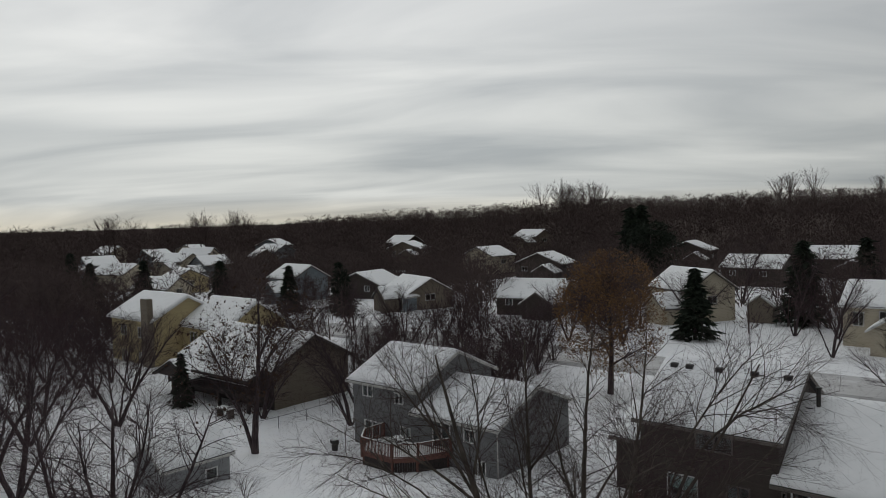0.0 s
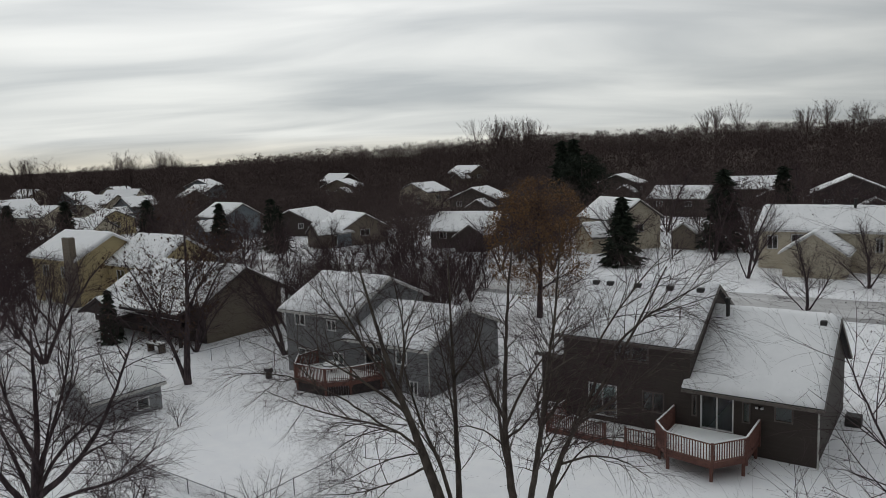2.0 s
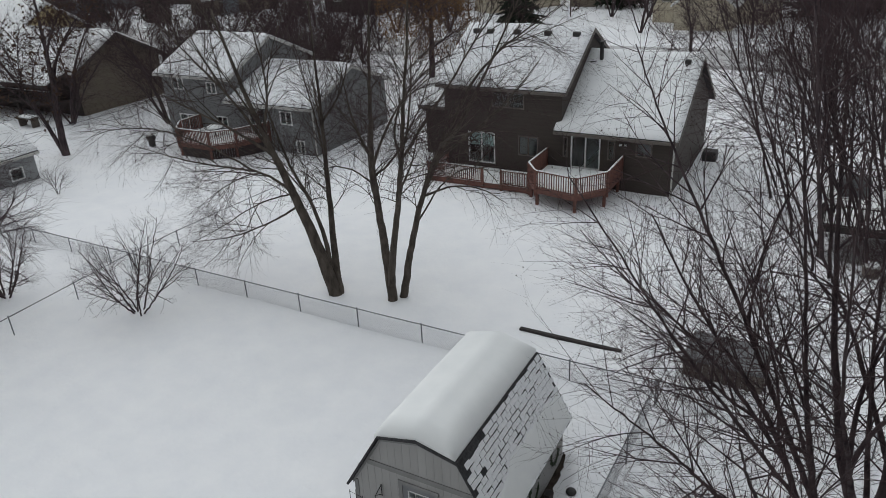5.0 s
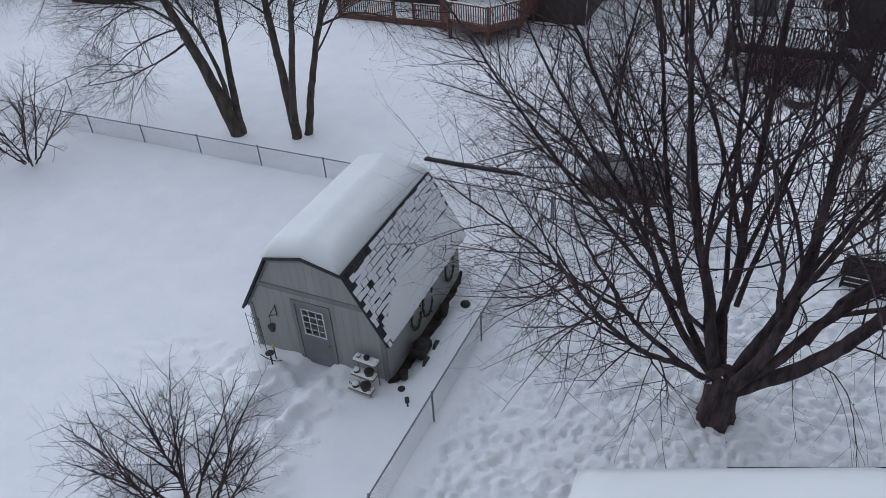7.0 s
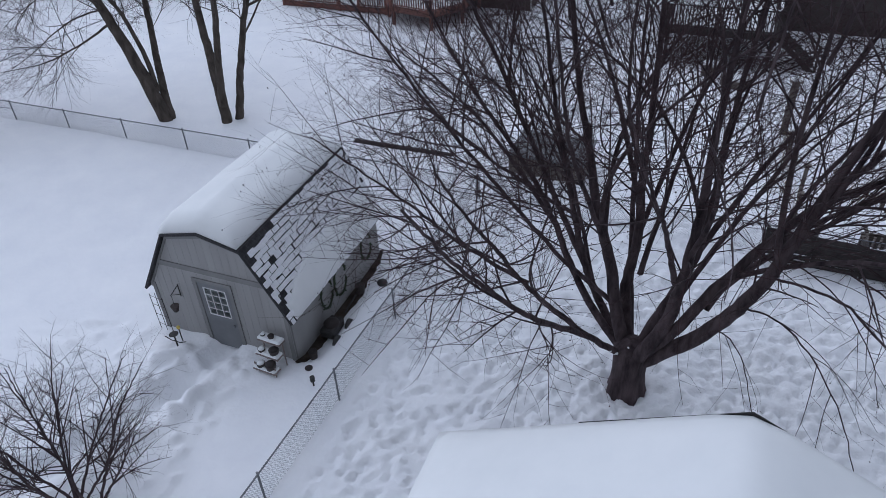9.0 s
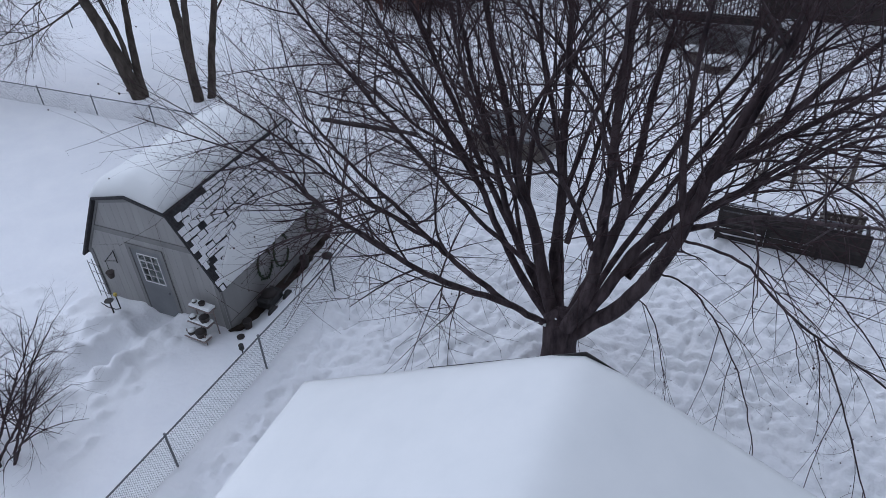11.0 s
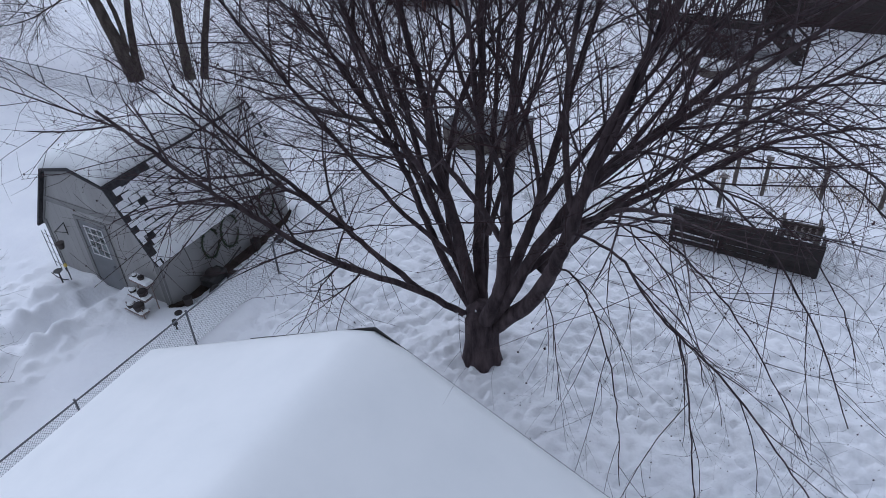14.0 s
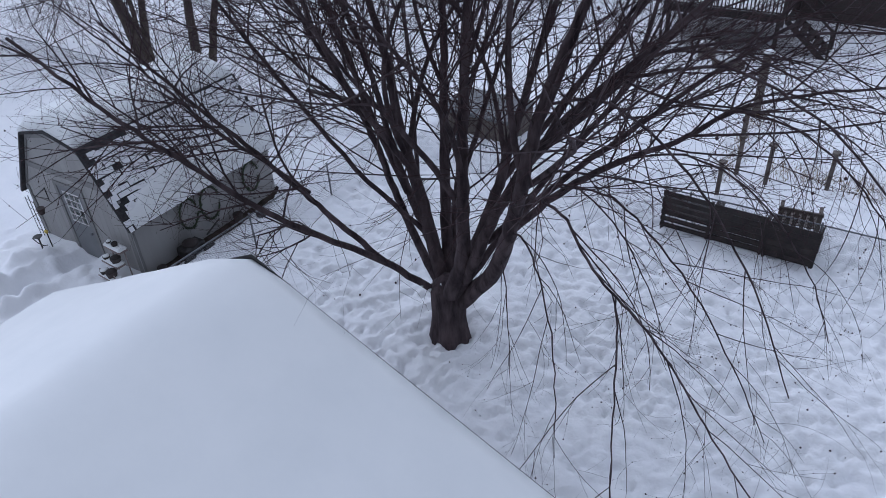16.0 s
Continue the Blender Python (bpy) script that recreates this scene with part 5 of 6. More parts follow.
def barn_shed():
    s = thing("barn_shed", "grey wooden gambrel shed with thick snow on its black shingle roof", "shed")
    c = (SK0 + SK1) / 2
    # front: vertical grooved boards round the door opening
    dx0, dx1, dz = -9.36, -8.52, 1.72
    front = thing("front_wall", "", "")
    for k in list(front.keys()):
        del front[k]
    front.parent = s
    xs = [SX0]
    while xs[-1] < SX1 - 0.05:
        xs.append(min(SX1, xs[-1] + 0.2))
    for a, b in zip(xs, xs[1:]):
        a2, b2 = a + 0.0022, b - 0.0022
        z0 = -0.3
        lo, hi = max(a2, dx0 - 0.1), min(b2, dx1 + 0.1)
        if lo < hi and hi - lo > 0.05:
            z0 = dz + 0.06
            if a2 < dx0 - 0.1 - 0.02:
                bm = B(); box(bm, a2, dx0 - 0.1, SY0, SY0 + 0.03, -0.3, z0); part("board", bm, SHED_PAINT, front)
            if b2 > dx1 + 0.1 + 0.02:
                bm = B(); box(bm, dx1 + 0.1, b2, SY0, SY0 + 0.03, -0.3, z0); part("board", bm, SHED_PAINT, front)
        bm = B()
        poly = [(a2, z0), (b2, z0), (b2, gambrel_top(b2)), (a2, gambrel_top(a2))]
        if a2 < c < b2:
            poly.insert(3, (c, gambrel_top(c)))
        prism(bm, poly, "y", SY0, SY0 + 0.03)
        part("board", bm, SHED_PAINT, front)
    bm = B()
    box(bm, SX0 + 0.01, dx0 - 0.1, SY0 + 0.031, SY0 + 0.09, -0.3, 1.4)
    box(bm, dx1 + 0.1, SX1 - 0.01, SY0 + 0.031, SY0 + 0.09, -0.3, 1.4)
    prism(bm, [(SX0 + 0.1, 1.78), (SX1 - 0.1, 1.78), (SK1 - 0.05, SKNEE - 0.03), (c, SAPEX - 0.04), (SK0 + 0.05, SKNEE - 0.03)], "y", SY0 + 0.031, SY0 + 0.09)
    part("lining", bm, SHED_TRIM, front)
    for name, x0, x1, z0, z1 in (("band_board", SX0 + 0.42, SX1 - 0.42, 1.98, 2.12), ("corner_board", SX0 - 0.01, SX0 + 0.09, -0.3, SEAVE - 0.05), ("corner_board", SX1 - 0.09, SX1 + 0.01, -0.3, SEAVE - 0.05)):
        bm = B(); box(bm, x0, x1, SY0 - 0.022, SY0 - 0.002, z0, z1); part(name, bm, SHED_TRIM, s)
    # gable trim below the roof edge
    out = [(SX0 - 0.05, SEAVE - 0.1), (SK0, SKNEE), (c, SAPEX), (SK1, SKNEE), (SX1 + 0.05, SEAVE - 0.1)]
    for (a, za), (b, zb) in zip(out, out[1:]):
        bm = B(); prism(bm, [(a, za - 0.1), (b, zb - 0.1), (b, zb), (a, za)], "y", SY0 - 0.024, SY0 - 0.003); part("gable_trim", bm, SHED_TRIM, s)
    # door with its nine-pane window
    d = part("door", box(B(), dx0, dx1, SY0 - 0.012, SY0 + 0.03, -0.15, 0.80), SHED_DOOR, s, "grey door with a nine-pane window")
    d.data.materials[0] = SHED_DOOR
    wx0, wx1, wz0, wz1 = dx0 + 0.14, dx1 - 0.10, 0.80, 1.60
    bm = B()
    box(bm, dx0, wx0, SY0 - 0.012, SY0 + 0.03, wz0, dz); box(bm, wx1, dx1, SY0 - 0.012, SY0 + 0.03, wz0, dz); box(bm, wx0, wx1, SY0 - 0.012, SY0 + 0.03, wz1, dz)
    part("door_rail", bm, SHED_DOOR, d)
    f = 0.026
    for k in range(4):
        x = wx0 + (wx1 - wx0) * k / 3
        w = f if k in (0, 3) else 0.007
        part("window_bar", box(B(), max(wx0, x - w), min(wx1, x + w), SY0 - 0.022, SY0 + 0.01, wz0, wz1), WHITE, d, "white window bar")
    for k in range(5):
        z = wz0 + (wz1 - wz0) * k / 4
        w = f if k in (0, 4) else 0.007
        part("window_bar", box(B(), wx0, wx1, SY0 - 0.0215, SY0 + 0.0095, max(wz0, z - w), min(wz1, z + w)), WHITE, d, "white window bar")
    for i in range(3):
        for j in range(4):
            bm = B()
            box(bm, wx0 + (wx1 - wx0) * i / 3 + 0.004, wx0 + (wx1 - wx0) * (i + 1) / 3 - 0.004, SY0 - 0.004, SY0 + 0.002, wz0 + (wz1 - wz0) * j / 4 + 0.004, wz0 + (wz1 - wz0) * (j + 1) / 4 - 0.004)
            part("pane", bm, GLASS, d)
    bm = B(); ball(bm, (dx1 - 0.06, SY0 - 0.06, 0.62), 0.035); part("door_knob", bm, GALV, d)
    for name, x0, x1, z0, z1 in (("door_trim", dx0 - 0.1, dx0 - 0.004, -0.15, dz + 0.1), ("door_trim", dx1 + 0.004, dx1 + 0.1, -0.15, dz + 0.1), ("door_trim", dx0 - 0.004, dx1 + 0.004, dz + 0.004, dz + 0.1)):
        bm = B(); box(bm, x0, x1, SY0 - 0.03, SY0 - 0.002, z0, z1); part(name, bm, SHED_TRIM, s)
    # side and back walls
    for x in (SX0, SX1 - 0.05):
        bm = B(); box(bm, x, x + 0.05, SY0 + 0.092, SY1 - 0.05, -0.35, SEAVE); part("side_wall", bm, SHED_PAINT, s)
    bm = B(); prism(bm, [(SX0, -0.35), (SX1, -0.35), (SX1, SEAVE), (SK1, SKNEE - 0.02), (c, SAPEX - 0.02), (SK0, SKNEE - 0.02), (SX0, SEAVE)], "y", SY1 - 0.05, SY1); part("back_wall", bm, SHED_PAINT, s)
    bm = B(); box(bm, SX0 + 0.05, SX1 - 0.05, SY0 + 0.1, SY1 - 0.06, -0.3, -0.22); part("shed_floor", bm, DARK_WOOD, s)
    # roof decks
    y0, y1, o, tk = SY0 - 0.12, SY1 + 0.12, 0.14, 0.05
    sl = (SKNEE - SEAVE) / (SK0 - SX0)
    ze = SEAVE - o * sl
    roof = part("roof", prism(B(), [(SX0 - o, ze), (SK0 - 0.02, SKNEE + 0.02), (c, SAPEX + 0.03), (SK1 + 0.02, SKNEE + 0.02), (SX1 + o, ze), (SX1 + o + 0.05, ze + 0.03), (SK1 + 0.03, SKNEE + 0.08), (c, SAPEX + 0.1), (SK0 - 0.03, SKNEE + 0.08), (SX0 - o - 0.05, ze + 0.03)], "y", y0, y1), SHINGLE, s, "black shingle roof")
    # shingle tabs on the steep side that faces the fence
    rng = random.Random(4)
    foot, head = Vector((SX1 + o + 0.06, 0, ze + 0.02)), Vector((SK1 + 0.035, 0, SKNEE + 0.075))
    along = head - foot
    rows, wid = 14, 0.235
    tilt = math.degrees(math.atan2(along.z, -along.x))
    bm = B(); box(bm, -0.012, 0.010, -wid / 2 + 0.006, wid / 2 - 0.006, 0, along.length / rows + 0.01)
    tab = bpy.data.meshes.new("shingle"); bm.to_mesh(tab); bm.free(); tab.materials.append(SHINGLE)
    bm = B(); box(bm, 0.0, 0.022, -wid / 2 + 0.003, wid / 2 - 0.003, -0.006, along.length / rows - 0.004, 0.008)
    fleck = bpy.data.meshes.new("snow_fleck"); bm.to_mesh(fleck); bm.free(); fleck.materials.append(SNOW_THIN)
    ncol = int((y1 - y0) / wid) + 1
    for r in range(rows):
        p = foot + along * (r / rows)
        for k in range(ncol + 1):
            y = y0 + (k + 0.5 * (r % 2)) * wid + 0.01
            cut = 1.0
            if abs(y - y0) < 0.1:
                y, cut = y0 + 0.078, 0.5
            if y0 + 0.05 < y < y1 - 0.1:
                m = pose(p.x, y, p.z, 0, -(90 - tilt), 0) @ Matrix.Diagonal((1, cut, 1, 1))
                shared("shingle", tab, roof, m)
                # dusting of snow on most tabs, none along the bare edges
                bare = 1 if y < y0 + 1.2 else 0
                ragged = y0 + 0.04 + 0.12 * rng.random()
                if r < rows - bare and y > ragged and rng.random() < (0.985 if y > y0 + 0.7 else 0.94):
                    wide, tall = rng.uniform(0.90, 1.05), rng.choice((0.74, 0.8, 0.86, 0.9, 0.95, 0.99))
                    shared("snow_fleck", fleck, roof, m @ Matrix.Translation((0.010 + rng.uniform(0, 0.004), rng.uniform(-0.02, 0.02), rng.uniform(0.0, 0.02))) @ Matrix.Diagonal((1, wide, tall, 1)))
    # thicker snow low on that slope, with a ragged upper edge
    bm = B()
    nrm = Vector((along.z, 0, -along.x)).normalized()
    m, n = 40, 10
    grid = []
    for i in range(m + 1):
        y = y0 + 0.15 + (y1 - y0 - 0.17) * i / m
        reach = 0.26 + 0.26 * smooth((i / m - 0.02) / 0.35) * (1 - 0.15 * i / m) + 0.07 * noise.noise((y * 2.1, 3.0, 0)) + 0.05 * noise.noise((y * 6, 1.0, 0))
        row = []
        for j in range(n + 1):
            t = reach * j / n
            h = 0.03 + 0.03 * (1 - (2 * j / n - 1) ** 4) * min(1, min(i, m - i) / 2.0) + 0.012 * noise.noise((y * 4, t * 8, 0))
            row.append(bm.verts.new(foot + along * t + Vector((0, y, 0)) + nrm * (0.0 if j in (0, n) or i in (0, m) else h)))
        grid.append(row)
    for i in range(m):
        for j in range(n):
            bm.faces.new((grid[i][j], grid[i + 1][j], grid[i + 1][j + 1], grid[i][j + 1]))
    part("roof_snow", bm, SNOW_ROOF, s, "smooth snow lying low on the steep slope", flat=False)
    # deep snow on the upper roof and thin on the far steep side
    cap = snow_cap([(SK0 - 0.10, SKNEE - 0.02), (SK0 + 0.1, SKNEE + 0.1), (c, SAPEX + 0.1), (SK1 - 0.02, SKNEE + 0.09)], y1 - y0 - 0.06, 0.34, 3.3, 0.14, 0.12, 0.34)
    bmesh.ops.translate(cap, vec=(0, y0 + 0.03, 0), verts=cap.verts)
    part("roof_snow", cap, SNOW_ROOF, s, "deep rounded snow on the upper roof", flat=False)
    # ornaments on the front: hanging basket, bracket, trellis
    o1 = thing("wall_bracket", "black iron bracket with a hanging pot on the shed wall", "bracket", (-9.95, SY0 - 0.02, 1.28))
    bm = B(); rod(bm, (0, 0, -0.15), (0, 0, 0.2), 0.012); rod(bm, (0, 0, 0.18), (0.02, -0.3, 0.1), 0.01); rod(bm, (0, 0, -0.1), (0.02, -0.25, 0.09), 0.008); part("bracket", bm, IRON, o1)
    bm = B(); rod(bm, (0.02, -0.28, 0.1), (0.02, -0.28, -0.2), 0.006); part("chain", bm, IRON, o1)
    bm = B(); rod(bm, (0.02, -0.28, -0.36), (0.02, -0.28, -0.2), 0.06, 10, 0.1); part("pot", bm, TERRACOTTA, o1)
    tr = thing("trellis", "thin dark metal garden trellis beside the shed corner", "trellis", (-10.62, SY0 - 0.14, -0.1), 84)
    for k in range(3):
        bm = B(); rod(bm, (0, -0.2 + 0.2 * k, -0.1), (0, -0.2 + 0.2 * k, 1.15 + 0.1 * (k == 1)), 0.008); part("upright", bm, IRON, tr)
    for z in (0.25, 0.55, 0.85, 1.1):
        bm = B(); rod(bm, (0, -0.21, z), (0, 0.21, z), 0.006); part("crossbar", bm, IRON, tr)
    gb = thing("bird_bath", "small dark iron bowl on a stand in the snow", "bird bath", (-9.9, SY0 - 0.62, 0.08))
    bm = B(); rod(bm, (0, 0, -0.2), (0, 0, 0.35), 0.02); part("stand", bm, IRON, gb)
    bm = B(); rod(bm, (0, 0, 0.35), (0, 0, 0.41), 0.04, 12, 0.11); part("bowl", bm, IRON, gb)
    bm = B()
    rod(bm, (-0.3, 0, 0.26), (-0.12, 0, 0.18), 0.012); rod(bm, (-0.12, 0, 0.18), (0.12, 0, 0.18), 0.012); rod(bm, (0.12, 0, 0.18), (0.3, 0, 0.26), 0.012)
    part("scroll", bm, IRON, gb)
    yg = thing("garden_stake", "small yellow and black stake ornament", "ornament", (-10.0, SY0 - 0.35, 0.15))
    bm = B(); rod(bm, (0, 0, -0.2), (0, 0, 0.25), 0.015); part("stake", bm, IRON, yg)
    bm = B(); ball(bm, (0, 0, 0.28), 0.045, 1.2); part("ornament", bm, YELLOW_PAINT, yg, flat=False)
    # tiered plant stand
    st = thing("plant_stand", "three-tier plant stand with pots under snow", "plant stand", (-7.5, SY0 - 0.36, -0.08), -4)
    bm = B(); rod(bm, (0, -0.05, -0.12), (0, -0.05, 0.06), 0.33, 20, 0.36); part("base_tub", bm, IRON, st, "dark round tub under the stand")
    for x in (-0.27, 0.27):
        for y, zt in ((-0.24, 0.35), (0.16, 0.86)):
            bm = B(); rod(bm, (x, y, -0.1), (x, y, zt), 0.015); part("leg", bm, PINK_PAINT, st)
    for y, z in ((-0.2, 0.18), (-0.02, 0.46), (0.13, 0.76)):
        bm = B(); box(bm, -0.3, 0.3, y - 0.11, y + 0.11, z, z + 0.025); part("shelf", bm, PINK_PAINT, st)
        bm = B(); box(bm, -0.31, 0.31, y - 0.12, y + 0.12, z + 0.028, z + 0.11, 0.04); part("shelf_snow", bm, SNOW_ROOF, st)
    for x, y, z, r in ((-0.17, -0.04, 0.53, 0.085), (0.15, -0.03, 0.53, 0.12), (0.13, -0.22, 0.25, 0.13), (-0.13, -0.22, 0.25, 0.10), (0.04, 0.12, 0.86, 0.075), (-0.18, 0.13, 0.86, 0.06)):
        q = thing("flower_pot", "clay flower pot with withered stems on a stand", "pot", (-7.5 + x, SY0 - 0.36 + y, z - 0.12))
        bm = B(); rod(bm, (0, 0, 0), (0, 0, r * 1.5), r * 0.7, 12, r); part("pot", bm, TERRACOTTA, q)
        bm = B(); ball(bm, (0, 0, r * 1.5), r * 0.9, 0.5); part("pot_filling", bm, DARK_WOOD if x > 0 else SNOW_ROOF, q, flat=False)
    # things along the side wall
    for k, (y, z, r) in enumerate(((0.1, 0.75, 0.32), (0.75, 0.7, 0.36), (2.15, 0.72, 0.33))):
        w = thing("wreath", "faded evergreen garland loop hanging on the shed wall", "wreath", (SX1 + 0.04, y, z))
        t = Tubes()
        pts = [Vector((0.03, r * 0.8 * math.cos(a), r * 1.2 * math.sin(a))) for a in np.linspace(0.3, 6.0, 18)]
        t.tube(pts, [0.022] * len(pts), 7)
        rr = random.Random(k)
        for p in pts:
            for _ in range(14):
                t.leaf(p + Vector((rr.gauss(0, 0.022), rr.gauss(0, 0.03), rr.gauss(0, 0.03))), 0.028, rr)
        t.make("garland", GREEN, w, smoothed=False)
    # dark uneven ribbon laid over the snow at the foot of the side wall
    ribbon = B()
    strip = []
    for i in range(45):
        y = SY0 - 0.1 + 4.5 * i / 44
        wdt = 0.06 + 0.22 * math.sin(math.pi * (i + 1) / 47) + 0.16 * noise.noise((y * 1.3, 2.0, 0)) + 0.08 * noise.noise((y * 5, 7.0, 0))
        strip.append([ribbon.verts.new((SX1 + 0.003 + wdt * j / 6, y, ground_at(SX1 + wdt * j / 6, y) + (0.035 if j < 6 else -0.03) + 0.03 * noise.noise((y * 7, j * 1.7, 0)))) for j in range(7)])
    for a, b in zip(strip, strip[1:]):
        for j in range(6):
            ribbon.faces.new((a[j], a[j + 1], b[j + 1], b[j]))
    tagged(part("garden_bed", ribbon, DARK_STRIP, None, flat=False), "dark uneven strip along the shed wall", "soil", kind="structure")
    cart = thing("garden_cart", "dark rusty garden cart full of leaves beside the shed", "cart", (SX1 + 0.3, -0.25, -0.2))
    bm = B(); box(bm, -0.18, 0.18, -0.3, 0.3, 0.15, 0.4, 0.04); part("tub", bm, IRON, cart)
    for y in (-0.3, 0.3):
        bm = B(); rod(bm, (0.24, y, 0.15), (0.3, y, 0.15), 0.17, 14); part("wheel", bm, IRON, cart)
    bm = B(); rod(bm, (0.15, 0.4, 0.45), (0.3, 0.75, 0.75), 0.02); part("cart_handle", bm, IRON, cart)
    bm = B(); ball(bm, (0, 0, 0.40), 0.2, 0.5); part("leaf_litter", bm, DARK_WOOD, cart, flat=False)
    for x, y, r in ((-6.85, -1.1, 0.11), (-6.88, 1.35, 0.13), (-6.7, -1.55, 0.09)):
        q = thing("flower_pot", "dark clay pot half buried beside the shed", "pot", (x, y, -0.16))
        bm = B(); rod(bm, (0, 0, 0), (0, 0, r * 2), r * 0.75, 12, r); part("pot", bm, TERRACOTTA, q)
        bm = B(); rod(bm, (0, 0, r * 2), (0, 0, r * 2.02), r * 0.85, 12); part("soil", bm, DARK_WOOD, q)
    bowl = thing("metal_bowl", "dark upturned bowl lying in snow by the fence", "bowl", (-6.42, 1.7, -0.06))
    bm = B(); ball(bm, (0, 0, 0.08), 0.14, 0.6); part("bowl", bm, IRON, bowl, flat=False)
    lantern = thing("garden_lantern", "small dark solar lantern stuck in the snow", "lantern", (-6.35, -1.95, 0.0))
    bm = B(); rod(bm, (0, 0, -0.15), (0, 0, 0.12), 0.02); part("stake", bm, IRON, lantern)
    bm = B(); rod(bm, (0, 0, 0.12), (0, 0, 0.24), 0.055, 10); part("lamp_head", bm, IRON, lantern)


barn_shed()


# ---------------- own garage roof below the camera ----------------
def own_house():
    zr, xr, xe, ye = 5.80, 1.65, 3.28, -5.41      # ridge height, ridge x, half span, gable edge
    k = 0.485
    h = thing("house", "house whose broad gable roof lies under deep smooth snow", "house")
    x0, x1, ze = xr - xe + 0.35, xr + xe - 0.35, zr - k * (xe - 0.35)
    y0, y1 = -20.0, ye - 0.25
    for a, b, c, d in ((x0, x1, y1 - 0.18, y1), (x0, x1, y0, y0 + 0.18), (x0, x0 + 0.18, y0 + 0.18, y1 - 0.18), (x1 - 0.18, x1, y0 + 0.18, y1 - 0.18)):
        bm = B(); box(bm, a, b, c, d, -0.4, ze)
        if d - c < 0.3:
            prism(bm, [(x0, ze), (x1, ze), (xr, ze + k * (xe - 0.35))], "y", c, d)
        part("wall", bm, TAN_SIDING, h)
    bm = B()
    prism(bm, [(xr - xe, zr - k * xe), (xr, zr), (xr + xe, zr - k * xe), (xr + xe, zr - k * xe + 0.1), (xr, zr + 0.1), (xr - xe, zr - k * xe + 0.1)], "y", y0 - 0.3, ye - 0.06)
    part("roof", bm, SHINGLE, h)
    for sgn, run in ((-1, 1.7), (1, xe)):
        bm = B()
        prism(bm, [(xr + sgn * run, zr - k * run - 0.08), (xr, zr - 0.08), (xr, zr + 0.165), (xr + sgn * run, zr - k * run + 0.165)], "y", ye + 0.002, ye + 0.014)
        part("barge_board", bm, IRON, h, "dark metal roof edge")
        bm = B()
        s0 = xr + sgn * (xe + 0.01)
        box(bm, min(s0, s0 + sgn * 0.1), max(s0, s0 + sgn * 0.1), y0, ye - 0.2, zr - k * xe - 0.02, zr - k * xe + 0.1)
        part("gutter", bm, FASCIA, h)
    cap = snow_cap([(xr - xe - 0.16, zr - k * (xe + 0.16) + 0.06), (xr - 0.35, zr + 0.1 - 0.35 * k), (xr, zr + 0.04), (xr + 0.35, zr + 0.1 - 0.35 * k), (xr + xe, zr - k * xe + 0.1)], ye + 0.0 - (y0 - 0.3), 0.26, 5.1, 0.16, 0.10, 0.42)
    bmesh.ops.translate(cap, vec=(0, y0 - 0.3, 0), verts=cap.verts)
    part("roof_snow", cap, SNOW_ROOF, h, "deep smooth blanket of roof snow", flat=False)


own_house()


# ---------------- wire fences ----------------
def fence(label, p, q, spacing, height, wires=True):
    f = thing("chain_link_fence", label, "fence")
    p, q = Vector((*p, 0)), Vector((*q, 0))
    d = q - p
    n = max(1, round(d.length / spacing))
    w = d.normalized()
    for k in range(n + 1):
        c = p + d * k / n
        g = base_height(c.x, c.y)
        bm = B(); rod(bm, (c.x, c.y, g - 0.4), (c.x, c.y, g + height - 0.01), 0.022, 8); ball(bm, (c.x, c.y, g + height), 0.029, 0.8, 1)
        part("post", bm, GALV, f)
    for k in range(n):
        a, b = p + d * k / n, p + d * (k + 1) / n
        bm = B(); rod(bm, (a.x, a.y, base_height(a.x, a.y) + height - 0.05), (b.x, b.y, base_height(b.x, b.y) + height - 0.05), 0.018, 6)
        part("top_rail", bm, GALV, f)
    if wires:
        t = Tubes()
        side = Vector((-w.y, w.x, 0)) * 0.03
        h = height - 0.06 + 0.15
        step = 0.062
        m = int(d.length / step)
        for k in range(-int(h / step), m):
            for sgn in (0, 1):
                u0, u1 = (k * step, k * step + h) if sgn == 0 else (k * step + h, k * step)
                z0, z1 = -0.15, h - 0.15
                ua, ub = u0, u1
                if min(ua, ub) < 0 or max(ua, ub) > d.length:
                    continue
                a, b = p + w * ua + side, p + w * ub + side
                t.tube([Vector((a.x, a.y, base_height(a.x, a.y) + z0)), Vector((b.x, b.y, base_height(b.x, b.y) + z1))], [0.0022, 0.0022], 3)
        tagged(t.make("wire_mesh", GALV, f, "diamond wire mesh", smoothed=False), kind="stuff")
    return f


fence("grey chain-link fence with steel posts standing in snow", (-6.08, -18.44), (-5.40, 6.04), 2.72, 0.90)
fence("grey chain-link fence with steel posts along the back line", (-5.42, 6.19), (-37.0, 6.19), 2.62, 0.78)
fence("grey chain-link fence with steel posts along the back line", (-5.37, 6.19), (14.0, 6.0), 2.7, 0.85)
fence("grey chain-link fence between two gardens", (-26.8, -8.0), (-27.6, 6.1), 2.7, 0.8, False)
fence("grey chain-link fence between two gardens", (-27.6, 6.3), (-28.5, 24.0), 2.7, 0.8, False)
fence("grey chain-link fence beside the tan house", (-52.0, 17.0), (-52.2, 34.0), 2.7, 1.0, False)


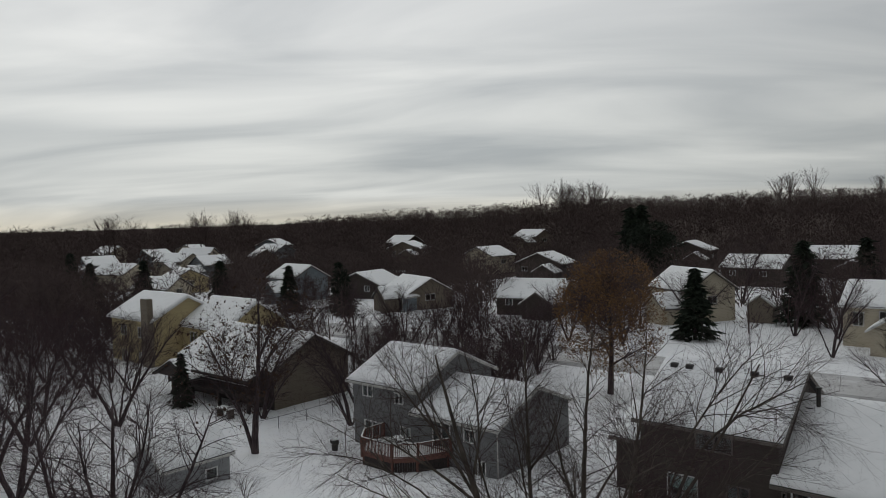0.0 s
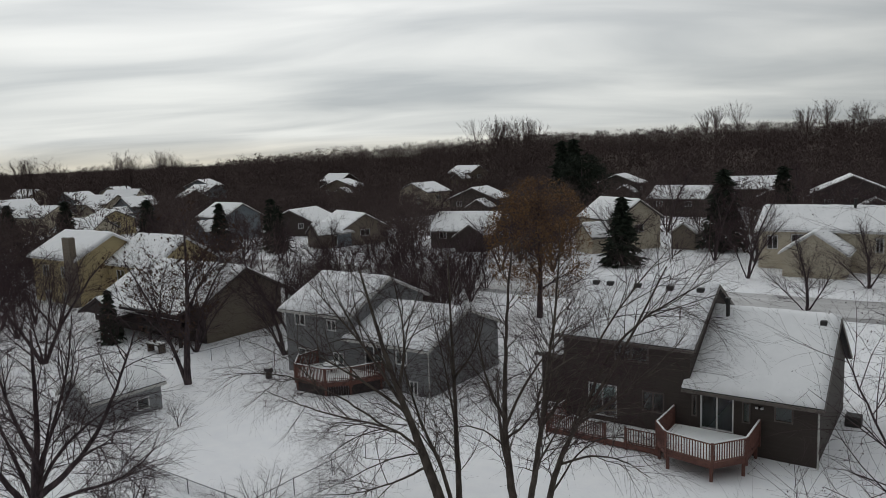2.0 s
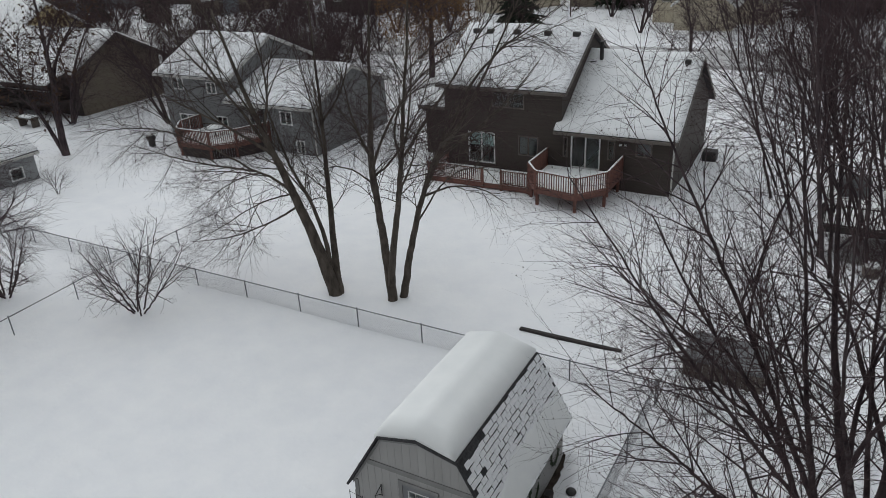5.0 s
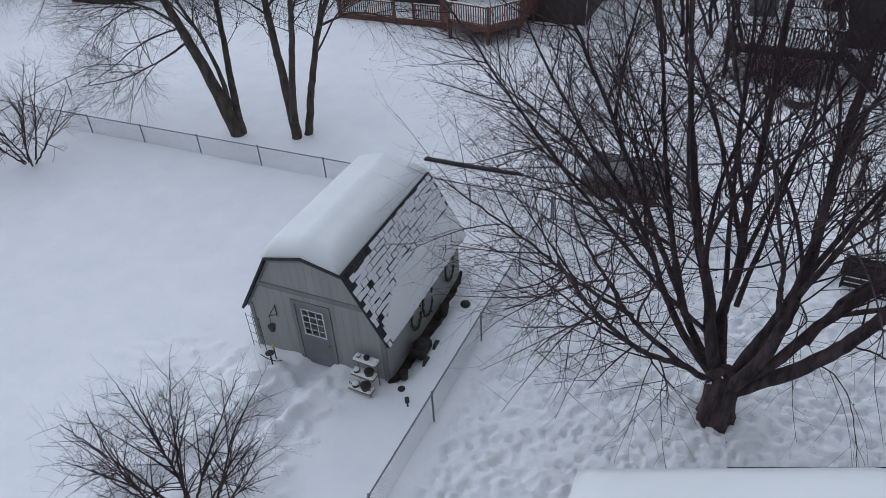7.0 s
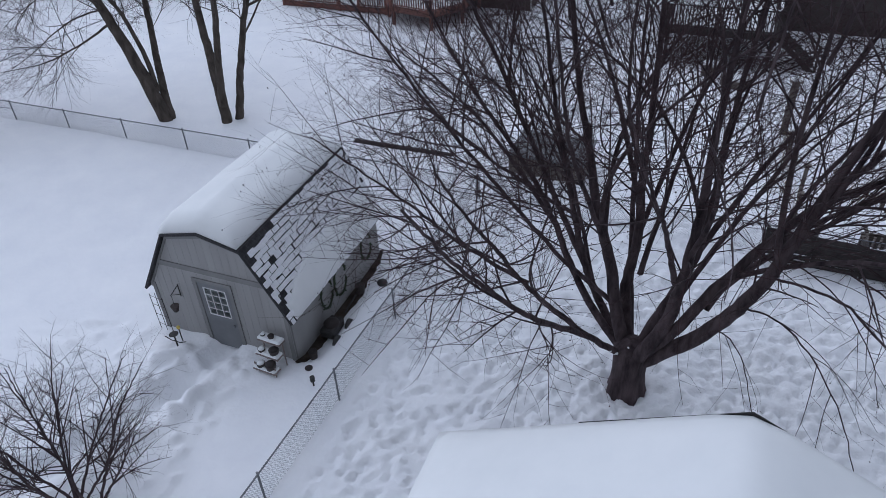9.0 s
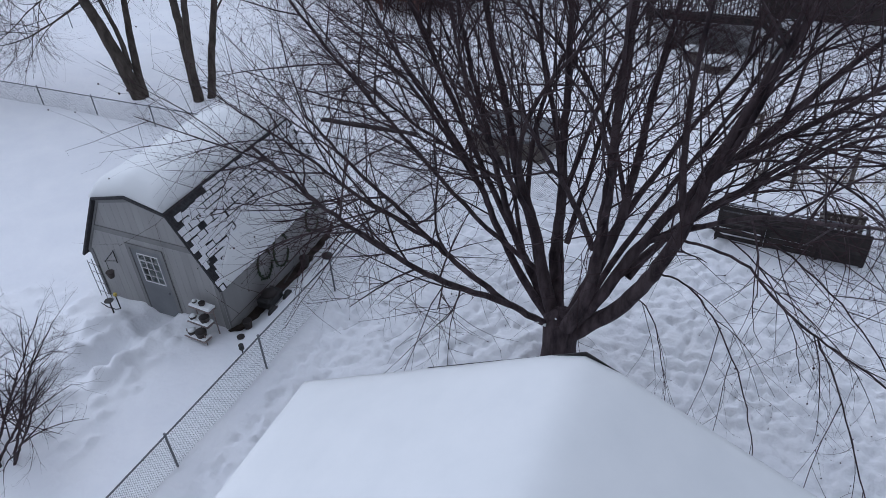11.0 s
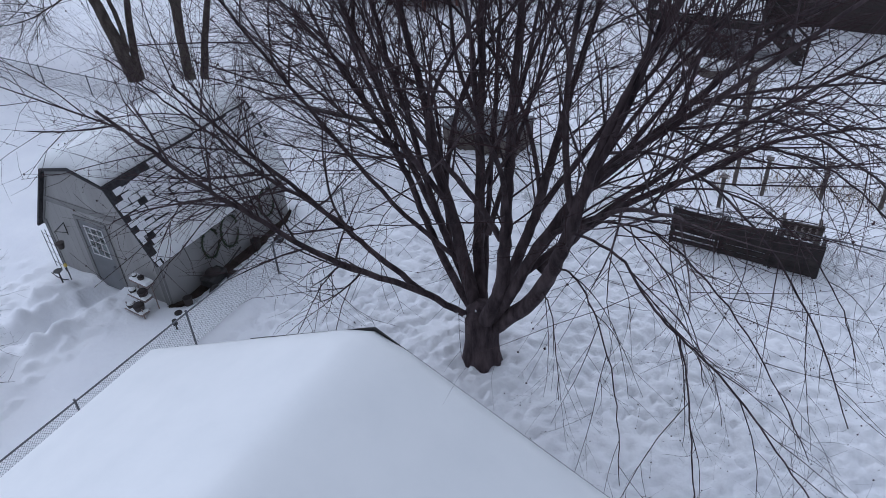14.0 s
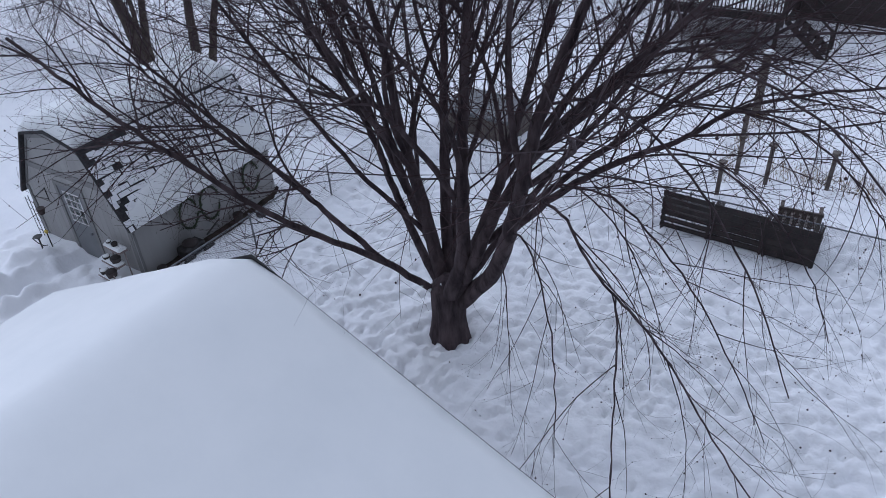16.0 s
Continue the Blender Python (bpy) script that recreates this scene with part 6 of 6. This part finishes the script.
# ---------------- the yard beyond the maple ----------------
def slatted_bench(name, label, x, y, rz, w, back, vertical, mat, fill=0.66):
    b = thing(name, label, "bench", (x, y, base_height(x, y)), rz)
    for sx in (-w / 2 + 0.05, w / 2 - 0.05):
        for sy, zt in ((-0.3, back), (0.3, 0.42)):
            bm = B(); box(bm, sx - 0.035, sx + 0.035, sy - 0.035, sy + 0.035, -0.2, zt); part("leg", bm, mat, b)
        bm = B(); box(bm, sx - 0.04, sx + 0.04, -0.33, 0.36, 0.6, 0.64); part("arm_rest", bm, mat, b)
    for k in range(5):
        bm = B(); box(bm, -w / 2, w / 2, -0.26 + 0.13 * k, -0.16 + 0.13 * k, 0.40, 0.43); part("slat", bm, mat, b)
    if vertical:
        n = int(w / 0.14)
        for k in range(n):
            u = -w / 2 + 0.07 + k * (w - 0.14) / max(1, n - 1)
            bm = B(); box(bm, u - 0.045, u + 0.045, -0.345, -0.32, 0.42, back - 0.06); part("slat", bm, mat, b)
        bm = B(); box(bm, -w / 2, w / 2, -0.35, -0.3, back - 0.06, back); part("top_rail", bm, mat, b)
    else:
        for k in range(6):
            z = 0.02 + k * (back - 0.12) / 5
            bm = B(); box(bm, -w / 2, w / 2, -0.35, -0.325, z, z + (back - 0.12) / 5 * fill); part("slat", bm, mat, b)
    return b


slatted_bench("garden_bench", "dark slatted wooden garden bench seen from behind", 3.0, 6.05, -3, 1.14, 0.95, False, DARK_WOOD)
slatted_bench("garden_bench", "dark slatted wooden garden bench seen from behind", 4.14, 6.0, -2, 1.14, 0.9, False, DARK_WOOD, 0.86)
slatted_bench("garden_bench", "dark slatted wooden garden bench seen from behind", 5.24, 5.95, -2, 1.06, 0.85, False, DARK_WOOD, 0.92)
slatted_bench("garden_chair", "weathered garden chair with upright slats", 5.2, 6.75, 4, 0.9, 0.85, True, OLD_WOOD)["category"] = "chair"


def capped_post(x, y, h, r, snow=True):
    p = thing("wooden_post", "weathered wooden post with a flat cap", "post", put(x, y), group="garden posts")
    bm = B(); box(bm, -r, r, -r, r, -0.3, h); part("shaft", bm, OLD_WOOD, p)
    bm = B(); box(bm, -r * 1.9, r * 1.9, -r * 1.9, r * 1.9, h, h + 0.04); part("cap", bm, OLD_WOOD, p)
    if snow:
        bm = B(); ball(bm, (0, 0, h + 0.05), r * 1.8, 0.5); part("cap_snow", bm, SNOW_ROOF, p, flat=False)


for x, y, h, r, s in ((3.35, 9.2, 1.05, 0.05, False), (3.2, 7.8, 0.9, 0.045, False), (4.1, 9.1, 1.0, 0.05, False), (5.5, 9.35, 1.0, 0.05, False), (6.9, 9.5, 0.95, 0.05, False), (2.9, 13.7, 1.9, 0.11, True), (3.0, 11.5, 1.0, 0.06, True)):
    capped_post(x, y, h, r, s)
rng = random.Random(6)
t = Tubes()
for k in range(900):
    x, y = (rng.uniform(4.0, 8.5), rng.gauss(9.8, 0.35)) if k % 3 else (rng.gauss(3.0, 0.15), rng.uniform(8.5, 14.0))
    p = Vector(put(x, y, -0.05))
    t.sliver(p, p + Vector((rng.gauss(0, 0.12), rng.gauss(0, 0.12), rng.uniform(0.15, 0.45))), 0.008, rng)
tagged(t.make("dry_grass", GRASS_DRY, None, "withered grass and stalks poking from the snow", smoothed=False), category="grass", kind="stuff")


def covered_tub():
    q = thing("hot_tub", "wooden-sided hot tub under a weathered grey cover", "hot tub", put(-3.85, 8.75), -2)
    for k in range(12):
        u = -1.05 + k * 0.191
        for y in (-0.78, 0.75):
            bm = B(); box(bm, u - 0.09, u + 0.09, y, y + 0.03, -0.2, 0.62); part("plank", bm, OLD_WOOD, q)
    for k in range(8):
        v = -0.66 + k * 0.19
        for x in (-1.16, 1.13):
            bm = B(); box(bm, x, x + 0.03, v - 0.09, v + 0.09, -0.2, 0.62); part("plank", bm, OLD_WOOD, q)
    for k in range(2):
        bm = B(); box(bm, -1.2 + 1.205 * k, -0.003 + 1.205 * k, -0.84, 0.84, 0.63, 0.74, 0.03)
        for v in bm.verts:
            v.co.z += 0.02 * noise.noise((v.co.x * 3, v.co.y * 3, 0))
        part("cover", bm, TARP, q, "weathered grey padded cover")


covered_tub()
log = thing("landscape_timber", "long dark timber lying in the snow", "timber", put(-8.85, 8.42, 0.02), 0)
bm = B(); box(bm, -1.8, 1.8, -0.09, 0.09, -0.10, 0.09, 0.03); part("beam", bm, DARK_WOOD, log)


def right_house():
    h = house("house", "dark brown house behind a raised deck", 1.9, 15.5, 25.3, 34, -1.3, 4.2, 2.4, "x", DARK_SIDING, 0.5,
              [("y0", 4.6, 6.0, 1.2, 2.4), ("y0", 8.5, 10, 1.2, 2.4)], snow=0.2, seed=71)
    dk = deck("deck", "raised dark wooden deck with lattice skirt and snow", [(-2.0, 25.2), (-2.0, 19.9), (2.3, 19.9), (2.3, 25.2)], 0.75, -1.2, (), DARK_WOOD, 0.95)
    t = Tubes()
    for k in range(-10, 46):
        for sgn in (1, -1):
            a, b = -2.0 + k * 0.1, -2.0 + k * 0.1 + 1.25 * sgn
            if not (-2.0 <= min(a, b) and max(a, b) <= 2.3):
                continue
            t.tube([Vector((a, 19.84 + 0.006 * sgn, -0.78)), Vector((b, 19.84 + 0.006 * sgn, 0.47))], [0.016, 0.016], 4)
    t.make("lattice_skirt", DARK_WOOD, dk, smoothed=False)
    bm = B()
    for k in range(6):
        box(bm, 2.36 + 0.26 * k, 2.62 + 0.26 * k, 20.3, 21.5, 0.5 - 0.22 * k, 0.55 - 0.22 * k)
    part("stair_treads", bm, DARK_WOOD, dk)
    for y in (20.25, 21.55):
        bm = B(); prism(bm, [(2.35, 0.4), (2.35, 0.65), (4.0, -0.75), (4.0, -1.0)], "y", y - 0.03, y + 0.03); part("stringer", bm, DARK_WOOD, dk)
        bm = B(); rod(bm, (2.35, y, 1.65), (4.0, y, 0.3), 0.045); part("hand_rail", bm, DARK_WOOD, dk)
        bm = B(); rod(bm, (4.0, y, -1.2), (4.0, y, 0.35), 0.05); part("post", bm, DARK_WOOD, dk)
    fp = thing("fire_pit", "round stone fire pit under a dome of snow", "fire pit", put(1.1, 17.9))
    bm = B(); rod(bm, (0, 0, -0.1), (0, 0, 0.35), 0.55, 18); part("ring", bm, OLD_WOOD, fp)
    bm = B(); ball(bm, (0, 0, 0.35), 0.52, 0.4, 3); part("snow_cap", bm, SNOW_ROOF, fp, flat=False)
    pl = thing("planter_tub", "wooden planter tub in front of the deck", "planter", put(0.1, 18.7))
    bm = B(); rod(bm, (0, 0, -0.1), (0, 0, 0.5), 0.3, 14, 0.38); part("tub", bm, OLD_WOOD, pl)
    bm = B(); ball(bm, (0, 0, 0.5), 0.36, 0.3, 2); part("soil_snow", bm, SNOW_ROOF, pl, flat=False)
    gr = thing("grill", "covered grill standing on the deck", "grill", (-0.9, 23.5, 0.75))
    bm = B(); box(bm, -0.6, 0.6, -0.3, 0.3, 0.0, 1.1, 0.1); part("cover", bm, TARP, gr)


right_house()


# ---------------- conifers, leafy oak, distant trees ----------------
def spruce(label, at, height, radius, seed, snowy=0.0):
    rng = random.Random(seed)
    tr = thing("spruce_tree", label, "tree", at)
    t = Tubes(); t.tube([Vector((0, 0, -0.3)), Vector((0, 0, height * 0.5)), Vector((0, 0, height))], [radius * 0.09, radius * 0.05, 0.01], 7)
    t.make("trunk", BARK, tr)
    n, c = int(height * 34), Tubes()
    for k in range(n):
        f = (k + rng.random()) / n
        z = height * (0.06 + 0.94 * f)
        r = radius * (1 - f) ** 0.85 * rng.uniform(0.75, 1.12) + 0.06
        a = rng.uniform(0, 6.2832)
        p0, tip = Vector((0, 0, z)), Vector((r * math.cos(a), r * math.sin(a), z - 0.22 * r + 0.1))
        for m in range(9):
            u = rng.uniform(0.25, 1.0)
            p = p0.lerp(tip, u)
            s = 0.16 * radius * (1.15 - 0.5 * u) + 0.08
            q = p + Vector((rng.gauss(0, s), rng.gauss(0, s), -abs(rng.gauss(0, s * 0.7)))) + (tip - p0) * 0.15
            c.sliver(p, q, s * 0.42, rng)
    tagged(c.make("crown", NEEDLE, tr, smoothed=False), kind="stuff")
    return tr


sp = spruce("tall dark green spruce tree", put(-40.5, 79), 9.0, 3.0, 81)
for x, y, s, w in ((-32.5, 98, 1.25, 1.0), (-104, 75, 0.95, 0.9), (-99, 72, 0.85, 0.9), (-150, 62, 1.0, 1.0), (-166, 58, 0.95, 1.0), (-5.5, 92, 1.4, 1.1), (-1.5, 98, 1.5, 1.1),
                   (-205, 70, 1.1, 1.0), (-128, 66, 1.0, 1.0), (-65.0, 21.8, 0.5, 0.8), (-82, 146, 1.9, 0.8), (-112, 70, 0.9, 1.0), (-100, 190, 1.9, 1.0), (-30, 127, 1.2, 1.0)):
    m = pose(*put(x, y), 0, 0, (x * 37) % 360)
    k = copy_thing(sp, m)
    k.scale = (s * w, s * w, s * 1.05)


def pine(label, at, height, radius, seed):
    """A broad pine: rounded tiers of needle tufts on a bare lower trunk."""
    rng = random.Random(seed)
    tr = thing("pine_tree", label, "tree", at)
    t = Tubes(); t.tube([Vector((0, 0, -0.3)), Vector((0.2, 0, height * 0.5)), Vector((0, 0.1, height * 0.95))], [0.3, 0.2, 0.05], 7)
    t.make("trunk", BARK, tr)
    c = Tubes()
    for k in range(150):
        a, f = rng.uniform(0, 6.2832), rng.random()
        r = radius * math.sqrt(max(0.05, 1 - (1.5 * f - 0.55) ** 2)) * rng.uniform(0.35, 1.0)
        q = Vector((r * math.cos(a), r * math.sin(a), height * (0.22 + 0.76 * f)))
        for m in range(70):
            p = q + Vector((rng.gauss(0, 0.75), rng.gauss(0, 0.75), rng.gauss(0, 0.4)))
            c.sliver(p, p + Vector((rng.gauss(0, 0.35), rng.gauss(0, 0.35), rng.uniform(0.1, 0.6))), 0.13, rng)
    tagged(c.make("crown", NEEDLE, tr, smoothed=False), kind="stuff")


pine("broad dark pine with a rounded crown", put(-73, 137), 14.5, 6.4, 91)


def oak():
    rng = random.Random(31)
    tree = thing("oak_tree", "oak keeping its withered orange-brown leaves", "tree", put(-36.0, 47.5))
    g = Grower(tree, 33, MID, BARK, TWIG)
    g.limb(((0, 0, -0.3), (0.1, 0.1, 4.0), (0.0, 0.2, 8.0), (0.1, 0.1, 13.2)), 0.30, "trunk", forks=3)
    for k in range(11):
        a, z = k * 2.4, 2.6 + 0.75 * k
        l = 4.4 * (1.05 - 0.06 * k)
        g.limb(((0, 0, z), (0.4 * l * math.cos(a), 0.4 * l * math.sin(a), z + 0.5 * l * 0.5), (l * math.cos(a), l * math.sin(a), z + 0.62 * l)), 0.11 - 0.005 * k, forks=2)
    g.done()
    lv = Tubes()
    while len(lv.f) < 17000:
        p = Vector((rng.gauss(0, 1), rng.gauss(0, 1), rng.gauss(0, 1)))
        p = p.normalized() * (rng.random() ** 0.36)
        p = Vector((p.x * 5.1, p.y * 5.1, 7.2 + p.z * 6.2))
        if noise.noise((p.x * 0.55, p.y * 0.55, p.z * 0.55)) + rng.gauss(0, 0.2) > 0.04 - 0.03 * (p.z - 8):
            lv.leaf(p, rng.uniform(0.06, 0.13), rng)
    tagged(lv.make("foliage", LEAF_DRY, tree, "withered orange-brown leaves", smoothed=False), kind="stuff")


oak()
YARD = dict(MID, count=(2.3, 4.2, 5.2), len=(2.2, 1.3, 0.8), rad=(0.030, 0.026, 0.020), seg=(0.6, 0.65, 0.8), wig=(0.08, 0.12, 0.1), lift=(0.02, 0.01, 0.01), angle=((22, 55), (25, 58), (25, 60)), sides=(3, 1, 1))
YARD["from"] = (0.25, 0.12, 0.1)
yard_a = bare_tree("bare_tree", "bare garden tree with a rounded crown", put(-15.3, 60.3), [(0, 0, 90, 86, 7.5, 0.17, 0.0), (0, 0, 10, 58, 5.5, 0.09, 0.01), (0, 0, 190, 58, 5.5, 0.08, 0.01), (0, 0, 280, 60, 5, 0.07, 0.01), (0, 0, 100, 56, 5, 0.07, 0.01)], 41, YARD, BARK, forks=2, sides=4)
yard_b = bare_tree("bare_tree", "tall bare tree with ascending limbs", put(-23.9, 75.6), [(0, 0, 90, 87, 11, 0.2, 0.0), (0, 0, 320, 64, 8, 0.1, 0.01), (0, 0, 170, 66, 8.5, 0.1, 0.01), (0, 0, 60, 68, 8, 0.09, 0.01)], 42, YARD, BARK, forks=2, sides=4)
yard_c = bare_tree("bare_tree", "broad bare tree with a forked trunk", put(-62, 14.5), [(0, 0, 40, 74, 10, 0.17, 0.0), (0, 0, 220, 70, 9.5, 0.16, 0.0), (0, 0, 130, 62, 8, 0.09, 0.01), (0, 0, 310, 62, 8, 0.09, 0.01)], 43, YARD, BARK, forks=2, sides=4)
for n, (x, y, k, s) in enumerate(((-11.7, 74.3, 0, 1.0), (-31, 88, 1, 1.1), (-44, 88, 2, 0.95), (-55, 50, 0, 0.8), (-62, 46, 0, 0.85), (-48, 57, 0, 0.7), (-75, 22, 2, 0.9), (-70, 12, 1, 0.9), (-58, 4.5, 2, 1.0), (-80, 19, 2, 1.0), (-66, 2, 1, 1.0), (-52, 0.5, 0, 1.1), (-50, 3.0, 2, 1.15), (-56, 1.5, 1, 1.2), (-61, 7.5, 2, 1.1))):
    copy_thing((yard_a, yard_b, yard_c)[k], pose(*put(x, y), 0, 0, n * 67)).scale = (s, s, s)
for n, (x, y, k, s) in enumerate(((-84, 60, 0, 0.9), (-92, 66, 2, 0.8), (-78, 88, 1, 0.9), (-60, 90, 1, 1.0), (-110, 74, 2, 0.9), (-22, 130, 2, 1.2), (-30, 140, 1, 1.2), (-12, 120, 2, 1.2), (-48, 120, 1, 1.2), (-34, 118, 2, 1.1), (-95, 46, 1, 0.9), (-104, 40, 2, 1.0), (-8, 100, 1, 1.0), (-2, 108, 2, 1.2))):
    copy_thing((yard_a, yard_b, yard_c)[k], pose(*put(x, y), 0, 0, n * 51)).scale = (s, s, s)


homes = [(h[0], h[1]) for h in FAR_HOUSES + FARTHER_HOUSES] + [(-17, 86), (-86, 34), (-64, 30), (-38, 28), (-18, 29), (-36, 47), (-95, 83), (-38, 99)]


def in_garden(x, y, reach=42.0):
    """Whether a spot lies in the open garden on the near side of a house."""
    d, az = math.hypot(x + 4, y + 12), math.atan2(y + 12, x + 4)
    for a, b in homes:
        dh = math.hypot(a + 4, b + 12)
        if dh - reach < d < dh + 6 and abs(az - math.atan2(b + 12, a + 4)) * dh < 8.0:
            return True
    return False


rng = random.Random(19)
n = 0
while n < 66:
    az, d = radians(rng.uniform(88, 168)), rng.uniform(58, 128)
    x, y = -4 + d * math.cos(az), -12 + d * math.sin(az)
    if y < 15 or abs(y - 62) < 6 or (-34 < x < -4 and y < 66) or any(math.hypot(x - (a + 4) * f + 4, y - (b + 12) * f + 12) < 7.5 for a, b in homes for f in (0.965, 1.0)) or in_garden(x, y) and rng.random() < 0.85:
        continue
    copy_thing((yard_a, yard_b, yard_c)[n % 3], pose(*put(x, y), 0, 0, rng.uniform(0, 360))).scale = (0.9, 0.9, rng.uniform(0.75, 1.0))
    n += 1


def woodland():
    """Bare woods of the middle distance and the far ridge."""
    rng = random.Random(77)
    spots = [(h[0], h[1]) for h in FAR_HOUSES + FARTHER_HOUSES] + [(-17, 88), (-86, 34), (-64, 30), (-95.5, 83), (-36, 47), (-38, 62)]
    near, far = Tubes(), Tubes()

    def tree(out, x, y, h, w, count, thick):
        """A bare crown of many thin sprays over a short trunk."""
        g = base_height(x, y)
        p, top = Vector((x, y, g - 0.3)), Vector((x + rng.gauss(0, 0.4), y + rng.gauss(0, 0.4), g + h))
        out.tube([p, p.lerp(top, 0.55)], [thick * 1.1, thick * 0.7], 3)
        for k in range(count):
            a, f, u = rng.uniform(0, 6.2832), rng.random(), rng.random() ** 0.6
            z = g + h * (0.06 + 0.94 * f)
            r = w * u * math.sqrt(max(0.03, 1 - (2 * f - 0.95) ** 2))
            q = Vector((x + r * math.cos(a), y + r * math.sin(a), z))
            l = w * rng.uniform(0.18, 0.42)
            e = rng.uniform(0.1, 1.3)
            tip = q + Vector((l * math.cos(a) * math.cos(e), l * math.sin(a) * math.cos(e), l * math.sin(e)))
            out.sliver(q, tip, thick * rng.uniform(0.3, 0.65) * (1.6 - 0.7 * f), rng)

    def tuft(out, x, y, h):
        """A tall bare tree whose stems fan out upwards above the ridge."""
        g = base_height(x, y)
        p = Vector((x, y, g - 0.3))
        out.tube([p, p + Vector((0, 0, h * 0.45))], [0.3, 0.2], 3)
        for k in range(22):
            a, lean = rng.uniform(0, 6.2832), rng.uniform(0.05, 0.75)
            q = p + Vector((0, 0, h * rng.uniform(0.3, 0.55)))
            tip = q + Vector((lean * math.cos(a), lean * math.sin(a), 1.0)).normalized() * (g + h - q.z) * rng.uniform(0.85, 1.0)
            out.sliver(q, tip, 0.11, rng)
            for m in range(16):
                b = q.lerp(tip, rng.uniform(0.3, 1.0))
                out.sliver(b, b + (tip - q).normalized() * rng.uniform(1.0, 2.6) + Vector((rng.gauss(0, 1.0), rng.gauss(0, 1.0), 0)), 0.055, rng)

    n = 0
    while n < 1500:
        az, d = radians(rng.uniform(84, 172)), rng.uniform(100, 240)
        x, y = -4 + d * math.cos(az), -12 + d * math.sin(az)
        if y < 16 and d < 110 or abs(y - 62) < 6 or min(math.hypot(x - a, y - b) for a, b in spots) < 10.5 or (-40 < x < -6 and y < 84):
            continue
        if in_garden(x, y, 60.0) and rng.random() < 0.9:
            continue
        if rng.random() < (1 - d / 240) * 0.7:
            continue
        tree(near, x, y, rng.uniform(5.5, 10.5), 3.3, 190, 0.05 + d * 0.0005)
        n += 1
    n = 0
    while n < 3800:
        az, d = radians(rng.uniform(66, 188)), 215 + 430 * rng.random() ** 0.8
        x, y = -4 + d * math.cos(az), -12 + d * math.sin(az)
        if min(math.hypot(x - a, y - b) for a, b in spots) < 12 or in_garden(x, y, 70.0) and rng.random() < 0.93:
            continue
        k = 1.0 + 0.3 * noise.noise((x * 0.014, y * 0.014, 0))
        tree(far, x, y, rng.uniform(11.5, 13.5) * k * (1.0 + 0.18 * smooth((math.degrees(az) - 128) / 15)), 5.0, 170, 0.22)
        n += 1
    for k in range(40):
        az = radians((95, 104, 119, 120.5, 122, 146, 148.5, 155, 90, 99)[k % 10] + rng.gauss(0, 0.9))
        d = rng.uniform(340, 470)
        tuft(far, -4 + d * math.cos(az), -12 + d * math.sin(az), rng.uniform(20, 25))
    tagged(near.make("bare_woods", TWIG_FAR, None, "bare brown trees among the houses", smoothed=False), category="woods", kind="stuff")
    tagged(far.make("far_woods", TWIG_FAR, None, "distant ridge of bare grey-brown woods", smoothed=False), category="woods", kind="stuff")


woodland()
